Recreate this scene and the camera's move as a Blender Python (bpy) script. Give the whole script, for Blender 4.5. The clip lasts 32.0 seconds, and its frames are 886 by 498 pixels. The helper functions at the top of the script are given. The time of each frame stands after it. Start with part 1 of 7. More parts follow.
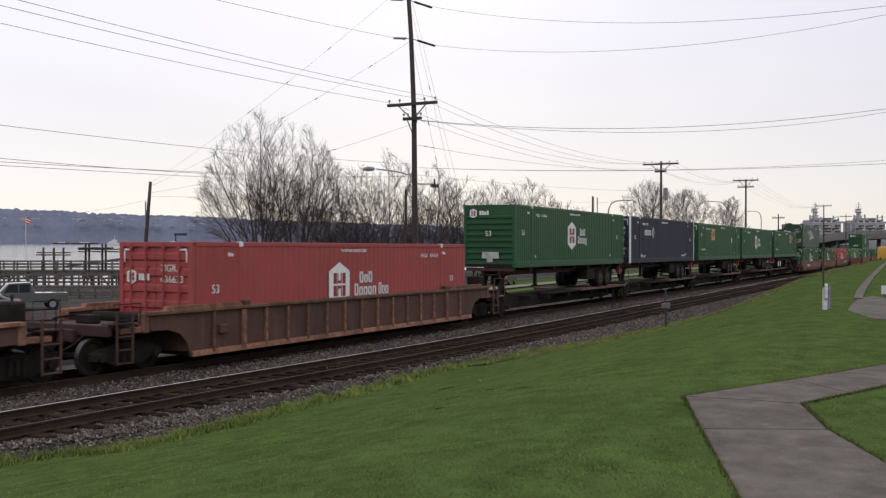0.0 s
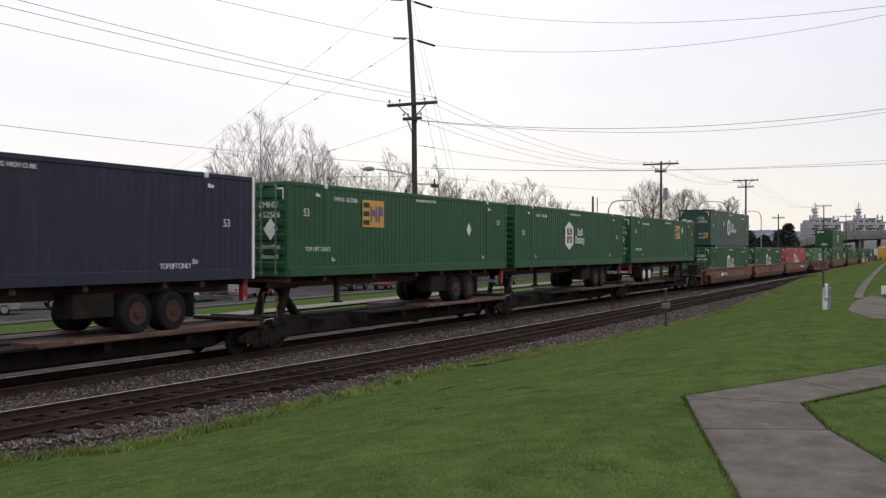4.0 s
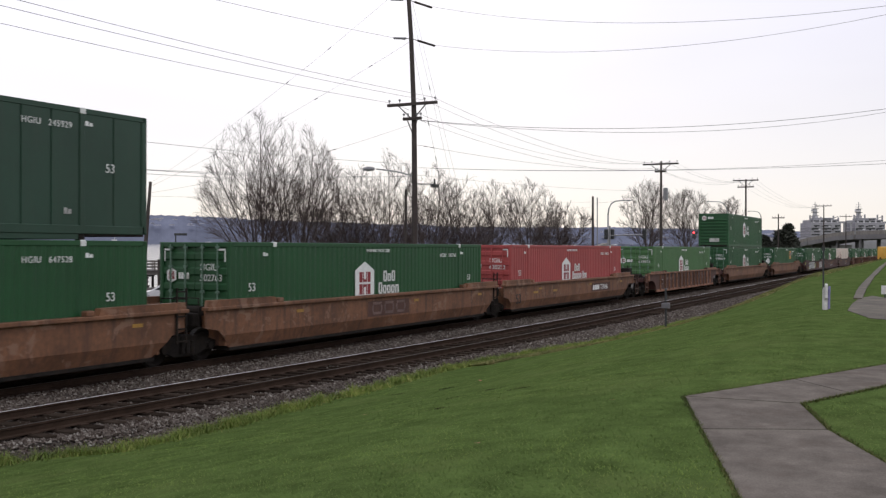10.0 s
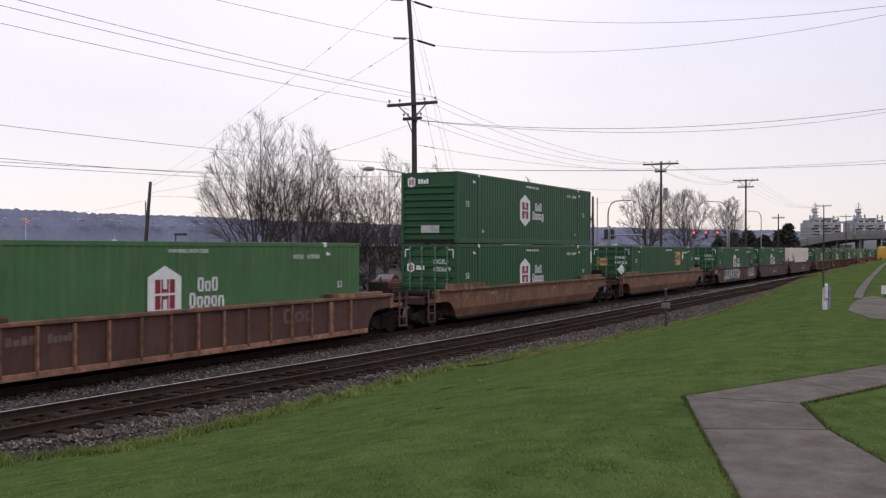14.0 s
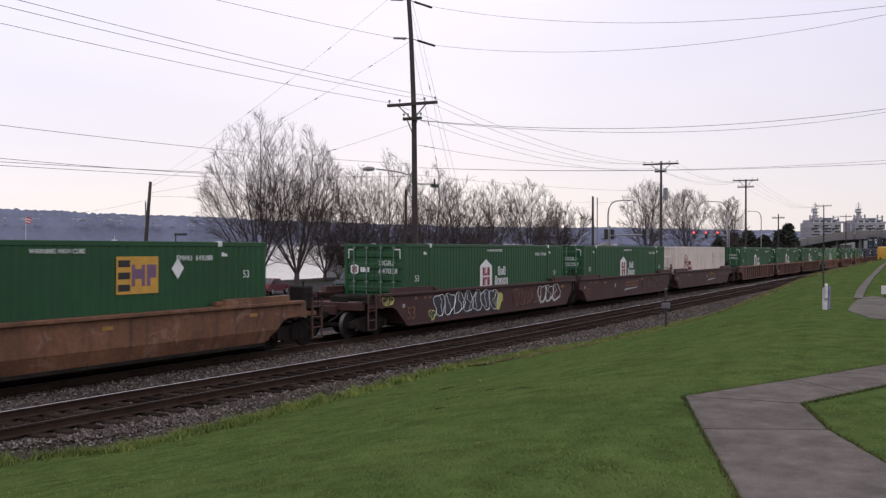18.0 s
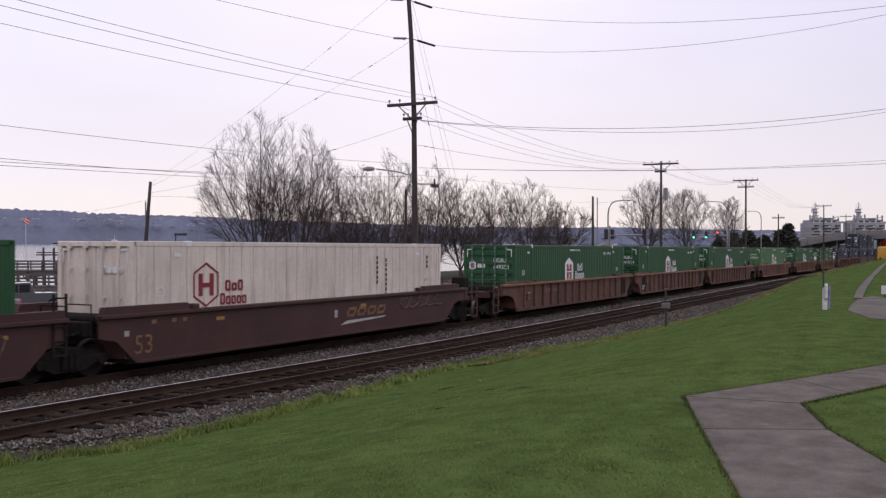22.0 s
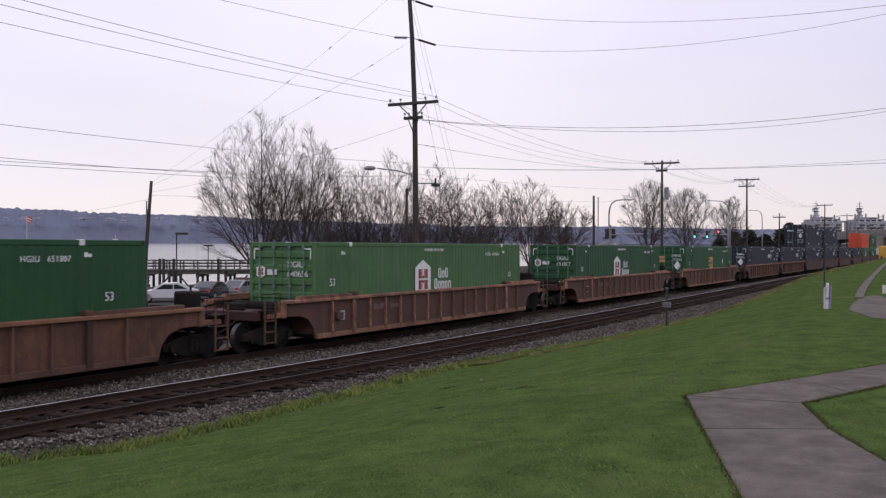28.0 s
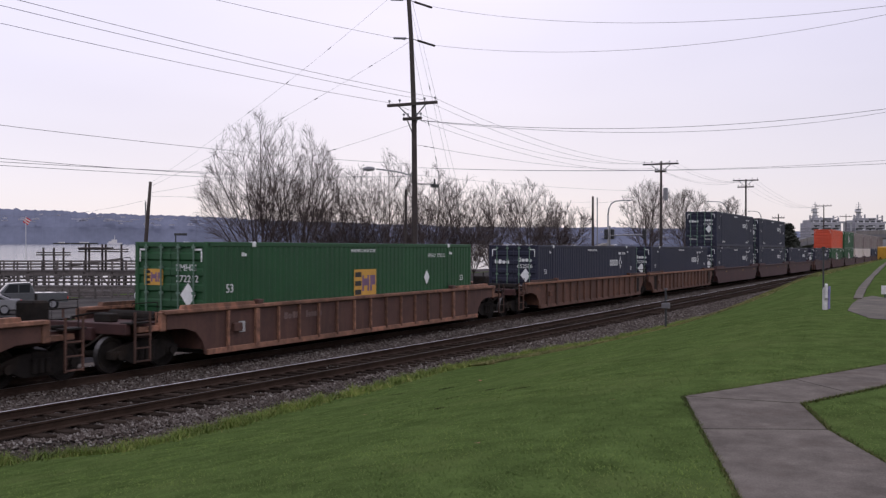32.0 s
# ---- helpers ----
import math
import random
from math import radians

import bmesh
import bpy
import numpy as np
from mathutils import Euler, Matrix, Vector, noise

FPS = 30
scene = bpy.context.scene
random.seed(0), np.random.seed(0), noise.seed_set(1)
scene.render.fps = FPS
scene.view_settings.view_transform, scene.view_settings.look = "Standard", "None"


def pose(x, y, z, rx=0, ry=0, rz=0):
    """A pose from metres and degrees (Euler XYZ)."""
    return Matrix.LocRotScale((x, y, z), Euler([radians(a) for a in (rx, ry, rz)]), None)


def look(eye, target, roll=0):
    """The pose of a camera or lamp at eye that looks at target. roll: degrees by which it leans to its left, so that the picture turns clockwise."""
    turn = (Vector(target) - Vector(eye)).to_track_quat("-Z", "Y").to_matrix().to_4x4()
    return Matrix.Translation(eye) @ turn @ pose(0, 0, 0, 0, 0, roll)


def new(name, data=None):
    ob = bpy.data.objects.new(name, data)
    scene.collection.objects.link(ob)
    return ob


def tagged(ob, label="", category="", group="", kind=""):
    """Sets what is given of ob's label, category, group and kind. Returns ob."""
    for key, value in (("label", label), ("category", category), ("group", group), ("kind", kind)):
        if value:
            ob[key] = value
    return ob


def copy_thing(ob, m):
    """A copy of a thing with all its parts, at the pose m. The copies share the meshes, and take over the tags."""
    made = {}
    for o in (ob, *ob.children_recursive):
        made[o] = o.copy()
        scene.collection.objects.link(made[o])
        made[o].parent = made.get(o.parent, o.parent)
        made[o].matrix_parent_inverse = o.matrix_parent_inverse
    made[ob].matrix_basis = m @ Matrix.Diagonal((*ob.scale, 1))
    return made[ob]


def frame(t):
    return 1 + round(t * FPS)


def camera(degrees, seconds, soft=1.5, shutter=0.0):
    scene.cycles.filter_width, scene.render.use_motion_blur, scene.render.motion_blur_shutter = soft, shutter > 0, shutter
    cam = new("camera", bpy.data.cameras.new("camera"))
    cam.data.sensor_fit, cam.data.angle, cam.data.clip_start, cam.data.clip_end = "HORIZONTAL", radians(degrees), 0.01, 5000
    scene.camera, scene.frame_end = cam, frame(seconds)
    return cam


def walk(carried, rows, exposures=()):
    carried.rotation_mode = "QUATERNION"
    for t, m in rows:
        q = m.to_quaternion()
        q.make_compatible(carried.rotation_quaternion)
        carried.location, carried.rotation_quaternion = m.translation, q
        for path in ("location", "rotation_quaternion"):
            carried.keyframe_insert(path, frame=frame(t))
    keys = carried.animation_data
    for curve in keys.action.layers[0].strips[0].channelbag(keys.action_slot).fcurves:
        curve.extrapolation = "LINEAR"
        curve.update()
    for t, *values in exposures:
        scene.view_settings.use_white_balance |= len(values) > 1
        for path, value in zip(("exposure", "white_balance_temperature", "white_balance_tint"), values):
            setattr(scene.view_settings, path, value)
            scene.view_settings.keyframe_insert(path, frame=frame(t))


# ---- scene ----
TH = radians(27.71)
EYE = (0.0, 0.0, 3.1)
GRADE = 0.0066          # the line falls gently towards +x
TRAIN_Y, NEAR_Y = 19.23, 15.1   # centre lines of the far and the near track
cam = camera(48.36, 32.0, soft=1.3, shutter=0.12)
AIM = look(EYE, (100 * math.cos(TH), 100 * math.sin(TH), 3.1 - 0.686))
AIM2 = look((0.004, 0.004, 3.102), (100 * math.cos(TH) + 0.0, 100 * math.sin(TH) + 0.1, 3.1 - 0.76))
walk(cam, [(0, AIM), (26.5, AIM), (27.6, AIM2), (28.3, AIM2), (29.0, AIM), (32, AIM)],
     exposures=[(0, 0.14, 6560, -1), (3.5, 0.2, 6560, -3), (7, 0.22, 6580, -3), (9, 0.3, 6580, -3), (10.1, 0.25, 6530, 0), (11, 0.17, 6450, 3), (12.0, 0.14, 6420, 4), (15, 0.12, 6380, 4), (19, 0.1, 6380, 7), (26, 0.04, 6250, 9), (32, 0.03, 6230, 9)])

# ---- light: an even winter overcast, a little warmer and brighter low over the water ----
world = bpy.data.worlds.new("overcast_sky")
scene.world = world
world.use_nodes = True


def nodes_of(tree):
    tree.nodes.clear()

    def add(kind, **kw):
        n = tree.nodes.new(kind)
        for k, v in kw.items():
            if k == "op":
                n.operation = v
            elif k == "blend":
                n.data_type, n.blend_type = "RGBA", v
            else:
                n.inputs[k].default_value = v
        return n

    def link(a, b, i=0, o=0):
        tree.links.new(a.outputs[o], b.inputs[i])
    return add, link


def ramp(add, stops):
    r = add("ShaderNodeValToRGB")
    el = r.color_ramp.elements
    while len(el) < len(stops):
        el.new(0.5)
    for e, (p, c) in zip(el, stops):
        e.position, e.color = p, (*c, 1)
    return r


add, link = nodes_of(world.node_tree)
sky = add("ShaderNodeTexSky")
sky.sky_type, sky.sun_disc, sky.sun_elevation, sky.sun_rotation = "NISHITA", False, radians(24), radians(60)
co = add("ShaderNodeTexCoord")
sep = add("ShaderNodeSeparateXYZ")
link(co, sep, 0, 0)
height = ramp(add, [(0.0, (0.78, 0.70, 0.69)), (0.07, (0.72, 0.66, 0.72)), (0.2, (0.745, 0.69, 0.81)), (1.0, (0.81, 0.765, 0.90))])
link(sep, height, 0, 2)
mp = add("ShaderNodeMapping", Scale=(1.2, 1.2, 5.0))
link(co, mp, 0, 0)
cloud = add("ShaderNodeTexNoise", Scale=1.6, Detail=3.0, Roughness=0.5)
link(mp, cloud)
cr = ramp(add, [(0.3, (0.94, 0.935, 0.95)), (0.7, (1.04, 1.035, 1.03))])
link(cloud, cr)
mul = add("ShaderNodeMix", blend="MULTIPLY")
mul.inputs[0].default_value = 1.0
bank = ramp(add, [(0.55, (1.05, 1.05, 1.05)), (0.9, (1.0, 1.0, 1.0)), (1.0, (0.90, 0.90, 0.91))])
link(sep, bank, 0, 0)
wide = add("ShaderNodeMix", blend="MULTIPLY")
wide.inputs[0].default_value = 1.0
link(height, wide, 6), link(bank, wide, 7)
link(wide, mul, 6, 2), link(cr, mul, 7)
mixs = add("ShaderNodeMix", blend="MIX")
mixs.inputs[0].default_value = 0.95
dim = add("ShaderNodeMix", blend="MULTIPLY")
dim.inputs[0].default_value = 1.0
dim.inputs[7].default_value = (0.1, 0.1, 0.1, 1)
link(sky, dim, 6)
link(dim, mixs, 6, 2), link(mul, mixs, 7, 2)
bg = add("ShaderNodeBackground", Strength=1.16)
link(mixs, bg, 0, 2)
out = add("ShaderNodeOutputWorld")
link(bg, out)
sun = new("sun", bpy.data.lights.new("sun", "SUN"))
sun.data.energy, sun.data.angle, sun.data.color = 0.5, radians(20), (1.0, 0.95, 0.9)
sun.matrix_world = look((0, 0, 60), (50, 38, 0))


# ---- materials ----
def mat(name, base, rough=0.7, metal=0.0, var=0.25, scale=3.0, fine=40.0, bump=0.15, dist=0.01, stain=None, stain_amt=0.5,
        stain_scale=1.5, streak=False, spec=0.4, pieces=0.0, coat=0.0, patch=None):
    """A surface: base colour varied at two scales, optional stains (streak: drawn out downwards), fine relief."""
    m = bpy.data.materials.new(name)
    m.use_nodes = True
    add, link = nodes_of(m.node_tree)
    co = add("ShaderNodeTexCoord")
    big = add("ShaderNodeTexNoise", Scale=scale, Detail=4.0, Roughness=0.6)
    small = add("ShaderNodeTexNoise", Scale=fine, Detail=3.0, Roughness=0.6)
    link(co, big, 0, 3), link(co, small, 0, 3)
    lo = tuple(c * (1 - var) for c in base)
    hi = tuple(min(0.95, c * (1 + var)) for c in base)
    r1 = ramp(add, [(0.3, lo), (0.72, hi)])
    link(big, r1)
    r2 = ramp(add, [(0.25, (1 - var, 1 - var, 1 - var)), (0.75, (1 + var * 0.5,) * 3)])
    link(small, r2)
    mx = add("ShaderNodeMix", blend="MULTIPLY")
    mx.inputs[0].default_value = 0.8
    link(r1, mx, 6), link(r2, mx, 7)
    col = mx
    if stain:
        mp = add("ShaderNodeMapping", Scale=(6.0, 6.0, 0.5) if streak else (1, 1, 1))
        link(co, mp, 0, 3)
        st = add("ShaderNodeTexNoise", Scale=stain_scale, Detail=6.0, Roughness=0.7)
        link(mp, st)
        rs = ramp(add, [(0.5, (0, 0, 0)), (0.68, (stain_amt,) * 3)])
        link(st, rs)
        sm = add("ShaderNodeMix", blend="MIX")
        sm.inputs[7].default_value = (*stain, 1)
        link(rs, sm, 0), link(col, sm, 6, 2)
        col = sm
    if patch:
        pn = add("ShaderNodeTexNoise", Scale=1.7, Detail=5.0, Roughness=0.65, Distortion=0.6)
        link(co, pn, 0, 3)
        rs = ramp(add, [(0.56, (0, 0, 0)), (0.62, (0.7,) * 3)])
        link(pn, rs)
        sm = add("ShaderNodeMix", blend="MIX")
        sm.inputs[7].default_value = (*patch, 1)
        link(rs, sm, 0), link(col, sm, 6, 2)
        col = sm
    if pieces:
        oi = add("ShaderNodeObjectInfo")
        rp = ramp(add, [(0, (1 - pieces,) * 3), (1, (1 + pieces,) * 3)])
        link(oi, rp, 0, 5)
        pm = add("ShaderNodeMix", blend="MULTIPLY")
        pm.inputs[0].default_value = 1.0
        link(col, pm, 6, 2), link(rp, pm, 7)
        col = pm
    bs = add("ShaderNodeBsdfPrincipled", Roughness=rough, Metallic=metal)
    bs.inputs["Specular IOR Level"].default_value = spec
    bs.inputs["Coat Weight"].default_value = coat
    link(col, bs, 0, 2)
    rr = add("ShaderNodeMapRange")
    rr.inputs[3].default_value, rr.inputs[4].default_value = max(0.05, rough - 0.12), min(1, rough + 0.12)
    link(small, rr), link(rr, bs, 2)
    if bump:
        bp = add("ShaderNodeBump", Strength=bump, Distance=dist)
        link(small, bp, 2), link(bp, bs, 5)
        m.node_tree.links.new(small.outputs[0], bp.inputs["Height"])
        m.node_tree.links.new(bp.outputs[0], bs.inputs["Normal"])
    o = add("ShaderNodeOutputMaterial")
    link(bs, o)
    return m


def glow(name, color, strength):
    m = bpy.data.materials.new(name)
    m.use_nodes = True
    b = m.node_tree.nodes["Principled BSDF"]
    b.inputs["Base Color"].default_value = (*color, 1)
    b.inputs["Emission Color"].default_value = (*color, 1)
    b.inputs["Emission Strength"].default_value = strength
    return m


GREEN = mat("green_container_paint", (0.0115, 0.063, 0.0195), 0.5, var=0.16, scale=0.6, fine=9, bump=0.05, stain=(0.018, 0.055, 0.028), stain_amt=0.4, stain_scale=0.7, streak=True)
LIME = mat("faded_green_container_paint", (0.05, 0.125, 0.042), 0.55, var=0.16, scale=0.6, fine=9, bump=0.05, stain=(0.11, 0.17, 0.09), stain_amt=0.4, stain_scale=0.7, streak=True)
DEEP = mat("deep_green_container_paint", (0.017, 0.047, 0.030), 0.5, var=0.16, scale=0.6, fine=9, bump=0.05, stain=(0.03, 0.05, 0.035), stain_amt=0.4, stain_scale=0.7, streak=True)
RED = mat("faded_red_container_paint", (0.29, 0.05, 0.05), 0.55, var=0.14, scale=0.6, fine=9, bump=0.05, stain=(0.27, 0.06, 0.055), stain_amt=0.5, stain_scale=0.7, streak=True)
NAVY = mat("navy_container_paint", (0.012, 0.014, 0.032), 0.6, var=0.16, scale=0.6, fine=9, bump=0.05, stain=(0.035, 0.035, 0.05), stain_amt=0.4, stain_scale=0.7, streak=True)
WHITE = mat("dirty_white_container_paint", (0.62, 0.54, 0.48), 0.55, var=0.12, scale=0.6, fine=9, bump=0.05, stain=(0.30, 0.24, 0.22), stain_amt=0.6, stain_scale=0.8, streak=True)
ORANGE = mat("orange_red_container_paint", (0.50, 0.07, 0.03), 0.55, var=0.14, scale=0.6, fine=9, bump=0.05)
TAN = mat("grey_brown_container_paint", (0.20, 0.16, 0.15), 0.55, var=0.14, scale=0.6, fine=9, bump=0.05)
RIBDARK = mat("brown_panel_paint", (0.070, 0.033, 0.025), 0.75, var=0.3, scale=1.0, fine=14, bump=0.15, stain=(0.10, 0.048, 0.032), stain_amt=0.7, stain_scale=0.8, streak=True)
RIBTAN = mat("tan_rust_worn_edge", (0.19, 0.095, 0.06), 0.8, var=0.45, scale=1.2, fine=10, bump=0.15, stain=(0.07, 0.035, 0.025), stain_amt=0.85, stain_scale=2.2, pieces=0.4, patch=(0.29, 0.13, 0.08))
RIBTRIM = mat("rust_worn_rib", (0.092, 0.046, 0.032), 0.8, var=0.4, scale=1.5, fine=14, bump=0.15, stain=(0.06, 0.032, 0.022), stain_amt=0.6, stain_scale=1.2, pieces=0.5)
TREAD = mat("dull_wheel_tread", (0.10, 0.094, 0.092), 0.5, 0.7, var=0.2, fine=20, bump=0.0)
FAINT = mat("faint_old_spray_paint", (0.13, 0.085, 0.075), 0.7, var=0.4, scale=3, fine=10, bump=0.0)
FOULED = mat("oily_brown_ballast", (0.040, 0.030, 0.024), 0.9, var=0.5, scale=1.6, fine=16, bump=1.0, dist=0.05, stain=(0.022, 0.017, 0.015), stain_amt=0.7, stain_scale=0.8, spec=0.0)
RUST = mat("rusty_brown_car_paint", (0.094, 0.043, 0.027), 0.75, var=0.4, scale=1.0, fine=14, bump=0.15, stain=(0.045, 0.023, 0.016), stain_amt=0.85, stain_scale=0.9, streak=True, patch=(0.135, 0.058, 0.030))
TTXB = mat("worn_yellow_brown_car_paint", (0.150, 0.069, 0.036), 0.7, var=0.42, scale=0.7, fine=8, bump=0.12, stain=(0.045, 0.024, 0.02), stain_amt=0.75, stain_scale=0.55, streak=True, patch=(0.21, 0.125, 0.085))
MAROON = mat("dark_maroon_car_paint", (0.05, 0.018, 0.017), 0.68, var=0.25, scale=1.0, fine=14, bump=0.12, stain=(0.035, 0.018, 0.016), stain_amt=0.7, stain_scale=0.9, streak=True)
RUSTLT = mat("bare_rusty_edge", (0.21, 0.10, 0.058), 0.8, var=0.35, scale=1.5, fine=20, bump=0.2, stain=(0.09, 0.05, 0.03), stain_amt=0.7)
GRIME = mat("grimy_black_steel", (0.017, 0.0145, 0.013), 0.8, var=0.35, scale=4, fine=30, bump=0.2, stain=(0.032, 0.023, 0.017), stain_amt=0.6, spec=0.1)
# near-white and hardly metallic: the sky's shine on the rail is in the colour
STEEL = mat("worn_steel_painted_shine", (0.85, 0.83, 0.88), 0.5, 0.2, var=0.12, scale=2, fine=30, bump=0.05)
RAILSIDE = mat("brown_rail_steel", (0.042, 0.028, 0.021), 0.9, var=0.3, scale=2, fine=30, bump=0.2, spec=0.05)
CHASSIS = mat("dark_red_brown_chassis_paint", (0.045, 0.016, 0.014), 0.75, var=0.3, scale=2, fine=20, bump=0.1)
RUBBER = mat("black_tyre_rubber", (0.013, 0.013, 0.014), 0.9, var=0.25, fine=25, spec=0.12)
RIM = mat("white_wheel_rim", (0.55, 0.54, 0.53), 0.5, var=0.2, fine=20)
WMARK = mat("white_lettering", (0.66, 0.67, 0.66), 0.6, var=0.12, fine=20, bump=0.0)
GMARK = mat("greyed_lettering", (0.36, 0.36, 0.35), 0.7, var=0.25, fine=20, bump=0.0)
BMARK = mat("black_lettering", (0.02, 0.02, 0.022), 0.6, var=0.2, fine=20, bump=0.0)
RMARK = mat("dark_red_lettering", (0.20, 0.016, 0.024), 0.6, var=0.12, fine=20, bump=0.0)
VMARK = mat("faded_violet_lettering", (0.16, 0.09, 0.16), 0.6, var=0.12, fine=20, bump=0.0)
YMARK = mat("amber_emblem", (0.52, 0.29, 0.05), 0.6, var=0.12, fine=20, bump=0.0)
DULLAMB = mat("worn_amber_lettering", (0.18, 0.095, 0.045), 0.7, var=0.4, scale=2, fine=12, bump=0.0)
DULLREF = mat("dull_reflector_tape", (0.30, 0.17, 0.035), 0.6, var=0.3, fine=20, bump=0.0)
YREF = mat("yellow_reflector_tape", (0.62, 0.34, 0.03), 0.5, var=0.15, fine=20, bump=0.0)
GYEL = mat("pale_yellow_spray_paint", (0.42, 0.42, 0.13), 0.6, var=0.2, fine=20, bump=0.0)
BAR = mat("dull_green_locking_bar", (0.12, 0.19, 0.145), 0.5, 0.3, var=0.15, fine=30, bump=0.02)
SLEEPER = mat("weathered_creosoted_sleeper", (0.034, 0.026, 0.021), 0.9, var=0.35, scale=3, fine=30, bump=0.4, pieces=0.45, spec=0.0)
BALLAST = mat("grey_ballast_stone", (0.104, 0.090, 0.081), 0.9, var=0.5, scale=1.3, fine=16, bump=1.0, dist=0.05, stain=(0.075, 0.065, 0.056), stain_amt=0.6, stain_scale=0.6, spec=0.0)
SOIL = mat("lawn_turf", (0.068, 0.100, 0.030), 0.95, var=0.3, scale=2.2, fine=34, bump=0.5, dist=0.02, spec=0.0, stain=(0.092, 0.118, 0.040), stain_amt=0.6, stain_scale=0.5)
SOILPATH = mat("trodden_earth_and_gravel", (0.092, 0.079, 0.060), 0.95, var=0.4, scale=1.6, fine=20, bump=0.4)
CONCRETE = mat("grey_brown_concrete", (0.140, 0.124, 0.109), 0.9, var=0.26, scale=3.0, fine=60, bump=0.25, stain=(0.10, 0.084, 0.072), stain_amt=0.7, stain_scale=1.6, spec=0.0, pieces=0.06)
ASPHALT = mat("wet_dark_asphalt", (0.032, 0.030, 0.031), 0.9, var=0.2, scale=0.6, fine=25, bump=0.2, spec=0.0)
LOT = mat("pale_parking_asphalt", (0.075, 0.070, 0.067), 0.9, var=0.25, scale=0.4, fine=20, bump=0.2, spec=0.0)
WALKWAY = mat("pale_pavement_concrete", (0.22, 0.205, 0.185), 0.9, var=0.2, scale=1.0, fine=20, bump=0.1, spec=0.0)
TIMBER = mat("dark_tarred_timber", (0.046, 0.036, 0.033), 0.85, var=0.3, scale=2, fine=12, bump=0.3)
GREYWOOD = mat("weathered_grey_pier_timber", (0.095, 0.083, 0.078), 0.9, var=0.3, scale=2, fine=12, bump=0.3, pieces=0.3)
BARK = mat("grey_brown_bark", (0.062, 0.047, 0.043), 0.95, var=0.3, scale=4, fine=25, bump=0.3)
TWIG = mat("bare_twigs", (0.064, 0.046, 0.042), 0.95, var=0.25, scale=4, fine=25, bump=0.0)
WIRE = mat("grey_cable", (0.12, 0.115, 0.125), 0.7, var=0.1, bump=0.0)
GALV = mat("galvanised_lamp_steel", (0.22, 0.22, 0.23), 0.5, 0.3, var=0.12, fine=20, bump=0.0)
DARKMETAL = mat("dark_painted_metal", (0.03, 0.032, 0.033), 0.6, var=0.2, fine=20, bump=0.0)
SHIPGREY = mat("haze_grey_ship_paint", (0.27, 0.265, 0.285), 0.7, var=0.15, scale=0.08, fine=0.6, bump=0.0)
SHIPWHITE = mat("pale_ship_paint", (0.52, 0.51, 0.53), 0.7, var=0.1, scale=0.1, fine=0.6, bump=0.0)
BRIDGE = mat("grey_bridge_concrete", (0.16, 0.155, 0.155), 0.85, var=0.2, scale=0.1, fine=1.0, bump=0.1)
CARGLASS = mat("dark_car_glass", (0.02, 0.022, 0.025), 0.12, var=0.05, bump=0.0, spec=0.6)
LIGHTRED = mat("red_tail_lens", (0.45, 0.02, 0.02), 0.3, var=0.1, bump=0.0)
LIGHTCLR = mat("clear_headlamp_lens", (0.6, 0.6, 0.62), 0.2, var=0.1, bump=0.0)
REDGLOW = glow("lit_red_signal", (1.0, 0.05, 0.06), 5.0)
GREENGLOW = glow("lit_green_signal", (0.15, 1.0, 0.55), 3.0)


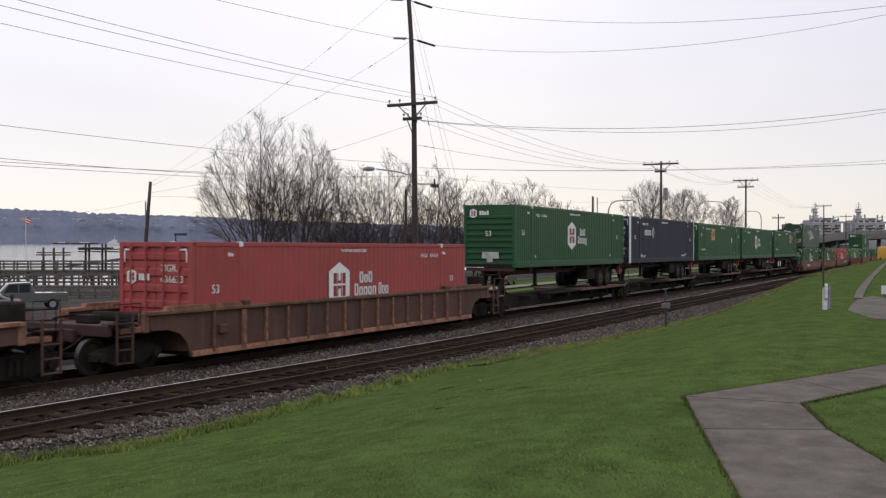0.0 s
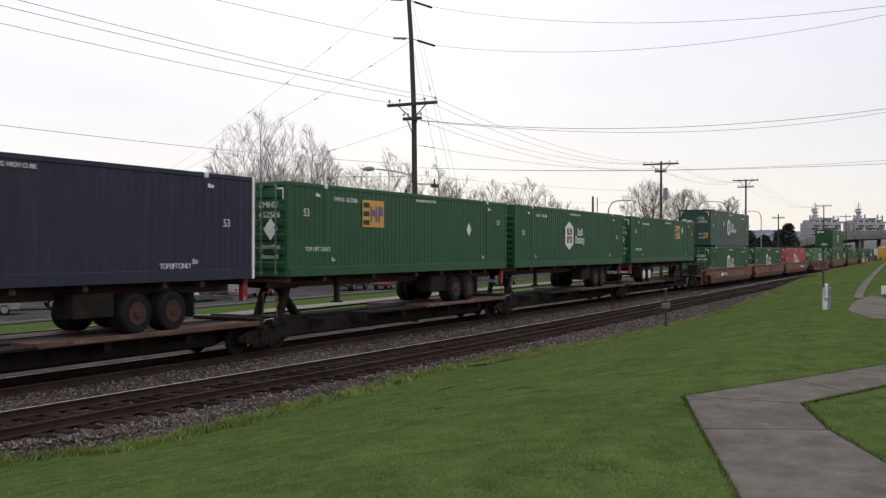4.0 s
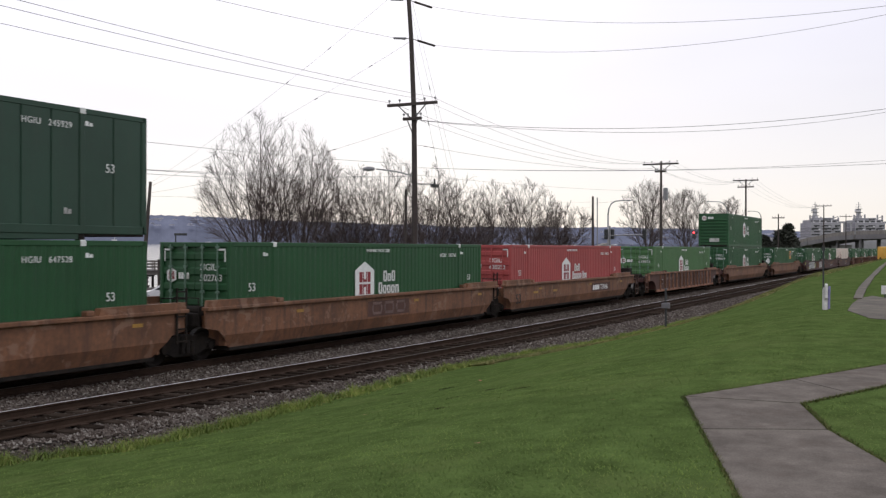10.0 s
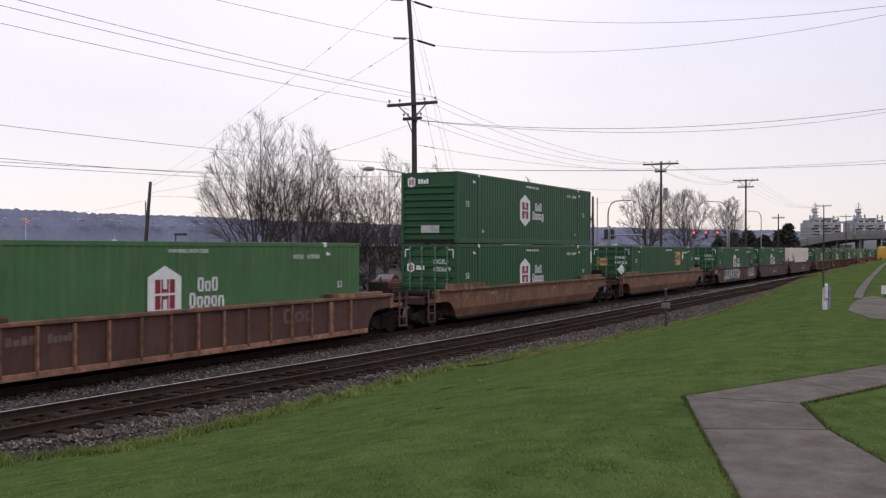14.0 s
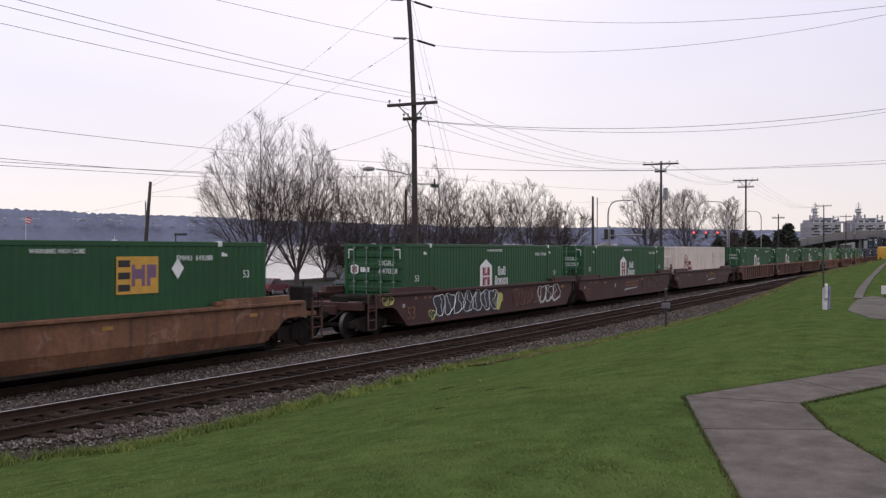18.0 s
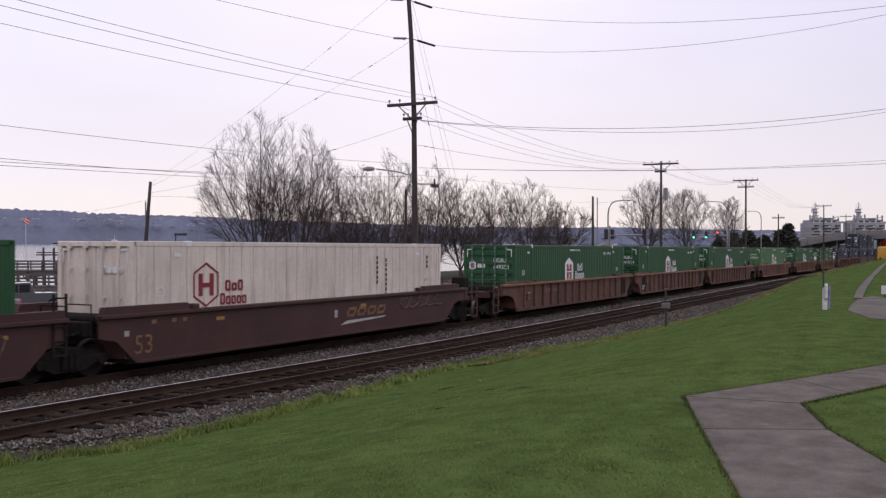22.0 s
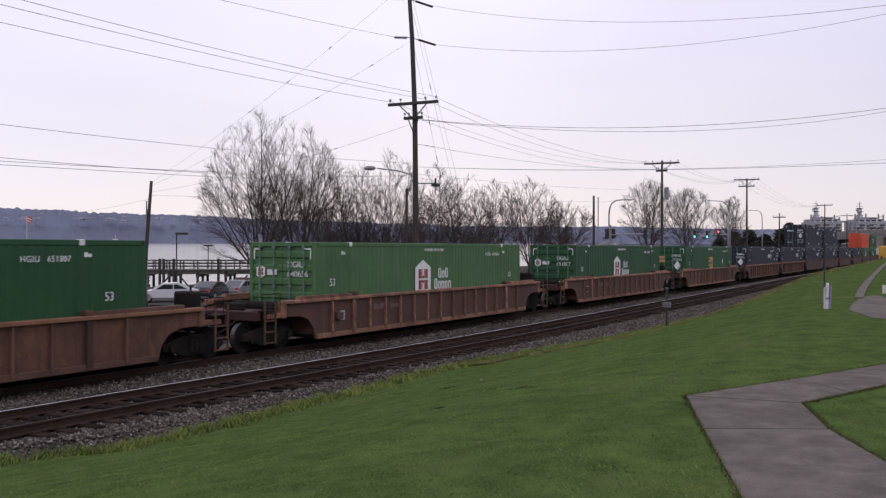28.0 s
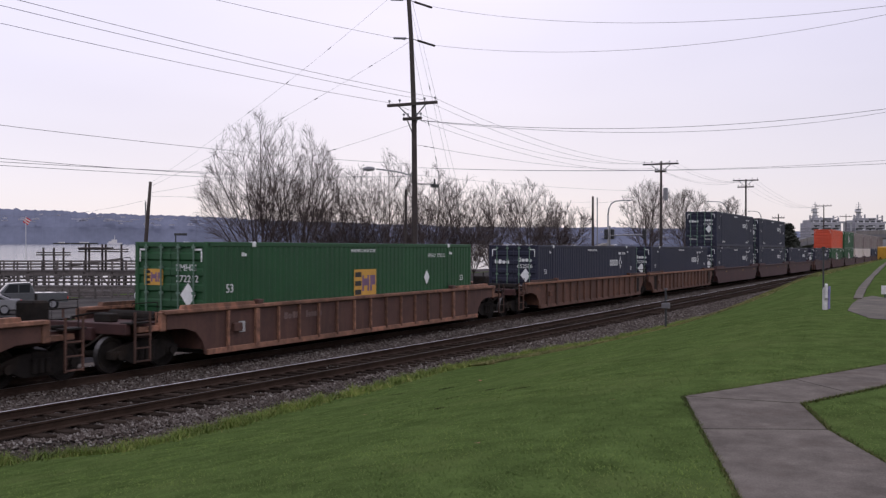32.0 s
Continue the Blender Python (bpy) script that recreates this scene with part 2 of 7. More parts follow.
# ---- building helpers ----
class Geo:
    def __init__(self):
        self.v, self.f = [], []

    def add(self, vs, fs):
        n = len(self.v)
        self.v += [tuple(p) for p in vs]
        self.f += [tuple(i + n for i in f) for f in fs]
        return self

    def box(self, x0, x1, y0, y1, z0, z1, b=0.0):
        if not b:
            return self.add([(x, y, z) for x in (x0, x1) for y in (y0, y1) for z in (z0, z1)],
                            [(0, 1, 3, 2), (4, 6, 7, 5), (0, 4, 5, 1), (2, 3, 7, 6), (0, 2, 6, 4), (1, 5, 7, 3)])
        b = min(b, (x1 - x0) * 0.45, (y1 - y0) * 0.45, (z1 - z0) * 0.45)
        bm = bmesh.new()
        bmesh.ops.create_cube(bm, size=1.0)
        for q in bm.verts:
            q.co = (x0 + (q.co.x + 0.5) * (x1 - x0), y0 + (q.co.y + 0.5) * (y1 - y0), z0 + (q.co.z + 0.5) * (z1 - z0))
        bmesh.ops.bevel(bm, geom=bm.edges[:], offset=b, segments=1, affect="EDGES")
        bm.verts.index_update()
        self.add([q.co[:] for q in bm.verts], [[w.index for w in f.verts] for f in bm.faces])
        bm.free()
        return self

    def prism(self, pts, lo, hi, axis="y"):
        """Pulls the outline pts (two coordinates each) out along an axis from lo to hi."""
        n = len(pts)
        put = {"y": lambda a, b, c: (a, c, b), "z": lambda a, b, c: (a, b, c), "x": lambda a, b, c: (c, a, b)}[axis]
        vs = [put(a, b, lo) for a, b in pts] + [put(a, b, hi) for a, b in pts]
        fs = [(i, (i + 1) % n, n + (i + 1) % n, n + i) for i in range(n)]
        return self.add(vs, fs + [tuple(range(n))[::-1], tuple(range(n, 2 * n))])

    def tube(self, p, q, r, r2=None, n=8):
        return self.sweep([p, q], [r, r if r2 is None else r2], n)

    def sweep(self, path, radii, n=6):
        path = [Vector(p) for p in path]
        if not isinstance(radii, (list, tuple)):
            radii = [radii] * len(path)
        vs, fs = [], []
        for i, p in enumerate(path):
            d = (path[min(i + 1, len(path) - 1)] - path[max(i - 1, 0)]).normalized()
            a = d.cross(Vector((0, 0, 1)) if abs(d.z) < 0.9 else Vector((1, 0, 0))).normalized()
            b = d.cross(a)
            for k in range(n):
                w = 2 * math.pi * k / n
                vs.append(p + (a * math.cos(w) + b * math.sin(w)) * radii[i])
        for i in range(len(path) - 1):
            for k in range(n):
                fs.append((i * n + k, i * n + (k + 1) % n, (i + 1) * n + (k + 1) % n, (i + 1) * n + k))
        fs += [tuple(range(n))[::-1], tuple(range((len(path) - 1) * n, len(path) * n))]
        return self.add(vs, fs)

    def lathe(self, prof, centre, axis="y", n=20):
        """prof: (radius, along) pairs, turned round an axis through centre."""
        vs, fs = [], []
        for r, h in prof:
            for k in range(n):
                a, c = r * math.cos(2 * math.pi * k / n), r * math.sin(2 * math.pi * k / n)
                p = {"y": (a, h, c), "z": (a, c, h), "x": (h, a, c)}[axis]
                vs.append((p[0] + centre[0], p[1] + centre[1], p[2] + centre[2]))
        for i in range(len(prof) - 1):
            for k in range(n):
                fs.append((i * n + k, i * n + (k + 1) % n, (i + 1) * n + (k + 1) % n, (i + 1) * n + k))
        fs += [tuple(range(n))[::-1], tuple(range((len(prof) - 1) * n, len(prof) * n))]
        return self.add(vs, fs)

    def data(self, name, m, smooth=False):
        me = bpy.data.meshes.new(name)
        me.from_pydata(self.v, [], self.f)
        me.update()
        bm = bmesh.new()
        bm.from_mesh(me)
        bmesh.ops.recalc_face_normals(bm, faces=bm.faces[:])
        bm.to_mesh(me)
        bm.free()
        if smooth:
            me.shade_smooth()
        me.materials.append(m)
        return me


def part(name, geo, m, parent=None, label="", at=None, smooth=False):
    """One mesh object; geo may be a Geo or mesh data that is shared."""
    me = geo.data(name, m, smooth) if isinstance(geo, Geo) else geo
    ob = new(name, me)
    if parent:
        ob.parent = parent
    if at is not None:
        ob.matrix_basis = at if isinstance(at, Matrix) else Matrix.Translation(at)
    return tagged(ob, label) if label else ob


def thing(name, label, category, group="", kind="", at=None):
    ob = new(name)
    ob.empty_display_size = 0.3
    if at is not None:
        ob.matrix_basis = at if isinstance(at, Matrix) else Matrix.Translation(at)
    return tagged(ob, label, category, group, kind)


def letters(text, size, m, parent, x, z, y, name="lettering", face="side", spread=1.0, bold=0.0, label=""):
    """Raised lettering on a wall that faces -y (side) or -x (end)."""
    cu = bpy.data.curves.new(name, "FONT")
    cu.body, cu.size, cu.extrude, cu.offset, cu.space_character = text, size, 0.004, bold, spread
    tmp = bpy.data.objects.new(name, cu)
    me = bpy.data.meshes.new_from_object(tmp)
    bpy.data.objects.remove(tmp)
    me.materials.clear()
    me.materials.append(m)
    rot = pose(x, y, z, 90, 0, 0) if face == "side" else pose(x, y, z, 90, 0, -90)
    return part(name, me, m, parent, label, rot)


def ground_z(x):
    return -GRADE * x


def near_dip(x):
    """How far the near track lies above (+) or below the level of the far one."""
    return float(np.interp(x, [-60, 12, 16, 20, 25, 31, 38, 46, 60, 72, 84, 98, 115, 135, 165], [0.03, 0.02, 0.0, -0.03, -0.06, -0.085, -0.09, -0.075, -0.05, -0.03, 0.0, 0.05, 0.1, 0.14, 0.16]))


# ---- the train: containers ----
def word(parent, m, x, z, w, h, n, y, name="wordmark", face="side", seed=1, tall=(), slant=0.0, drop=()):
    """A run of n plain shapes, w long and h high, in place of a maker's name: full blocks where small, hollow rounded ones where large.
    tall: which of them reach the full height (the first always does); drop: which hang below the line."""
    rnd, g, step = random.Random(seed), Geo(), w / n
    large = h > 0.28

    def put(g, pts):
        pts = [(a + slant * (b - z), b) for a, b in pts]
        if face == "side":
            g.prism(pts, y, y + 0.004)
        else:
            g.prism([(-a, b) for a, b in pts], y, y + 0.004, "x")
    for i in range(n):
        a = x + i * step + step * 0.08
        b = x + (i + 1) * step - step * 0.08
        top = z + h * ((1.0 if i == 0 or i in tall else 0.74) if tall or large else (1.0 if i == 0 else rnd.choice((0.72, 0.78, 1.0))))
        low = z - (h * 0.22 if i in drop else 0.0)
        if not large:
            c = (b - a) * 0.18
            put(g, [(a, low + c), (a + c, low), (b - c, low), (b, low + c), (b, top - c), (b - c, top), (a + c, top), (a, top - c)] if h > 0.18 else [(a, low), (b, low), (b, top), (a, top)])
            continue
        t, c = min(0.1, (b - a) * 0.33), (b - a) * 0.2
        put(g, [(a, low + c), (a + t, low + c * 0.5), (a + t, top - c * 0.5), (a, top - c)])
        put(g, [(b - t, low + c * 0.5), (b, low + c), (b, top - c), (b - t, top - c * 0.5)])
        for q0, q1 in ((low, low + t * 0.85), (top - t * 0.85, top)):
            put(g, [(a + c * 0.6, q0), (b - c * 0.6, q0), (b - c * 0.3, q1), (a + c * 0.3, q1)])
        part(name, g, m, parent)
        g = Geo()
    if not large:
        tagged(part(name, g, m, parent), kind="stuff")


def emblem_hex(parent, x, z, w, h, y, face="side"):
    """A white six-sided badge with red bars on it."""
    def put(g, pts, d):
        if face == "side":
            g.prism([(x + a * w, z + b * h) for a, b in pts], y + d, y + 0.004 + d)
        else:
            g.prism([(-(x + a * w), z + b * h) for a, b in pts], y + d, y + 0.004 + d, "x")
    g = Geo()
    put(g, [(-0.5, -0.3), (0, -0.5), (0.5, -0.3), (0.5, 0.3), (0, 0.5), (-0.5, 0.3)], 0)
    put(g, [(-0.44, -0.27), (0, -0.46), (0.44, -0.27), (0.44, 0.27), (0, 0.46), (-0.44, 0.27)], -0.0015)
    badge = part("emblem", g, WMARK, parent, "white six-sided emblem with red bars")
    for a, w0 in ((-0.29, 0.16), (0.14, 0.16), (-0.105, 0.05), (0.065, 0.05)):
        for b, c in ((-0.26, -0.02), (0.02, 0.26)):
            g = Geo()
            put(g, [(a, b), (a + w0, b), (a + w0, c), (a, c)], -0.004)
            part("emblem_bar", g, RMARK, badge)
    for b, c in ((0.03, 0.09), (-0.09, -0.03)):
        g = Geo()
        put(g, [(-0.06, b), (0.06, b), (0.06, c), (-0.06, c)], -0.0035)
        part("emblem_bar", g, RMARK, badge)
    return badge


def emblem_square(parent, x, z, s, y, face="side"):
    def rect(g, a, b, c, d, k):
        if face == "side":
            g.box(x + a, x + b, y + k, y + k + 0.004, z + c, z + d)
        else:
            g.box(y + k, y + k + 0.004, -(x + b), -(x + a), z + c, z + d)
    g = Geo()
    rect(g, 0.0, 1.52 * s, 0, s, 0)
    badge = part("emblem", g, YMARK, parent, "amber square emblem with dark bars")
    for a, b, c, d, m in ((0.06, 0.48, 0.08, 0.26, BMARK), (0.06, 0.48, 0.4, 0.58, BMARK), (0.06, 0.48, 0.72, 0.9, BMARK),
                          (0.54, 0.66, 0.2, 0.78, VMARK), (0.66, 0.9, 0.4, 0.66, VMARK), (0.9, 1.02, 0.2, 0.78, VMARK),
                          (1.09, 1.22, 0.2, 0.78, VMARK), (1.22, 1.44, 0.42, 0.78, VMARK)):
        g = Geo()
        rect(g, a * s, b * s, c * s, d * s, -0.004)
        part("emblem_bar", g, m, badge)


def diamond(parent, x, z, r, y, m=None, face="side"):
    pts = [(-r, 0), (0, -r * 1.25), (r, 0), (0, r * 1.25)]
    g = Geo()
    if face == "side":
        g.prism([(x + a, z + b) for a, b in pts], y, y + 0.004)
    else:
        g.prism([(-(x + a), z + b) for a, b in pts], y, y + 0.004, "x")
    part("placard", g, m or WMARK, parent, "white diamond placard")


HL, HW, HT = 8.075, 1.3, 2.9     # half length, half width and height of a 53 foot box
SHARED = {}


def corrugated(x0, x1, z0, z1, pitch, depth, sign):
    """A ribbed steel wall between x0 and x1 at y = sign * 1.27, closed behind."""
    n = max(2, round((x1 - x0) / pitch))
    s = (x1 - x0) / n
    front = []
    for i in range(n):
        a = x0 + i * s
        front += [(a, 0), (a + s * 0.38, 0), (a + s * 0.5, depth), (a + s * 0.88, depth)] if pitch < 0.5 else [(a, 0), (a + s * 0.93, 0), (a + s * 0.945, depth), (a + s * 0.985, depth)]
    front.append((x1, 0))
    yo = sign * (HW - 0.012)
    g = Geo()
    n = len(front)
    for i in range(n - 1):
        (a, da), (b, db) = front[i], front[i + 1]
        g.add([(a, yo - sign * da, z0), (b, yo - sign * db, z0), (b, yo - sign * db, z1), (a, yo - sign * da, z1)], [(0, 1, 2, 3)])
    g.box(x0, x1, min(yo - sign * 0.06, yo - sign * 0.05), max(yo - sign * 0.06, yo - sign * 0.05), z0, z1)
    return g


def shared(key, make, m, smooth=False):
    k = (key, m.name)
    if k not in SHARED:
        SHARED[k] = make().data(key, m, smooth)
    return SHARED[k]


def box_shell(parent, paint, z=0.0, end="door", wide=False, length=HL):
    """The 53 foot box itself: ribbed walls, rails, posts, castings, roof, and doors or a louvred nose."""
    L, up = length, (0, 0, z)
    bar = paint if paint in (RED, WHITE, ORANGE, DEEP) else BAR
    cuts = [-L + 0.1, -6.05, 6.05, L - 0.1]
    for s in (-1, 1):
        for a, b in zip(cuts, cuts[1:]):
            key = f"side_panel{a:.1f}{s}{wide}"
            me = shared(key, lambda: corrugated(a + 0.07, b - 0.07, 0.2, HT - 0.13, (0.52 if paint is WHITE else 0.8) if wide else 0.27, 0.03 if wide else 0.018, s), paint)
            part("side_panel", me, paint, parent, at=up)
        for name, z0, z1 in (("bottom_rail", 0.0, 0.3 if z else 0.2), ("top_rail", HT - 0.13, HT)):
            part(name, shared(f"{name}{s}{z1}", lambda: Geo().box(-L + 0.08, L - 0.08, min(s * HW, s * (HW - 0.1)), max(s * HW, s * (HW - 0.1)), z0, z1, 0.012), paint), paint, parent, at=up)
        for x in (-6.05, 6.05):
            part("post", shared(f"post{s}{x}", lambda: Geo().box(x - 0.07, x + 0.07, min(s * (HW + 0.004), s * (HW - 0.08)), max(s * (HW + 0.004), s * (HW - 0.08)), 0.16, HT - 0.1, 0.01), paint), paint, parent, at=up)
            g = shared(f"cast{s}{x}", lambda: Geo().box(x - 0.085, x + 0.085, min(s * (HW + 0.012), s * (HW - 0.12)), max(s * (HW + 0.012), s * (HW - 0.12)), HT - 0.14, HT + 0.012, 0.015), WMARK)
            part("casting", g, WMARK, parent, "white-painted corner casting", up)
        for x in (-L, L - 0.16):
            part("corner_post", shared(f"corner{s}{x}", lambda: Geo().box(x, x + 0.16, min(s * HW, s * (HW - 0.14)), max(s * HW, s * (HW - 0.14)), 0, HT, 0.02), paint), paint, parent, at=up)
    part("roof", shared("roof", lambda: Geo().box(-L + 0.05, L - 0.05, -HW + 0.05, HW - 0.05, HT - 0.05, HT - 0.01), paint), paint, parent, at=up)
    part("floor", shared("floor", lambda: Geo().box(-L + 0.05, L - 0.05, -HW + 0.05, HW - 0.05, 0.05, 0.16), GRIME), GRIME, parent, at=up)
    part("front_wall", shared("front_wall", lambda: Geo().box(L - 0.1, L - 0.03, -HW + 0.13, HW - 0.13, 0.02, HT - 0.02), paint), paint, parent, at=up)
    if end == "door":
        part("door_header", shared("door_header", lambda: Geo().box(-L + 0.01, -L + 0.14, -HW + 0.13, HW - 0.13, HT - 0.14, HT - 0.01, 0.01), paint), paint, parent, at=up)
        part("door_sill", shared("door_sill", lambda: Geo().box(-L - 0.01, -L + 0.14, -HW + 0.13, HW - 0.13, 0.0, 0.13, 0.01), paint), paint, parent, at=up)
        for k, (y0, y1) in enumerate(((-HW + 0.14, -0.01), (0.01, HW - 0.14))):
            def leaf():
                prof = [(-L + 0.12, 0.14), (-L + 0.07, 0.14)]
                for i in range(0 if paint in (WHITE, DEEP) else 6):
                    zz = 0.22 + i * 0.43
                    prof += [(-L + 0.07, zz), (-L + 0.03, zz + 0.05), (-L + 0.03, zz + 0.2), (-L + 0.07, zz + 0.25)]
                return Geo().prism(prof + [(-L + 0.07, HT - 0.15), (-L + 0.12, HT - 0.15)], y0, y1)
            door = part("door", shared(f"door{k}", leaf, paint), paint, parent, at=up)
            for i, yy in enumerate((y0 + 0.3, y1 - 0.3)):
                def rod():
                    g = Geo().tube((-L - 0.015, yy, 0.06), (-L - 0.015, yy, HT - 0.06), 0.024, n=6)
                    for zz in (0.12, 0.8, 1.5, 2.2, 2.75):
                        g.box(-L - 0.03, -L + 0.03, yy - 0.06, yy + 0.06, zz - 0.035, zz + 0.035)
                    g.box(-L - 0.05, -L - 0.02, yy - 0.02, yy + 0.32, 0.86, 0.91)
                    return g
                part("locking_bar", shared(f"rod{k}{i}", rod, bar), bar, door)
            def marks():
                g = Geo()
                yo = y1 if k else y0
                s = -1 if k else 1
                g.box(-L + 0.018, -L + 0.024, min(yo + s * 0.04, yo + s * 0.3), max(yo + s * 0.04, yo + s * 0.3), HT - 0.24, HT - 0.19)
                g.box(-L + 0.018, -L + 0.024, min(yo + s * 0.03, yo + s * 0.07), max(yo + s * 0.03, yo + s * 0.07), HT - 0.55, HT - 0.25)
                return g
            part("corner_mark", shared(f"dmark{k}", marks, WMARK), WMARK, door)
    else:
        def nose():
            prof = [(-L + 0.13, 0.02), (-L + 0.07, 0.02)]
            for i in range(8):
                zz = 0.35 + i * 0.27
                prof += [(-L + 0.07, zz), (-L + 0.0, zz + 0.05), (-L + 0.0, zz + 0.12), (-L + 0.07, zz + 0.17)]
            return Geo().prism(prof + [(-L + 0.07, HT - 0.02), (-L + 0.13, HT - 0.02)], -HW + 0.13, HW - 0.13)
        part("nose_wall", shared("nose_wall", nose, paint), paint, parent, at=up)


CODES = {"hub": "HGIU", "emp": "EMHU"}


def side_marks(parent, style, z, number="", at=None, label53=True, road=False, inc=False):
    y = -HW - 0.006
    if label53:
        letters("53", 0.34, WMARK, parent, -HL + 0.78, z + (1.87 if style == "emp" and at else 1.5), y, "size_mark")
        letters("53", 0.3, WMARK, parent, 6.72 if style != "emp" else 7.0, z + (1.9 if style == "emp" and at else 1.46), y, "size_mark")
    for x in (-6.62, 6.1):
        word(parent, WMARK, x, z + 2.5, 0.24, 0.11, 2, y, "small_mark", seed=3)
    if style != "red_k":
        letters("WARNING HIGH CUBE", 0.15, WMARK, parent, -0.2 if style == "emp" and at else -1.0, z + 2.6, y, "warning_text")
    if number:
        nx = -5.6 if road else 4.35
        letters(number, 0.2, WMARK, parent, nx + 0.72, z + 2.4, y, "serial_number", spread=1.12)
        if style in CODES:
            letters(CODES[style], 0.2, WMARK, parent, nx, z + 2.4, y, "owner_code", spread=1.12)
        else:
            word(parent, WMARK, nx + 0.1, z + 2.4, 0.45, 0.14, 4, y, "owner_code", seed=5)
    word(parent, GMARK, -5.75, z + 0.45, 0.22, 0.14, 2, y, "small_mark", seed=8)
    word(parent, GMARK, 5.5, z + 0.45, 0.22, 0.14, 2, y, "small_mark", seed=9)
    if style == "hub":
        x = -1.1 if at is None else at
        emblem_hex(parent, x, z + 1.55, 1.2, 1.46, y)
        word(parent, WMARK, x + 1.2, z + 1.57, 0.84, 0.38, 3, y, seed=11, tall=(2,))
        word(parent, WMARK, x + 0.88, z + 1.15, 1.42, 0.4, 5, y, seed=12, tall=(0,), drop=(4,))
        if parent.get("label", "").startswith("deep"):
            diamond(parent, x - 2.0, z + 1.85, 0.2, y)
        if inc:
            word(parent, WMARK, x + 2.42, z + 1.15, 0.7, 0.4, 3, y, seed=13, tall=(0,))
    elif style == "emp":
        x = -0.8 if at is None else at
        emblem_square(parent, x, z + (1.6 if road or x > 0 else 1.1), 0.92, y)
        diamond(parent, x + 2.1 if x > 0 else 4.25, z + (2.2 if x > 0 else 1.65), 0.22, y)
        if road:
            letters("TOP LIFT ONLY", 0.2, WMARK, parent, -7.2, z + 0.78, y, "handling_text")
    elif style == "umax":
        x = -5.05 if at is None else at
        word(parent, WMARK, x, z + 1.75, 1.5, 0.35, 4, y, seed=21, tall=(0, 1, 2, 3))
        g = Geo()
        cx, cz = x + 1.98, z + 1.93
        ring = [(-0.3, 0), (-0.13, -0.15), (0, -0.38), (0.13, -0.15), (0.3, 0), (0.13, 0.15), (0, 0.38), (-0.13, 0.15)]
        for (a, b), (c, d) in zip(ring, ring[1:] + ring[:1]):
            g.prism([(cx + a, cz + b), (cx + c, cz + d), (cx + c * 0.62, cz + d * 0.62), (cx + a * 0.62, cz + b * 0.62)], y, y + 0.004)
        part("emblem", g, WMARK, parent, "white four-pointed outline emblem")
        for lx in (-5.95, 4.3):
            letters("TOP LIFT ONLY", 0.2, WMARK, parent, lx, z + 0.34, y, "handling_text", spread=0.8)
    elif style == "red_k":
        g = Geo()
        hexa = [(-0.5, -0.32), (0, -0.6), (0.5, -0.32), (0.5, 0.32), (0, 0.6), (-0.5, 0.32)]
        for (a, b), (c, d) in zip(hexa, hexa[1:] + hexa[:1]):
            g.prism([(-5.4 + a, z + 1.75 + b), (-5.4 + c, z + 1.75 + d), (-5.4 + c * 0.9, z + 1.75 + d * 0.9), (-5.4 + a * 0.9, z + 1.75 + b * 0.9)], y, y + 0.004)
        for a in (-0.3, 0.14):
            g.box(-5.4 + a, -5.4 + a + 0.16, y, y + 0.004, z + 1.45, z + 2.05)
        g.box(-5.54, -5.26, y, y + 0.004, z + 1.68, z + 1.8)
        part("emblem", g, RMARK, parent, "dark red six-sided outline emblem")
        word(parent, RMARK, -4.65, z + 1.55, 0.8, 0.3, 3, y, seed=31, tall=(2,))
        word(parent, RMARK, -4.85, z + 1.18, 1.15, 0.32, 5, y, seed=32)
        g = Geo()
        for xx, z0, z1 in ((3.3, 1.5, 2.5), (3.9, 0.9, 2.4), (6.9, 2.0, 2.4)):
            zz = z0
            while zz < z1:
                g.box(xx, xx + 0.1, y, y + 0.004, z + zz, z + zz + 0.12)
                zz += 0.17
        part("vertical_marks", g, BMARK, parent, "column of small black marks")


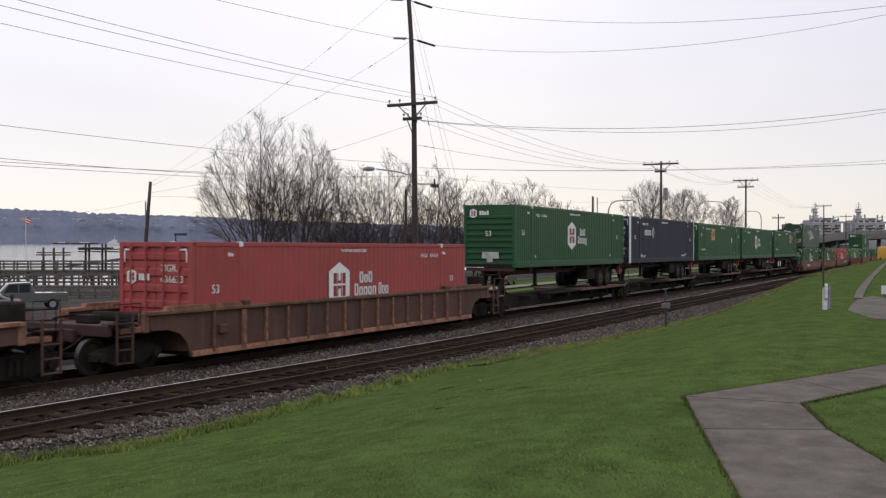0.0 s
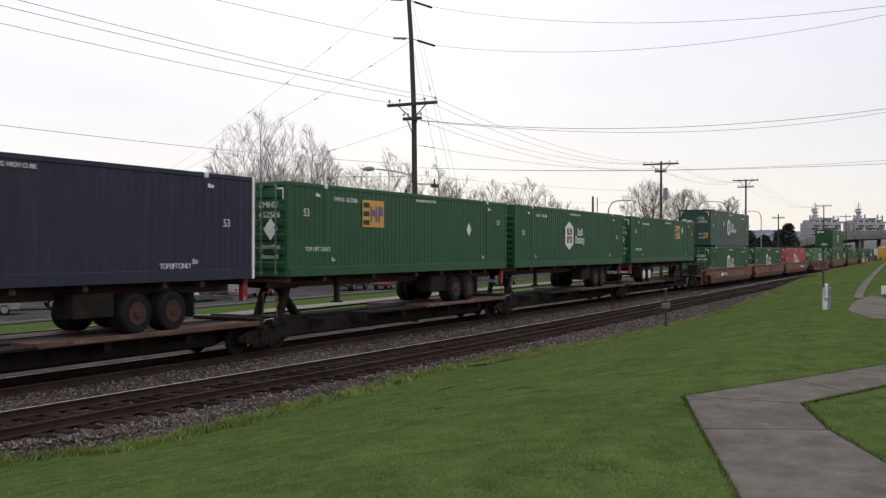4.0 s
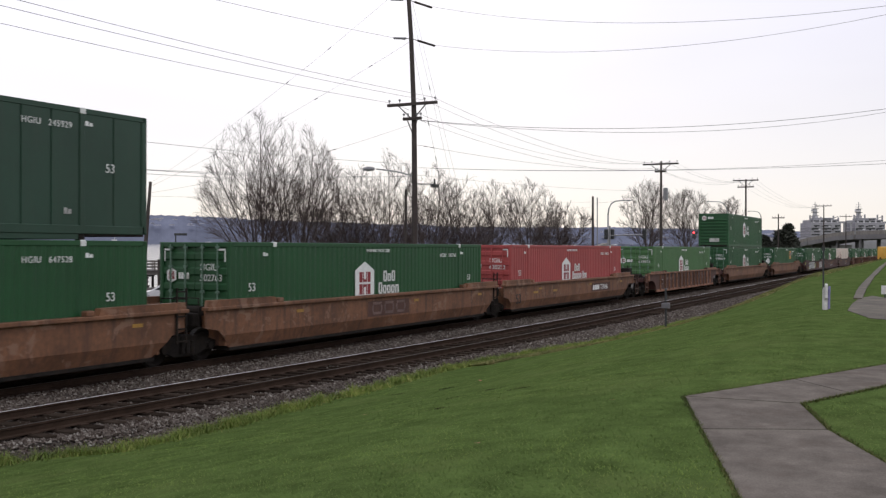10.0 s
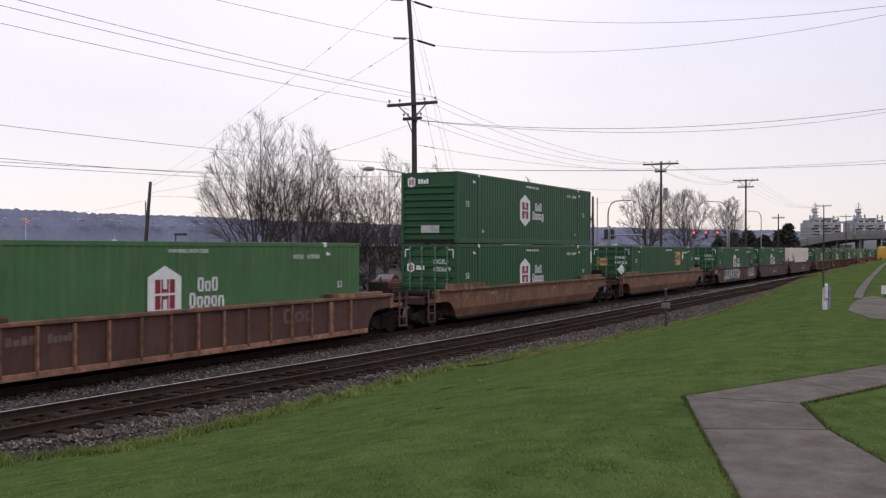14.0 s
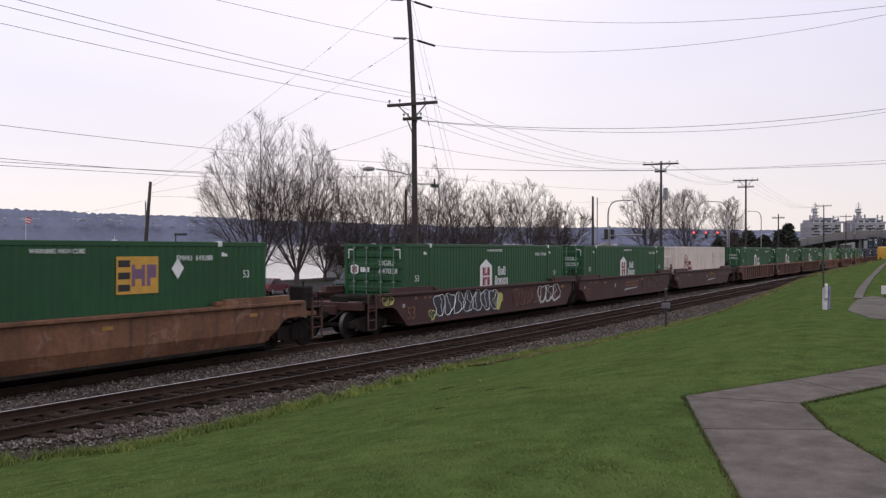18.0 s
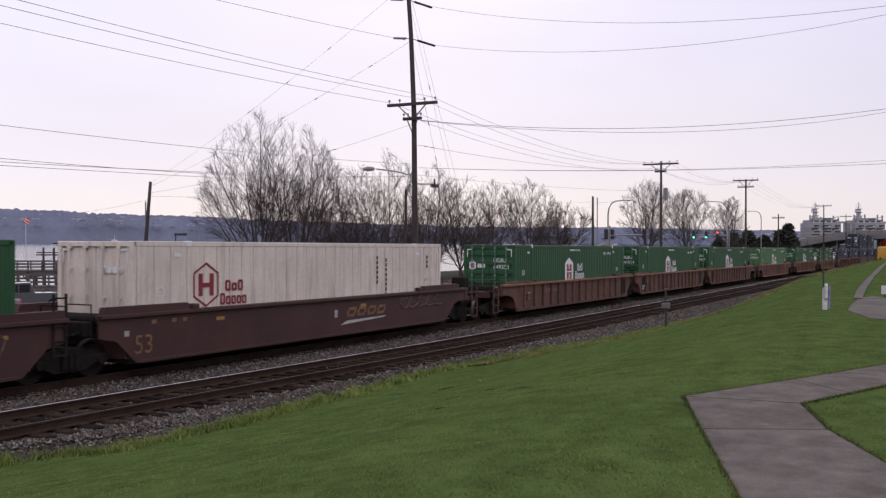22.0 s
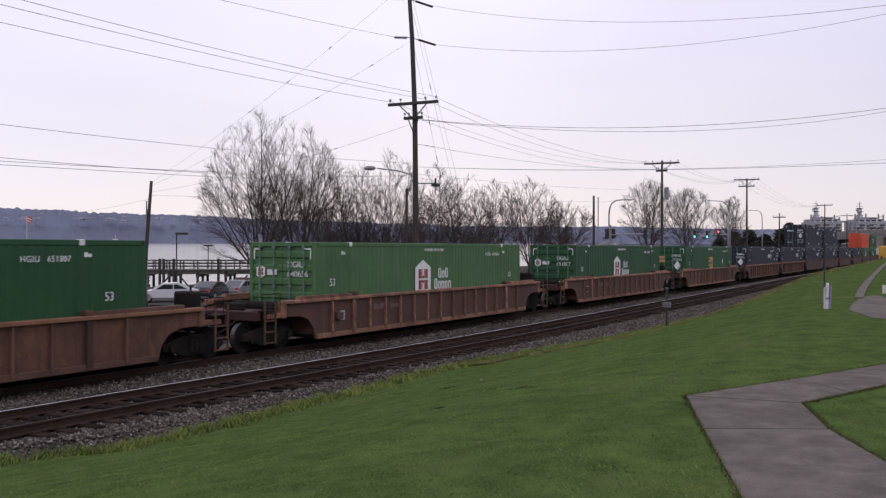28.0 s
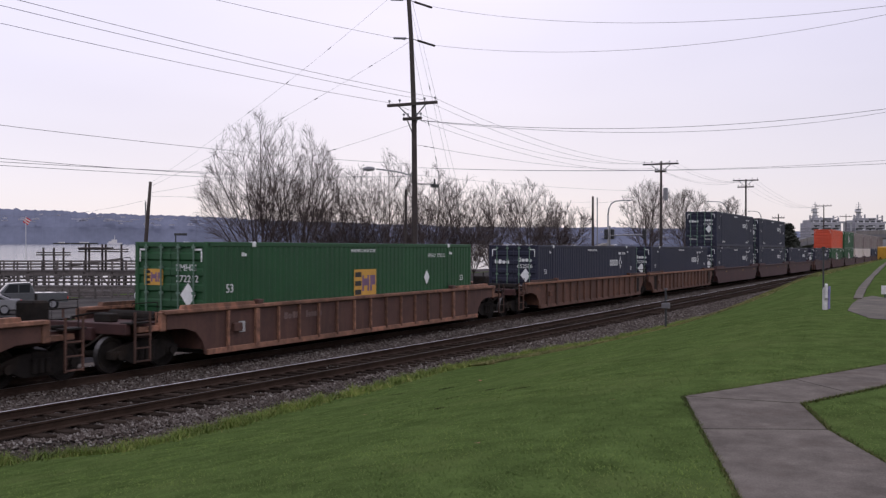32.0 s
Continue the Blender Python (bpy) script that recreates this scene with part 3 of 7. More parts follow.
def door_marks(parent, style, z, number="", stickers=False):
    x = -HL - 0.045
    if stickers:
        part("sticker", Geo().box(x + 0.06, x + 0.066, -1.05, -0.72, z + 0.62, z + 1.02), YMARK, parent, "amber warning sticker")
        part("sticker", Geo().box(x + 0.06, x + 0.066, 0.55, 0.85, z + 0.66, z + 1.02), GMARK, parent, "pale notice sticker")
        diamond(parent, -0.3, z + 1.75, 0.24, x + 0.055, face="end")
    if style in CODES:
        letters(CODES[style], 0.27, WMARK, parent, x + 0.066, z + 2.1, -0.2, "owner_code", "end")
    else:
        word(parent, WMARK, 0.25, z + 2.1, 0.72, 0.2, 4, x + 0.066, "owner_code", "end", 4)
    if number:
        letters(number, 0.27, WMARK, parent, x + 0.066, z + 1.8, -0.2, "serial_number", "end")
    word(parent, GMARK, 0.3, z + 0.85, 0.7, 0.14, 7, x + 0.066, "small_mark", "end", 7)
    word(parent, GMARK, 0.3, z + 0.55, 0.65, 0.14, 7, x + 0.066, "small_mark", "end", 8)
    word(parent, GMARK, -1.0, z + 0.55, 0.65, 0.14, 7, x + 0.066, "small_mark", "end", 9)
    if style == "hub":
        emblem_hex(parent, -0.85, z + 1.95, 0.34, 0.42, x + 0.064, "end")
        word(parent, WMARK, -0.6, z + 1.85, 0.4, 0.18, 4, x + 0.066, "wordmark", "end", 5)
    elif style == "emp":
        emblem_square(parent, -0.95, z + 1.7, 0.45, x + 0.064, "end")
        diamond(parent, 0.65, z + 1.45, 0.27, x + 0.05, face="end")
    elif style == "umax":
        diamond(parent, 0.65, z + 1.45, 0.27, x + 0.05, face="end")
        word(parent, WMARK, -1.0, z + 2.0, 0.8, 0.2, 4, x + 0.066, "wordmark", "end", 6)


NAMES = {"hub": "with white and red emblem", "emp": "with amber square emblem", "umax": "with white markings", "red_k": "with red ring emblem", "plain": "with ribbed sides"}


def container(paint, colour, style, number="", at=None, wide=False, stacked=False, louvred=False):
    ob = thing("shipping_container", f"{colour} container {NAMES[style]}, {'stacked high' if stacked else 'in a well car'}", "container", "containers on the train")
    box_shell(ob, paint, 0, "nose" if louvred else "door", wide)
    if stacked:
        for x in (-6.05, 6.05):
            for y in (-1.2, 1.2):
                part("stacking_lock", shared(f"lock{x}{y}{paint is DEEP}", lambda: Geo().box(x - 0.08, x + 0.08, y - 0.07, y + 0.07, -0.15 if paint is DEEP else -0.05, 0.01), GRIME), GRIME, ob)
    if paint is DEEP:
        for a, b in ((-5.95, 5.95), (6.15, HL - 0.1), (-HL + 0.3, -6.15)):
            part("base_rail", Geo().box(a, b, -HW + 0.02, HW - 0.02, -0.13 if abs(a) < 6 else -0.05, 0.02, 0.01), DEEP if abs(a) < 6 else GRIME, ob)
    if style != "plain":
        side_marks(ob, style, 0, number, at, inc=paint in (RED, DEEP))
        if louvred:
            emblem_hex(ob, -0.8, 2.5, 0.36, 0.44, -HL - 0.006, "end")
            word(ob, WMARK, -0.5, 2.42, 0.5, 0.2, 4, -HL - 0.006, "wordmark", "end", 5)
            part("notice_plate", Geo().box(-HL - 0.012, -HL - 0.004, -0.5, 0.35, 0.42, 0.72), GMARK, ob, "pale notice plate")
        else:
            door_marks(ob, style, 0, number, paint is DEEP)
    return ob


def trailer(paint, colour, style, number="", at=None, end="door", rim=False, frame_white=False, rear=1, axles=(3.2, 4.4)):
    """A container on a road chassis, as it rides on a flat spine car."""
    z = 1.25          # floor of the box above the deck on which the tyres stand
    ob = thing("container_trailer", f"{colour} container {NAMES[style]} on a road chassis", "trailer", "trailers on the train")
    box_shell(ob, paint, z, end)
    side_marks(ob, style, z, number, at, road=True)
    if end == "door":
        door_marks(ob, style, z, number)
    else:
        emblem_hex(ob, -0.8, z + 2.5, 0.36, 0.44, -HL - 0.006, "end")
        word(ob, WMARK, -0.5, z + 2.42, 0.5, 0.2, 4, -HL - 0.006, "wordmark", "end", 5)
        letters("53", 0.34, WMARK, ob, -HL - 0.008, z + 1.45, 0.2, "size_mark", "end")
        g = Geo().box(-HL - 0.012, -HL - 0.004, -0.5, 0.35, z + 0.42, z + 0.72).box(-HL - 0.012, -HL - 0.004, -0.2, 0.1, z + 0.25, z + 0.42)
        part("notice_plate", g, GMARK, ob, "pale notice plate")
    if frame_white:
        for y in (-HW - 0.012, HW - 0.1):
            part("white_frame", Geo().box(-HL - 0.012, -HL + 0.1, y, y + 0.11, z, z + HT, 0.01), WMARK, ob, "white end frame post")
            part("white_frame", Geo().box(HL - 0.1, HL + 0.012, y, y + 0.11, z, z + HT, 0.01), WMARK, ob, "white end frame post")
    ch = part("chassis", Geo().box(-7.9, 7.9, -0.5, -0.36, z - 0.36, z - 0.01, 0.01).box(-7.9, 7.9, 0.36, 0.5, z - 0.36, z - 0.01, 0.01), CHASSIS, ob, "dark red-brown chassis rails")
    for x in (-7.9, -6.0, -3.0, 0.0, 2.0, 4.6, 6.0, 7.75):
        part("crossmember", Geo().box(x - 0.08, x + 0.08, -1.22, 1.22, z - 0.16, z - 0.012), CHASSIS, ch)
    for y in (-1.2, 1.05):
        ex = 7.7 if rear > 0 else -7.9
        part("end_frame", Geo().box(ex, ex + 0.2, y, y + 0.15, z - 0.62, z - 0.01), RMARK, ch)
        lx = -5.1 if rear > 0 else 5.0
        part("landing_leg", Geo().box(lx, lx + 0.15, y + 0.1, y + 0.25, z - 0.85, z - 0.05, 0.01).box(lx - 0.1, lx + 0.25, y + 0.05, y + 0.3, z - 0.9, z - 0.85), GRIME, ch)
    part("skirt_box", Geo().box(axles[0] - 1.9, axles[0] - 0.65, -1.15, -0.5, z - 0.8, z - 0.2, 0.03) if rear > 0 else Geo().box(axles[1] + 0.8, axles[1] + 1.5, -1.1, -0.5, z - 0.7, z - 0.2, 0.03), GRIME, ch)
    part("suspension", Geo().box(axles[0] - 0.6, axles[1] + 0.6, -0.62, -0.3, 0.62, z - 0.3, 0.03).box(axles[0] - 0.6, axles[1] + 0.6, 0.3, 0.62, 0.62, z - 0.3, 0.03), GRIME, ch)
    part("bumper", Geo().box(ex + 0.03, ex + 0.18, -1.2, 1.2, z - 0.62, z - 0.5), GMARK, ch)
    mf = axles[1] + 0.75 if rear > 0 else axles[0] - 0.85
    part("mud_flap", Geo().box(mf, mf + 0.03, -1.25, -0.6, z - 0.95, z - 0.3), RUBBER, ch)
    for x in axles:
        part("axle", Geo().tube((x, -0.95, 0.5), (x, 0.95, 0.5), 0.07), GRIME, ch)
        for s in (-1, 1):
            for k, y in enumerate((s * 1.13, s * 0.82)):
                tyre = part("tyre", Geo().lathe([(0.3, -0.13), (0.46, -0.13), (0.5, -0.09), (0.5, 0.09), (0.46, 0.13), (0.3, 0.13)], (x, y, 0.5), n=24), RUBBER, ob, smooth=False)
                if k == 0:
                    m = RIM if rim else CHASSIS
                    part("rim", Geo().lathe([(0.29, s * 0.125), (0.28, s * 0.145), (0.2, s * 0.136), (0.12, s * 0.136), (0.1, s * 0.18), (0.03, s * 0.18)], (x, y, 0.5), n=20), m, tyre, "white wheel rim" if rim else "")
    return ob


# ---- the train: cars ----
def wheelset_data():
    if "wheelset" not in SHARED:
        g = Geo()
        for s in (-1, 1):
            c = (0, s * 0.75, 0)
            g.lathe([(0.1, -0.07), (0.16, -0.05), (0.33, -0.045), (0.37, -0.07), (0.44, -0.07), (0.45, -0.02), (0.455, 0.06), (0.37, 0.07), (0.33, 0.04), (0.1, 0.06)] if s < 0 else
                    [(0.1, -0.06), (0.33, -0.04), (0.37, -0.07), (0.455, -0.06), (0.45, 0.02), (0.44, 0.07), (0.37, 0.07), (0.33, 0.045), (0.1, 0.07)], c, n=28)
        g.tube((0, -0.98, 0), (0, 0.98, 0), 0.09, n=10)
        me = g.data("wheelset", GRIME)
        me.materials.append(TREAD)
        for p in me.polygons:
            if all(0.43 < math.hypot(me.vertices[i].co.x, me.vertices[i].co.z) for i in p.vertices):
                p.material_index = 1
        SHARED["wheelset"] = me
    return SHARED["wheelset"]


WHEELSETS = []


def bogie(parent, x):
    def frame_geo():
        g = Geo()
        for s in (-1, 1):
            y0, y1 = s * 1.0 - 0.07, s * 1.0 + 0.07
            g.prism([(-1.15, 0.38), (-0.75, 0.36), (-0.45, 0.22), (0.45, 0.22), (0.75, 0.36), (1.15, 0.38), (1.15, 0.56), (0.8, 0.66), (0.45, 0.74), (-0.45, 0.74), (-0.8, 0.66), (-1.15, 0.56)], y0, y1)
            for xx in (-0.18, 0.0, 0.18):
                g.tube((xx, s * 1.1, 0.3), (xx, s * 1.1, 0.62), 0.075, n=8)
            for xx in (-0.89, 0.89):
                g.box(xx - 0.17, xx + 0.17, y0 - 0.03, y1 + 0.03, 0.34, 0.56, 0.03)
                g.tube((xx, s * 1.06, 0.45), (xx, s * 1.17, 0.45), 0.11, n=12)
        g.box(-0.24, 0.24, -1.1, 1.1, 0.48, 0.78, 0.03)
        return g
    b = part("bogie", shared("bogie", frame_geo, GRIME), GRIME, parent, at=(x, 0, 0))
    for xx in (-0.89, 0.89):
        w = part("wheelset", wheelset_data(), GRIME, b, at=(xx, 0, 0.455))
        WHEELSETS.append((w, xx))
    return b


def well_car(style, paint, colour, left, right, trim=None):
    """A depressed well for one container. left and right: 'end' (platform, ladder, coupler) or 'joint' (shared bogie)."""
    kindword = "ribbed" if style == "rib" else "smooth-sided"
    ob = thing("well_car", f"{colour} {kindword} steel well car on the far track", "rail car", "well cars of the train")
    ends = {-1: left, 1: right}

    def outline():
        def side(kind, s):
            if kind == "end":
                if style == "rib":
                    arch = [(8.3, 0.26), (8.42, 0.62), (8.68, 0.88), (9.1, 1.0), (9.75, 1.02), (9.75, 1.44)]
                else:
                    arch = [(8.15, 0.28), (8.95, 0.92), (9.2, 1.0), (10.1, 1.02), (10.1, 1.45), (9.9, 1.5)]
            else:
                arch = [(8.1, 0.28), (8.75, 0.85), (9.28, 0.95), (9.28, 1.44)] if style != "rib" else [(8.3, 0.26), (8.45, 0.65), (8.8, 0.92), (9.28, 0.98), (9.28, 1.44)]
            return [(s * a, b) for a, b in arch]
        return side(right, 1) + side(left, -1)[::-1]
    pts = outline()
    key = f"{style}{left}{right}"
    for s in (-1, 1):
        y0, y1 = (s * 1.48, s * 1.42) if s < 0 else (1.42, 1.48)
        def creased():
            """Upright above, leaning in below a crease."""
            zc = 0.7
            up = [(8.68, zc) if right == "end" else (8.58, zc)] + [p for p in pts if p[0] > 0 and p[1] > zc] + [p for p in pts if p[0] < 0 and p[1] > zc] + [(-8.68, zc) if left == "end" else (-8.58, zc)]
            g = Geo().prism(up, y0, y1)
            a, b = up[-1][0], up[0][0]
            lo = [p for p in pts if p[1] < zc]
            c, d = min(p[0] for p in lo), max(p[0] for p in lo)
            o, q = s * 1.48, s * 1.33
            t = s * 0.06
            return g.add([(a, o, zc), (b, o, zc), (d, q, 0.28), (c, q, 0.28), (a, o - t, zc), (b, o - t, zc), (d, q - t, 0.28), (c, q - t, 0.28)],
                         [(0, 1, 2, 3), (4, 5, 6, 7), (0, 3, 7, 4), (1, 2, 6, 5), (2, 3, 7, 6)])
        crease = paint is TTXB
        wall = part("side_wall", shared(f"wall{key}{s}", creased if crease else (lambda: Geo().prism(pts, y0, y1)), paint), paint, ob)
        if style == "rib":
            for x in [-7.45, -6.2] + [-5.2 + 1.02 * i for i in range(11)] + [6.05, 7.2]:
                w = 0.085 if abs(x) in (6.2, 6.05) else 0.03
                part("rib", shared(f"rib{s}{w}", lambda: Geo().box(-w, w, min(s * 1.48, s * 1.57), max(s * 1.48, s * 1.57), 0.32, 1.38, 0.008), trim or RUSTLT), trim or RUSTLT, wall, at=(x, 0, 0))
            part("bottom_chord", shared(f"bchord{s}", lambda: Geo().box(-8.25, 8.25, min(s * 1.4, s * 1.53), max(s * 1.4, s * 1.53), 0.24, 0.39, 0.01), trim or paint), trim or paint, wall)
            part("brake_box", shared(f"bbox{s}", lambda: Geo().box(-7.25, -6.9, min(s * 1.48, s * 1.6), max(s * 1.48, s * 1.6), 0.78, 1.02, 0.02), paint), paint, wall)
        else:
            k = 0.15 if crease else 0.0
            part("bottom_chord", shared(f"bchordS{s}", lambda: Geo().box(-8.0, 8.0, min(s * (1.4 - k), s * (1.5 - k)), max(s * (1.4 - k), s * (1.5 - k)), 0.26, 0.34, 0.01), paint), paint, wall)
        lo = -9.9 if left == "end" else -9.28
        hi = 9.9 if right == "end" else 9.28
        part("top_chord", shared(f"tchord{key}{s}", lambda: Geo().box(lo, hi, min(s * 1.34, s * 1.58), max(s * 1.34, s * 1.58), 1.4, 1.5, 0.015), (RIBTAN if trim is RIBTAN else RUSTLT) if style == "rib" else paint), RUSTLT, wall)
        rise = 0.09 if style == "rib" else 0.17
        for e in (-1, 1):
            part("container_lock", shared(f"clock{e}{s}", lambda: Geo().box(e * 6.05 - 0.12, e * 6.05 + 0.12, min(s * 1.34, s * 1.56), max(s * 1.34, s * 1.56), 1.49, 1.63, 0.03), paint), paint, wall)
            part("container_guide", shared(f"guide{e}{s}{rise}", lambda: Geo().prism([(e * 6.3, 1.5), (e * 6.35, 1.5 + rise), (e * 9.15, 1.51 + rise), (e * 9.2, 1.5)], min(s * 1.36, s * 1.55), max(s * 1.36, s * 1.55)), trim or paint), trim or paint, wall)
        for x in (-5.2, 2.0, 7.4) if style != "rib" else ():
            part("reflector", shared(f"reflector{s}{x}", lambda: Geo().box(x, x + 0.34, min(s * 1.487, s * 1.48), max(s * 1.487, s * 1.48), 1.14, 1.23) if style != "rib" else Geo().box(x, x + 0.3, min(s * 1.5, s * 1.485), max(s * 1.5, s * 1.485), 1.18, 1.27), DULLREF), DULLREF, wall)
    part("well_floor", shared("well_floor", lambda: Geo().box(-8.2, 8.2, -1.4, 1.4, 0.26, 0.345), GRIME), GRIME, ob)
    for e in (-1, 1):
        kind = ends[e]
        part("end_wall", shared(f"endwall{e}", lambda: Geo().box(min(e * 8.3, e * 8.38), max(e * 8.3, e * 8.38), -1.4, 1.4, 0.4, 1.3), paint), paint, ob)
        if kind == "end":
            part("platform", shared(f"platform{e}", lambda: Geo().box(min(e * 8.4, e * 11.0), max(e * 8.4, e * 11.0), -1.25, 1.25, 1.12, 1.2, 0.01).box(min(e * 10.9, e * 11.08), max(e * 10.9, e * 11.08), -1.4, 1.4, 0.96, 1.24, 0.02).box(min(e * 8.4, e * 11.2), max(e * 8.4, e * 11.2), -0.4, 0.4, 0.8, 1.12, 0.02), CHASSIS), CHASSIS, ob)
            part("coupler", shared(f"coupler{e}", lambda: Geo().box(min(e * 11.0, e * 11.6), max(e * 11.0, e * 11.6), -0.11, 0.11, 0.72, 0.92, 0.02).box(min(e * 11.5, e * 11.78), max(e * 11.5, e * 11.78), -0.2, 0.18, 0.66, 0.98, 0.04), GRIME), GRIME, ob)
            for s in (-1, 1):
                def ladder():
                    g = Geo()
                    for x in (10.35, 10.85):
                        g.box(min(e * x, e * (x + 0.05)), max(e * x, e * (x + 0.05)), min(s * 1.5, s * 1.54), max(s * 1.5, s * 1.54), 0.28, 1.5 if s > 0 else 1.52)
                    for zz in (0.3, 0.62, 0.94):
                        g.box(min(e * 10.35, e * 10.9), max(e * 10.35, e * 10.9), min(s * 1.5, s * 1.54), max(s * 1.5, s * 1.54), zz, zz + 0.035)
                    return g
                part("ladder", shared(f"ladder{e}{s}", ladder, RIBTRIM), RIBTRIM, ob, "rusty steel step ladder")
                part("handrail", shared(f"handrail{e}{s}", lambda: Geo().sweep([(e * 10.0, s * 1.4, 1.2), (e * 10.0, s * 1.4, 1.72), (e * 10.85, s * 1.4, 1.72), (e * 10.85, s * 1.4, 1.2)], 0.016), GRIME), GRIME, ob)
            part("brake_gear", shared(f"brakegear{e}", lambda: Geo().tube((e * 9.4, -0.8, 1.3), (e * 9.4, 0.8, 1.3), 0.14, n=12).box(min(e * 10.2, e * 10.5), max(e * 10.2, e * 10.5), -0.3, 0.3, 1.2, 1.42, 0.03).tube((e * 9.2, -1.2, 1.3), (e * 10.6, -1.2, 1.3), 0.035, n=6), GRIME), GRIME, ob)
            for s in (-1, 1):
                part("end_post", shared(f"endpost{e}{s}", lambda: Geo().box(min(e * 9.78, e * 10.0), max(e * 9.78, e * 10.0), min(s * 1.3, s * 1.5), max(s * 1.3, s * 1.5), 0.98, 1.47, 0.02).box(min(e * 10.0, e * 10.7), max(e * 10.0, e * 10.7), min(s * 1.28, s * 1.46), max(s * 1.28, s * 1.46), 1.0, 1.14, 0.015), trim or paint), trim or paint, ob)
                part("step_board", shared(f"stepboard{e}{s}", lambda: Geo().box(min(e * 10.3, e * 11.0), max(e * 10.3, e * 11.0), min(s * 1.15, s * 1.5), max(s * 1.15, s * 1.5), 1.22, 1.26), GRIME), GRIME, ob)
                part("brake_pipe", shared(f"brakepipe{e}{s}", lambda: Geo().sweep([(e * 8.6, s * 1.25, 1.3), (e * 9.6, s * 1.3, 1.34), (e * 10.4, s * 1.2, 1.28), (e * 10.9, s * 0.7, 1.1), (e * 11.3, s * 0.5, 0.75), (e * 11.55, s * 0.35, 0.6)], 0.03), GRIME), GRIME, ob)
            if e > 0:
                hx = 9.85 if style == "rib" else 10.5
                part("brake_housing", shared(f"brakehousing{style}", lambda: Geo().box(hx, hx + 0.48, -1.1, -0.5, 1.2, 1.9, 0.05).box(hx + 0.1, hx + 0.4, -0.5, 0.5, 1.2, 1.5, 0.04).tube((hx + 0.25, -0.9, 1.9), (hx + 0.25, -0.9, 2.05), 0.03), GRIME), GRIME, ob, "black brake housing")
            bogie(ob, e * 10.07)
        else:
            part("articulation", shared(f"artic{e}", lambda: Geo().box(min(e * 8.4, e * 9.62), max(e * 8.4, e * 9.62), -0.6, 0.6, 0.78, 1.3, 0.03).box(min(e * 9.28, e * 9.5), max(e * 9.28, e * 9.5), -1.25, 1.25, 1.0, 1.35, 0.02), GRIME), GRIME, ob)
            part("stand_rail", shared(f"standrail{e}", lambda: Geo().sweep([(e * 9.4, -1.35, 1.0), (e * 9.4, -1.35, 1.75), (e * 9.4, -0.5, 1.75), (e * 9.4, -0.5, 1.3)], 0.022), GRIME), GRIME, ob)
            for s in (-1, 1):
                def ladder():
                    g = Geo()
                    for x in (8.86, 9.2):
                        g.box(min(e * x, e * (x + 0.045)), max(e * x, e * (x + 0.045)), min(s * 1.5, s * 1.54), max(s * 1.5, s * 1.54), 0.62, 2.05)
                    for zz in (0.66, 0.98, 1.3, 1.62, 1.94):
                        g.box(min(e * 8.86, e * 9.24), max(e * 8.86, e * 9.24), min(s * 1.5, s * 1.54), max(s * 1.5, s * 1.54), zz, zz + 0.035)
                    return g
                if e > 0:
                    part("ladder", shared(f"jladder{e}{s}", ladder, GRIME), GRIME, ob, "dark steel ladder")
            part("air_reservoir", shared(f"reservoir{e}", lambda: Geo().tube((e * 8.75, -0.9, 1.36), (e * 8.75, 0.5, 1.36), 0.14, n=12), GRIME), GRIME, ob)
            part("air_hose", shared(f"hose{e}", lambda: Geo().sweep([(e * 9.2, -1.0, 1.3), (e * 9.5, -1.05, 1.1), (e * 9.72, -1.05, 1.05)], 0.03), GRIME), GRIME, ob)
            if style == "rib":
                part("data_panel", shared(f"dpanel{e}", lambda: Geo().box(min(e * 7.98, e * 7.1), max(e * 7.98, e * 7.1), -1.492, -1.484, 0.45, 1.3), GRIME), GRIME, ob, "dark stencilled data panel")
            if e > 0:
                bogie(ob, 9.72)
    return ob


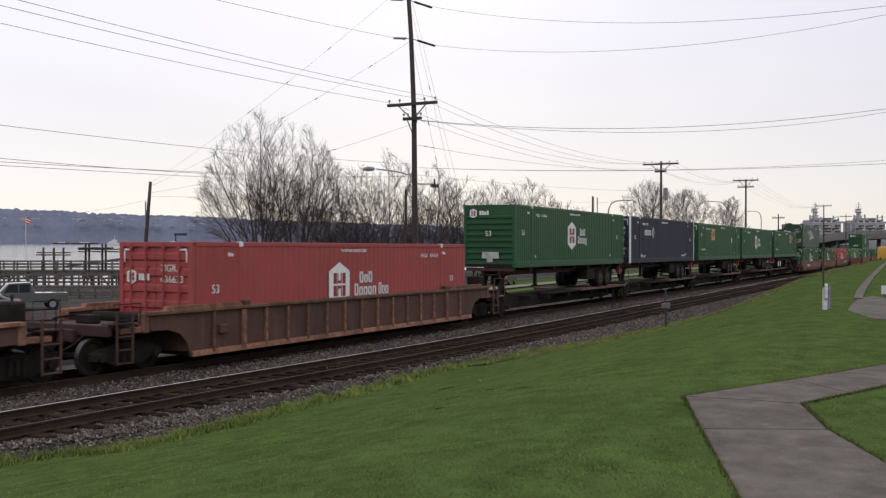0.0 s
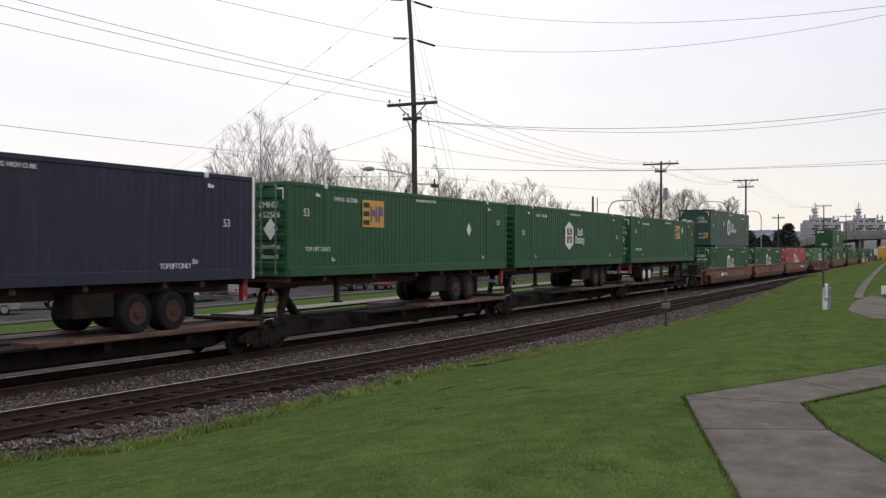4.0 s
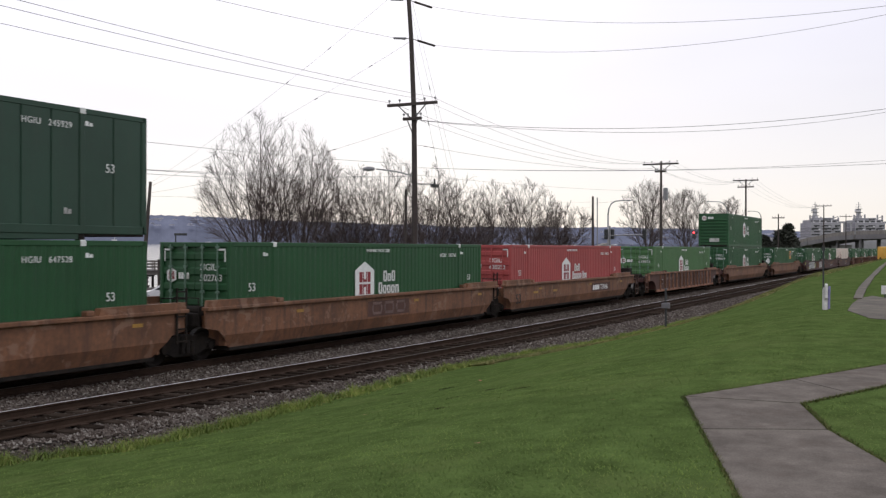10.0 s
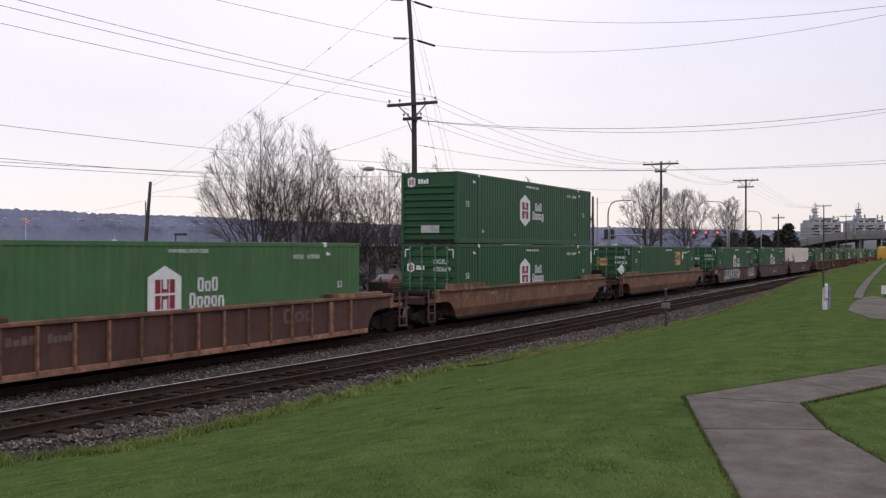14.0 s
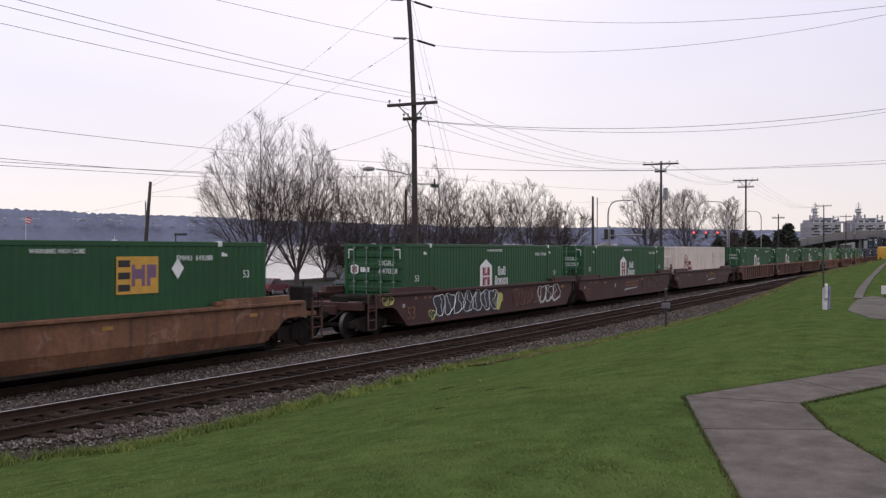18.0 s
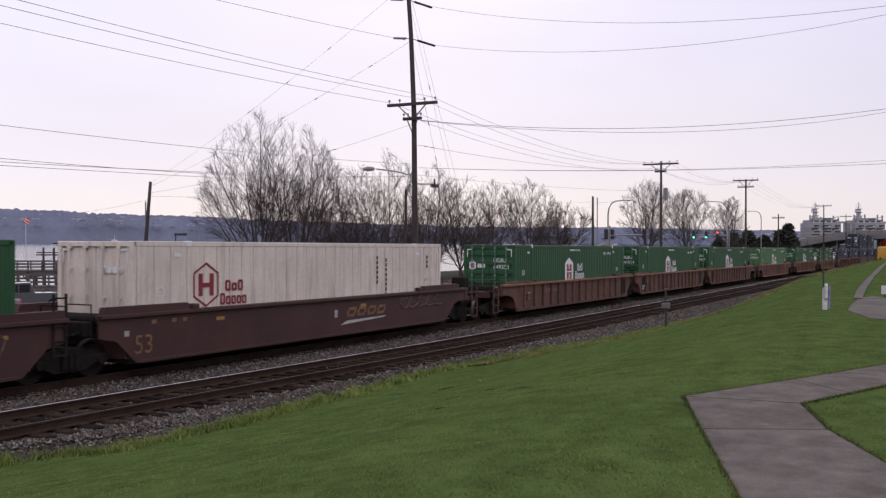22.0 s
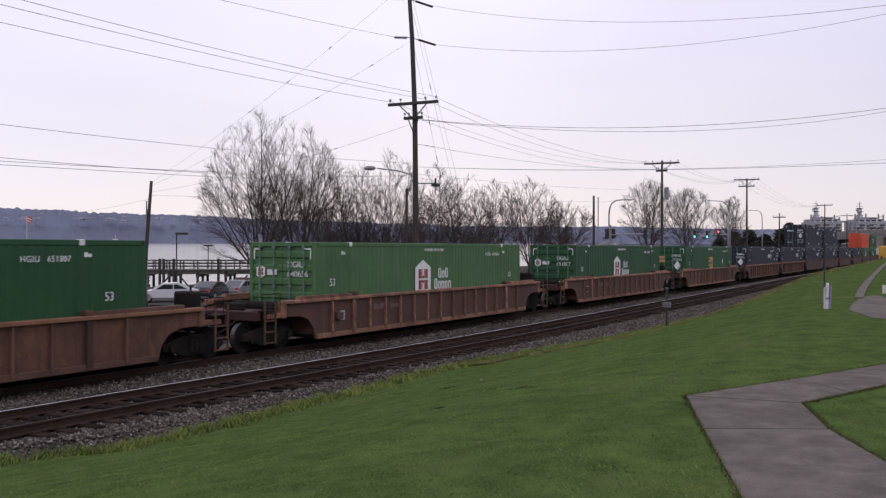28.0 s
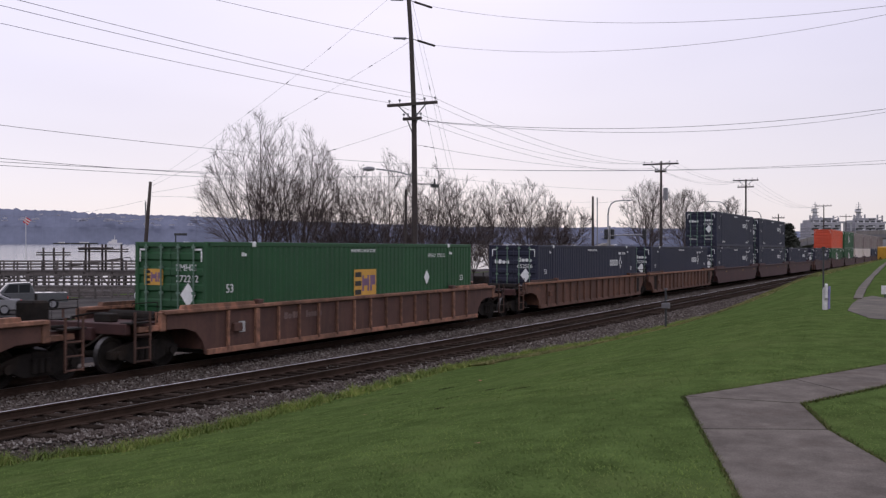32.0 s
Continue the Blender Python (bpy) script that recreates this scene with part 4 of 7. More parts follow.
def spine_car(x0, x1, first, last, face=1):
    """One unit of a spine car between the joints x0 and x1 (from the unit's middle), for one trailer."""
    ob = thing("spine_car", "rusty black spine car unit carrying one road trailer", "rail car", "spine cars of the train")
    part("centre_beam", Geo().prism([(x0 + 0.3, 0.6), (x0 + 1.5, 0.27), (x1 - 1.5, 0.27), (x1 - 0.3, 0.6), (x1 - 0.3, 0.93), (x0 + 0.3, 0.93)], -0.36, 0.36), GRIME, ob)
    d0, d1 = (0.6, x1 - 0.6) if face > 0 else (x0 + 0.6, -0.6)
    for s in (-1, 1):
        part("deck", Geo().box(d0, d1, min(s * 1.35, s * 0.4), max(s * 1.35, s * 0.4), 0.84, 0.955, 0.01), RUST, ob, "rusty wheel platform")
    part("side_step", Geo().box(min(-3.5 * face, 0.9 * face), max(-3.5 * face, 0.9 * face), -1.3, -0.5, 0.84, 0.9), GRIME, ob)
    for x in (-6.0, -3.6, -1.0, 2.6, 5.4):
        part("outrigger", Geo().prism([(x, 0.6), (x + 0.2, 0.6), (x + 0.2, 0.84), (x, 0.84)], -1.2, 1.2), GRIME, ob)
    h = x0 + 1.5 if face > 0 else x1 - 1.5
    for y0, y1, pts in ((-0.5, -0.36, ((-0.1, 0.93), (0.15, 0.93), (0.55, 1.86), (0.3, 1.86))), (0.36, 0.5, ((-0.1, 0.93), (0.15, 0.93), (0.55, 1.86), (0.3, 1.86))), (-0.14, 0.14, ((1.4, 0.93), (1.6, 0.93), (0.65, 1.8), (0.45, 1.8)))):
        part("hitch_leg", Geo().prism([(h + a * face, b) for a, b in pts], y0, y1), GRIME, ob)
    part("hitch_plate", Geo().box(min(h - 0.1 * face, h + 0.9 * face), max(h - 0.1 * face, h + 0.9 * face), -0.55, 0.55, 1.82, 1.9, 0.02), GRIME, ob)
    for a in (x0 + 0.2, x1 - 0.55):
        part("end_bolster", Geo().box(a, a + 0.35, -1.2, 1.2, 0.75, 1.05, 0.02), GRIME, ob)
    part("stand_rail", Geo().sweep([(x0 + 0.4, -1.2, 1.0), (x0 + 0.4, -1.2, 1.75), (x0 + 0.4, -0.7, 1.75), (x0 + 0.4, -0.7, 1.0)], 0.025), RUST, ob)
    for y in (-1.37, 1.33):
        part("edge_rail", Geo().box(d0, d1, y, y + 0.04, 0.86, 0.985, 0.01), RIBTRIM, ob)
    part("side_sill", Geo().box(x0 + 1.6, x1 - 1.6, -0.62, -0.36, 0.34, 0.8, 0.02).box(x0 + 1.6, x1 - 1.6, 0.36, 0.62, 0.34, 0.8, 0.02), GRIME, ob)
    word(ob, FAINT, d0 + 0.9, 0.875, 1.9, 0.085, 11, -1.376, "car_number", seed=6)
    part("hose_loop", Geo().sweep([(x0 - 0.35, -1.16, 0.8), (x0 - 0.15, -1.2, 0.98), (x0 + 0.2, -1.2, 1.0), (x0 + 0.42, -1.16, 0.82)], 0.02), GALV, ob)
    bogie(ob, x0)
    if last:
        bogie(ob, x1)
        part("coupler", Geo().box(x1 + 0.3, x1 + 1.9, -0.25, 0.25, 0.7, 0.95, 0.03), GRIME, ob)
        part("platform", Geo().box(x1 + 0.2, x1 + 1.3, -1.3, 1.3, 0.95, 1.05, 0.02), RUST, ob)
        part("brake_housing", Geo().box(x1 + 0.35, x1 + 0.95, -1.15, -0.4, 1.05, 1.85, 0.05).tube((x1 + 0.6, -0.75, 1.85), (x1 + 0.6, -0.75, 2.3), 0.04), GRIME, ob, "black brake housing")
        part("brake_wheel", Geo().lathe([(0.08, -0.03), (0.3, -0.03), (0.3, 0.03), (0.08, 0.03)], (x1 + 0.6, -0.75, 2.3), "x", 16), GRIME, ob)
        part("ladder", Geo().box(x1 + 0.9, x1 + 0.95, -1.34, -1.3, 0.3, 1.5).box(x1 + 1.35, x1 + 1.4, -1.34, -1.3, 0.3, 1.5).box(x1 + 0.9, x1 + 1.4, -1.34, -1.3, 0.35, 0.4).box(x1 + 0.9, x1 + 1.4, -1.34, -1.3, 0.7, 0.75), RUSTLT, ob)
    if first:
        part("coupler", Geo().box(x0 - 1.9, x0 - 0.3, -0.25, 0.25, 0.7, 0.95, 0.03), GRIME, ob)
        part("platform", Geo().box(x0 - 1.3, x0 - 0.2, -1.3, 1.3, 0.95, 1.05, 0.02), RUST, ob)
    return ob


RIDERS = []          # (thing, place of its middle along the train, height of its base)
OFF = -9.42 + HL     # from a box's near front corner, as the train list gives it, to its middle


def ride(ob, p, z=0.0):
    RIDERS.append((ob, p + OFF, z))
    x = p + OFF
    ob.matrix_basis = pose(x, TRAIN_Y, z - GRADE * x, 0, 0.378, 0)


MADE = {}


def repeat(key, make):
    """Builds a thing once; further calls give copies of it with all its parts."""
    if key not in MADE:
        MADE[key] = make()
        return MADE[key]
    n = len(WHEELSETS)
    ob = copy_thing(MADE[key], Matrix.Identity(4))
    for c in ob.children_recursive:
        if c.name.startswith("wheelset"):
            WHEELSETS.append((c, c.matrix_basis.translation.x))
    return ob


# ---- the train as it is made up, front first: place, car, its ends, its load ----
BROWN, TANNED = ("rib", RUST, "rusty brown"), ("rib", RIBDARK, "dark brown tan-edged")
YBROWN, DKRED = ("smooth", TTXB, "worn yellow-brown"), ("smooth", MAROON, "dark maroon")
HUBG, HUBL, HUBR = (GREEN, "dark green", "hub"), (LIME, "light green", "hub"), (RED, "faded red", "hub")
HUBD, EMPG, UMX = (DEEP, "deep green", "hub"), (GREEN, "dark green", "emp"), (NAVY, "navy blue", "umax")
TRAIN = [
    (5.95, TANNED, "end", "end", []),
    (29.35, TANNED, "end", "end", [(HUBR, "636633", None)]),
    (142.62, YBROWN, "end", "joint", [(HUBG, "647528", None), (HUBD, "245929", None)]),
    (161.9, YBROWN, "joint", "joint", [(HUBG, "502763", None)]),
    (181.2, YBROWN, "joint", "end", [(HUBR, "630252", None)]),
    (204.66, TANNED, "end", "end", [(HUBL, "639593", None)]),
    (228.07, YBROWN, "end", "end", [(HUBG, "650669", None), (HUBG, "656010", None)]),
    (251.51, YBROWN, "end", "end", [(EMPG, "649288", 2.3)]),
    (276.0, DKRED, "end", "joint", [(HUBG, "647038", None)]),
    (295.3, DKRED, "joint", "joint", [(HUBG, "503287", None)]),
    (314.8, DKRED, "joint", "end", [((WHITE, "dirty white", "red_k"), "", None)]),
    (338.16, BROWN, "end", "joint", [(HUBG, "649353", None)]),
    (357.6, BROWN, "joint", "joint", [(HUBG, "641034", None)]),
    (377.1, BROWN, "joint", "end", [(HUBG, "651807", None)]),
    (400.47, TANNED, "end", "end", [(HUBL, "640656", None)]),
    (424.03, TANNED, "end", "end", [(HUBG, "651807", None)]),
    (447.38, TANNED, "end", "end", [(EMPG, "272212", None)]),
    (470.82, BROWN, "end", "joint", [(UMX, "652586", 2.8)]),
    (490.3, BROWN, "joint", "joint", [(UMX, "652586", 2.8)]),
    (509.8, DKRED, "joint", "joint", [(UMX, "652586", 2.8), (UMX, "652586", 2.8)]),
    (529.3, DKRED, "joint", "joint", [(UMX, "652586", 2.8), (UMX, "652586", 2.8)]),
    (548.8, DKRED, "joint", "end", [(UMX, "652586", 2.8)]),
    (572.0, DKRED, "end", "joint", [(UMX, "652586", 2.8)]),
    (591.5, DKRED, "joint", "joint", [(HUBG, "651807", None), ((ORANGE, "orange red", "plain"), "", None)]),
    (611.0, DKRED, "joint", "joint", [(HUBG, "651807", None), (HUBG, "651807", None)]),
    (630.5, DKRED, "joint", "joint", [((WHITE, "dirty white", "plain"), "", None), ((TAN, "grey-brown", "plain"), "", None)]),
    (650.0, DKRED, "joint", "joint", [((WHITE, "dirty white", "plain"), "", None), ((TAN, "grey-brown", "plain"), "", None)]),
    (669.5, DKRED, "joint", "joint", [(UMX, "652586", 2.8), ((TAN, "grey-brown", "plain"), "", None)]),
    (689.0, DKRED, "joint", "end", [(UMX, "652586", 2.8), ((TAN, "grey-brown", "plain"), "", None)]),
]
CARS = {}
for p, (style, paint, colour), le, re, load in TRAIN:
    car = repeat(("car", style, colour, le, re), lambda: well_car(style, paint, colour, le, re, {RUST: RIBTRIM, RIBDARK: RIBTAN}.get(paint, paint)))
    ride(car, p)
    CARS[p] = car
    z = 0.35
    for (bp, bc, bs), number, at in load:
        up = z > 1
        c = repeat(("box", bc, bs, number, at, up), lambda: container(bp, bc, bs, number, at, bc in ("deep green", "dirty white"), up, up and number == "656010"))
        ride(c, p + (0.3 if number == "649288" else 0.0), z + (0.1 if number == "245929" else 0.0))
        z += HT + 0.05

SPINE = [(50.6, (GREEN, "dark green", "hub"), dict(number="616810", end="nose", at=-0.69, axles=(4.05, 5.3))), (68.27, UMX, dict(number="635701", frame_white=True, axles=(3.6, 4.85))),
         (86.0, EMPG, dict(number="652586", at=-3.9)), (103.1, (GREEN, "dark green", "hub"), dict(number="661286", end="nose")),
         (120.9, EMPG, dict(number="652586", at=2.3, rim=True, rear=-1, axles=(-5.2, -3.98)))]
JOINTS = [49.3, 67.8, 85.2, 102.5, 120.0, 138.3]
for i, (p, (tp, tc, ts), kw) in enumerate(SPINE):
    mid = p + HL
    ride(spine_car(JOINTS[i] - mid, JOINTS[i + 1] - mid, i == 0, i == 4, -1 if i == 4 else 1), p)
    ride(trailer(tp, tc, ts, **kw), p, 0.955)


def gone(t):
    """How far the train has moved towards -x after t seconds."""
    return 0.04 + 13.126 * t - 0.00252 * t * t


# ---- ground ----
def smooth(a, b, t):
    t = min(1, max(0, (t - a) / (b - a)))
    return t * t * (3 - 2 * t)


TOE_X = [-60, 10.8, 11.7, 12.3, 13.0, 15.3, 17.4, 20.0, 24.4, 27.5, 31.1, 34.0, 38.0, 43.2, 46.2, 52.9, 68.0, 92.0, 110, 142, 200]
TOE_Y = [13.8, 13.8, 13.4, 12.9, 12.9, 12.8, 12.95, 13.0, 13.2, 13.05, 12.65, 12.1, 11.85, 11.6, 11.65, 11.1, 11.3, 11.45, 11.5, 12.7, 12.8]


def toe(x):
    return float(np.interp(x, TOE_X, TOE_Y)) + 0.12 * noise.noise((x * 0.9, 0, 0)) + 0.1 * noise.noise((x * 2.7, 3, 0))


def land_z(x, y):
    """Height of the ground: the lawn bank, the railway bench, the waterfront land and the sea bed."""
    base = -0.42 + ground_z(max(-80, min(260, x)))
    if y < toe(x):
        crest = 2.8 + 4.2 * smooth(18, 60, x)
        t = toe(x)
        k = (t - y) / (t - crest)
        rise = 1.0 if k >= 1 else (0.55 * k + 0.45 * k * k * (3 - 2 * k))
        top = 1.4 - 1.3 * smooth(120, 170, x)
        z = base + (top - base) * rise
        if y < -25:
            z += 0.12 * (-25 - y)
        return min(z, 14) + 0.014 * noise.noise((x * 0.35, y * 0.35, 0)) * min(1, k * 2)
    if y < 22.2:
        return base
    low = -1.4
    z = base + (low - base) * smooth(22.2, 30, y)
    if y > 66:
        z = low - 8.0 * smooth(66, 80, y)
    return z


def land_sheet():
    def line(stops):
        out = []
        for (a, n), (b, _) in zip(stops, stops[1:]):
            out += [a + (b - a) * i / n for i in range(n)]
        return out + [stops[-1][0]]
    xs = line([(-4800, 6), (-300, 8), (-60, 20), (0, 170), (60, 70), (140, 40), (300, 12), (900, 8), (4800, 0)])
    ys = line([(-4800, 6), (-300, 8), (-60, 15), (-10, 20), (0, 110), (14.5, 20), (34, 10), (64, 14), (84, 3), (120, 4), (4800, 0)])
    vs = [(x, y, land_z(x, y)) for x in xs for y in ys]
    n = len(ys)
    fs = [(i * n + j, (i + 1) * n + j, (i + 1) * n + j + 1, i * n + j + 1) for i in range(len(xs) - 1) for j in range(n - 1)]
    me = bpy.data.meshes.new("ground")
    me.from_pydata(vs, [], fs)
    me.shade_smooth()
    me.materials.append(SOIL)
    return me


ground = tagged(new("ground", land_sheet()), "green lawn bank and land along the railway", "ground", kind="structure")


def strip(name, label, category, m, xs, y_of, lift, ncross=6, kind="structure"):
    """A strip of surface laid a little above the land."""
    g = Geo()
    n = ncross + 1
    for x in xs:
        a, b = y_of(x)
        for j in range(n):
            y = a + (b - a) * j / ncross
            g.v.append((x, y, lift(x, y)))
    g.f = [(i * n + j, (i + 1) * n + j, (i + 1) * n + j + 1, i * n + j + 1) for i in range(len(xs) - 1) for j in range(ncross)]
    me = bpy.data.meshes.new(name)
    me.from_pydata(g.v, [], g.f)
    me.shade_smooth()
    me.materials.append(m)
    return tagged(new(name, me), label, category, kind=kind)


# ballast bench with shoulders under both tracks
def ballast_z(x, y):
    s = min(smooth(toe(x) - 0.15, max(NEAR_Y - 1.7, toe(x) + 0.35), y), smooth(22.6, TRAIN_Y + 1.75, y))
    dip = 0.10 * math.exp(-((y - (NEAR_Y + TRAIN_Y) / 2) / 0.5) ** 2)
    if y > 22.2:
        return land_z(x, y) + 0.015
    return ground_z(x) - 0.42 + (0.195 + (0.05 if y > 17.2 else 0.0)) * s - dip * s + near_dip(x) * smooth(18.0, 16.6, y) * s + 0.02 * noise.noise((x * 1.5, y * 1.5, 0))


BX = [-40 + i * 2.0 for i in range(22)] + [4 + i * 0.4 for i in range(160)] + [68 + i * 3.0 for i in range(44)] + [200 + i * 20 for i in range(40)]
strip("ballast", "grey stone ballast bed under the tracks", "ballast", BALLAST, BX, lambda x: (toe(x) - 0.25, 26.0), ballast_z, 36)


strip("fouled_ballast", "dark oily ballast between the rails of the near track", "ballast", FOULED, BX, lambda x: (NEAR_Y - 0.72, NEAR_Y + 0.72), lambda x, y: ballast_z(x, y) + 0.012, 6)
strip("fouled_ballast", "dark oily ballast under the train", "ballast", FOULED, BX, lambda x: (TRAIN_Y - 1.35, TRAIN_Y + 2.9), lambda x, y: ballast_z(x, y) + 0.012, 10)


def stones():
    """Loose stones over the near shoulders."""
    rnd = random.Random(5)
    vs, fs = [], []
    for _ in range(80000):
        x = 9 + 70 * rnd.random() ** 1.9
        y = rnd.uniform(toe(x) - 0.15, 18.3)
        if NEAR_Y - 1.0 < y < NEAR_Y + 1.0 and rnd.random() < 0.8:
            continue
        z = ballast_z(x, y)
        r = rnd.uniform(0.02, 0.042)
        n = len(vs)
        for dx, dy, dz in ((1, 0, 0), (-1, 0, 0), (0, 1, 0), (0, -1, 0), (0, 0, 1), (0, 0, -1)):
            k = r * rnd.uniform(0.7, 1.3)
            vs.append((x + dx * k + rnd.uniform(-0.3, 0.3) * r, y + dy * k + rnd.uniform(-0.3, 0.3) * r, z + dz * k * 0.8 + 0.006))
        for a in (0, 1):
            for b in (2, 3):
                for c in (4, 5):
                    fs.append((n + a, n + b, n + c))
    me = bpy.data.meshes.new("ballast_stones")
    me.from_pydata(vs, [], fs)
    m = bpy.data.materials.new("loose_ballast_stone")
    m.use_nodes = True
    add, link = nodes_of(m.node_tree)
    gi = add("ShaderNodeNewGeometry")
    r = ramp(add, [(0.0, (0.030, 0.023, 0.019)), (0.5, (0.076, 0.062, 0.054)), (0.85, (0.125, 0.108, 0.097)), (1.0, (0.24, 0.225, 0.205))])
    link(gi, r, 0, 8)
    b = add("ShaderNodeBsdfPrincipled", Roughness=0.9)
    b.inputs["Specular IOR Level"].default_value = 0.0
    link(r, b)
    o = add("ShaderNodeOutputMaterial")
    link(b, o)
    me.materials.append(m)
    return tagged(new("ballast_stones", me), "loose grey ballast stones beside the rails", "stones", kind="stuff")


stones()


def track(y, label, picked):
    ob = thing("railway_track", label, "track", kind="structure")
    prof = [(-0.07, -0.17), (0.07, -0.17), (0.07, -0.155), (0.012, -0.135), (0.012, -0.05), (0.037, -0.035), (0.037, -0.002), (-0.037, -0.002), (-0.037, -0.035), (-0.012, -0.05), (-0.012, -0.135), (-0.07, -0.155)]
    for s in (-0.753, 0.753):
        # only the far rail of each track carries the painted shine
        bright = s > 0
        n = len(prof)
        xs = [-60, 5] + [12 + 4 * i for i in range(40)] + [175, 900]
        near = y < 17
        g = Geo()
        g.v = [(x, y + s + a, ground_z(x) + b + near_dip(x) * near) for x in xs for a, b in prof]
        g.f = [(i * n + k, i * n + (k + 1) % n, (i + 1) * n + (k + 1) % n, (i + 1) * n + k) for i in range(len(xs) - 1) for k in range(n)]
        rail = part("rail", g, RAILSIDE, ob)
        h = Geo()
        h.v = [(x, y + s + a, ground_z(x) + b + near_dip(x) * near) for x in xs for a, b in ((-0.016, -0.003), (0.016, -0.003), (0.016, 0.0), (-0.016, 0.0))]
        h.f = [tuple(i * 4 + k for k in f) for i in range(len(xs) - 1) for f in ((3, 2, 6, 7), (0, 3, 7, 4), (1, 2, 6, 5))]
        part("rail_head", h, STEEL if bright else TREAD, rail, "polished rail head with the sky's shine in its colour" if bright else "dull rail head")
    me = Geo().box(-0.12, 0.12, -1.3, 1.3, -0.2, 0.0, 0.012).data("sleeper", SLEEPER)
    plate = Geo().box(-0.09, 0.09, -0.93, -0.6, 0, 0.018).box(-0.09, 0.09, 0.6, 0.93, 0, 0.018).data("tie_plate", RAILSIDE)
    rnd = random.Random(int(y * 10))
    x, k = (11.85 if y < 17 else 5.0), 0
    rest = Geo()
    while x < 330:
        z = ground_z(x) - 0.165 + near_dip(x) * (y < 17) + rnd.uniform(-0.02, 0.004)
        if k < picked:
            t = part("sleeper", me, SLEEPER, ob, at=pose(x, y + rnd.uniform(-0.05, 0.05), z, 0, 0.378, rnd.uniform(-1.2, 1.2)))
            if x < 60:
                part("tie_plate", plate, RAILSIDE, t)
        else:
            rest.box(x - 0.115, x + 0.115, y - 1.3, y + 1.3, z - 0.2, z)
        x += 0.53 + rnd.uniform(-0.03, 0.03)
        k += 1
    tagged(part("sleepers", rest, SLEEPER, ob), kind="stuff")
    return ob


track(NEAR_Y, "near railway track with worn steel rails on dark timber sleepers", 260)
track(TRAIN_Y, "far railway track under the train", 60)


# concrete path on the lawn: poured slabs with a joint between them
path = thing("concrete_path", "grey concrete footpath with a sharp bend across the lawn", "path", kind="structure")


def lay(outline, thick=0.1, lift=0.012, name="slab", m=None, parent=None):
    """A slab whose top follows the land."""
    n = len(outline)
    g = Geo()
    g.v = [(x, y, land_z(x, y) + lift) for x, y in outline] + [(x, y, land_z(x, y) + lift - thick) for x, y in outline]
    g.f = [tuple(range(n)), tuple(range(n, 2 * n))[::-1]] + [(i, (i + 1) % n, n + (i + 1) % n, n + i) for i in range(n)]
    return part(name, g, m or CONCRETE, parent)


lay([(6.6, 1.26), (8.985, 2.065), (9.465, 1.055), (6.9, -0.1)], parent=path)
lay([(9.02, 2.08), (10.79, 2.67), (10.89, 1.49), (9.5, 1.07)], parent=path)
lay([(10.84, 2.665), (12.8, 1.82), (11.95, 1.12), (10.945, 1.485)], parent=path)
lay([(12.82, 1.81), (14.9, 0.9), (12.95, 0.72), (11.97, 1.11)], parent=path)
lay([(14.92, 0.9), (18.5, -0.6), (16.4, -0.75), (12.97, 0.71)], parent=path)
lay([(6.58, 1.25), (6.88, -0.11), (1.0, -2.4), (0.5, -0.8)], parent=path)


# ---- water, far shore ----
def water_material():
    m = bpy.data.materials.new("calm_grey_water")
    m.use_nodes = True
    add, link = nodes_of(m.node_tree)
    co = add("ShaderNodeTexCoord")
    mp = add("ShaderNodeMapping", Scale=(0.25, 0.25, 1.0))
    link(co, mp, 0, 3)
    n1 = add("ShaderNodeTexNoise", Scale=1.0, Detail=4.0)
    link(mp, n1)
    bp = add("ShaderNodeBump", Strength=0.25, Distance=0.3)
    m.node_tree.links.new(n1.outputs[0], bp.inputs["Height"])
    b = add("ShaderNodeBsdfPrincipled", Roughness=0.12)
    b.inputs["Base Color"].default_value = (0.10, 0.11, 0.12, 1)
    m.node_tree.links.new(bp.outputs[0], b.inputs["Normal"])
    o = add("ShaderNodeOutputMaterial")
    link(b, o)
    return m


SEA = -4.0
g = Geo().add([(-4900, 70, SEA), (4900, 70, SEA), (4900, 4900, SEA), (-4900, 4900, SEA)], [(0, 1, 2, 3)])
tagged(part("water", g, water_material()), "calm pale grey bay water", "water", kind="structure")


def far_hills():
    """The wooded shore across the bay, one long uneven ridge."""
    global SHORE
    # distance haze is put into the colour as a pale blue-grey
    m = SHORE = mat("wooded_shore_painted_haze", (0.15, 0.163, 0.22), 1.0, var=0.13, scale=0.006, fine=0.05, bump=0.0, spec=0.0)
    g = Geo()
    n = 1500
    for i in range(n):
        a = radians(-12 + 100 * i / (n - 1))
        d = 4300
        h = 128 + 18 * noise.noise((i * 0.006, 1, 0)) + 10 * noise.noise((i * 0.03, 5, 0)) + 6 * noise.noise((i * 0.3, 9, 0)) + 9 * abs(noise.noise((i * 0.9, 4, 0)))
        h *= float(np.interp(-12 + 100 * i / (n - 1), [0, 5, 10, 20, 28, 45, 52, 70], [0.34, 0.40, 0.45, 0.56, 0.62, 1.0, 1.12, 1.1]))
        c, s = math.cos(a), math.sin(a)
        g.v += [(d * c, d * s, SEA), (d * c * 1.012, d * s * 1.012, SEA + h * 0.5), (d * c * 1.04, d * s * 1.04, SEA + h)]
    for i in range(n - 1):
        for k in range(2):
            g.f.append((i * 3 + k, (i + 1) * 3 + k, (i + 1) * 3 + k + 1, i * 3 + k + 1))
    tagged(part("backdrop", g, m), "wooded hills across the bay, haze painted as pale blue", "hills", kind="structure")


far_hills()


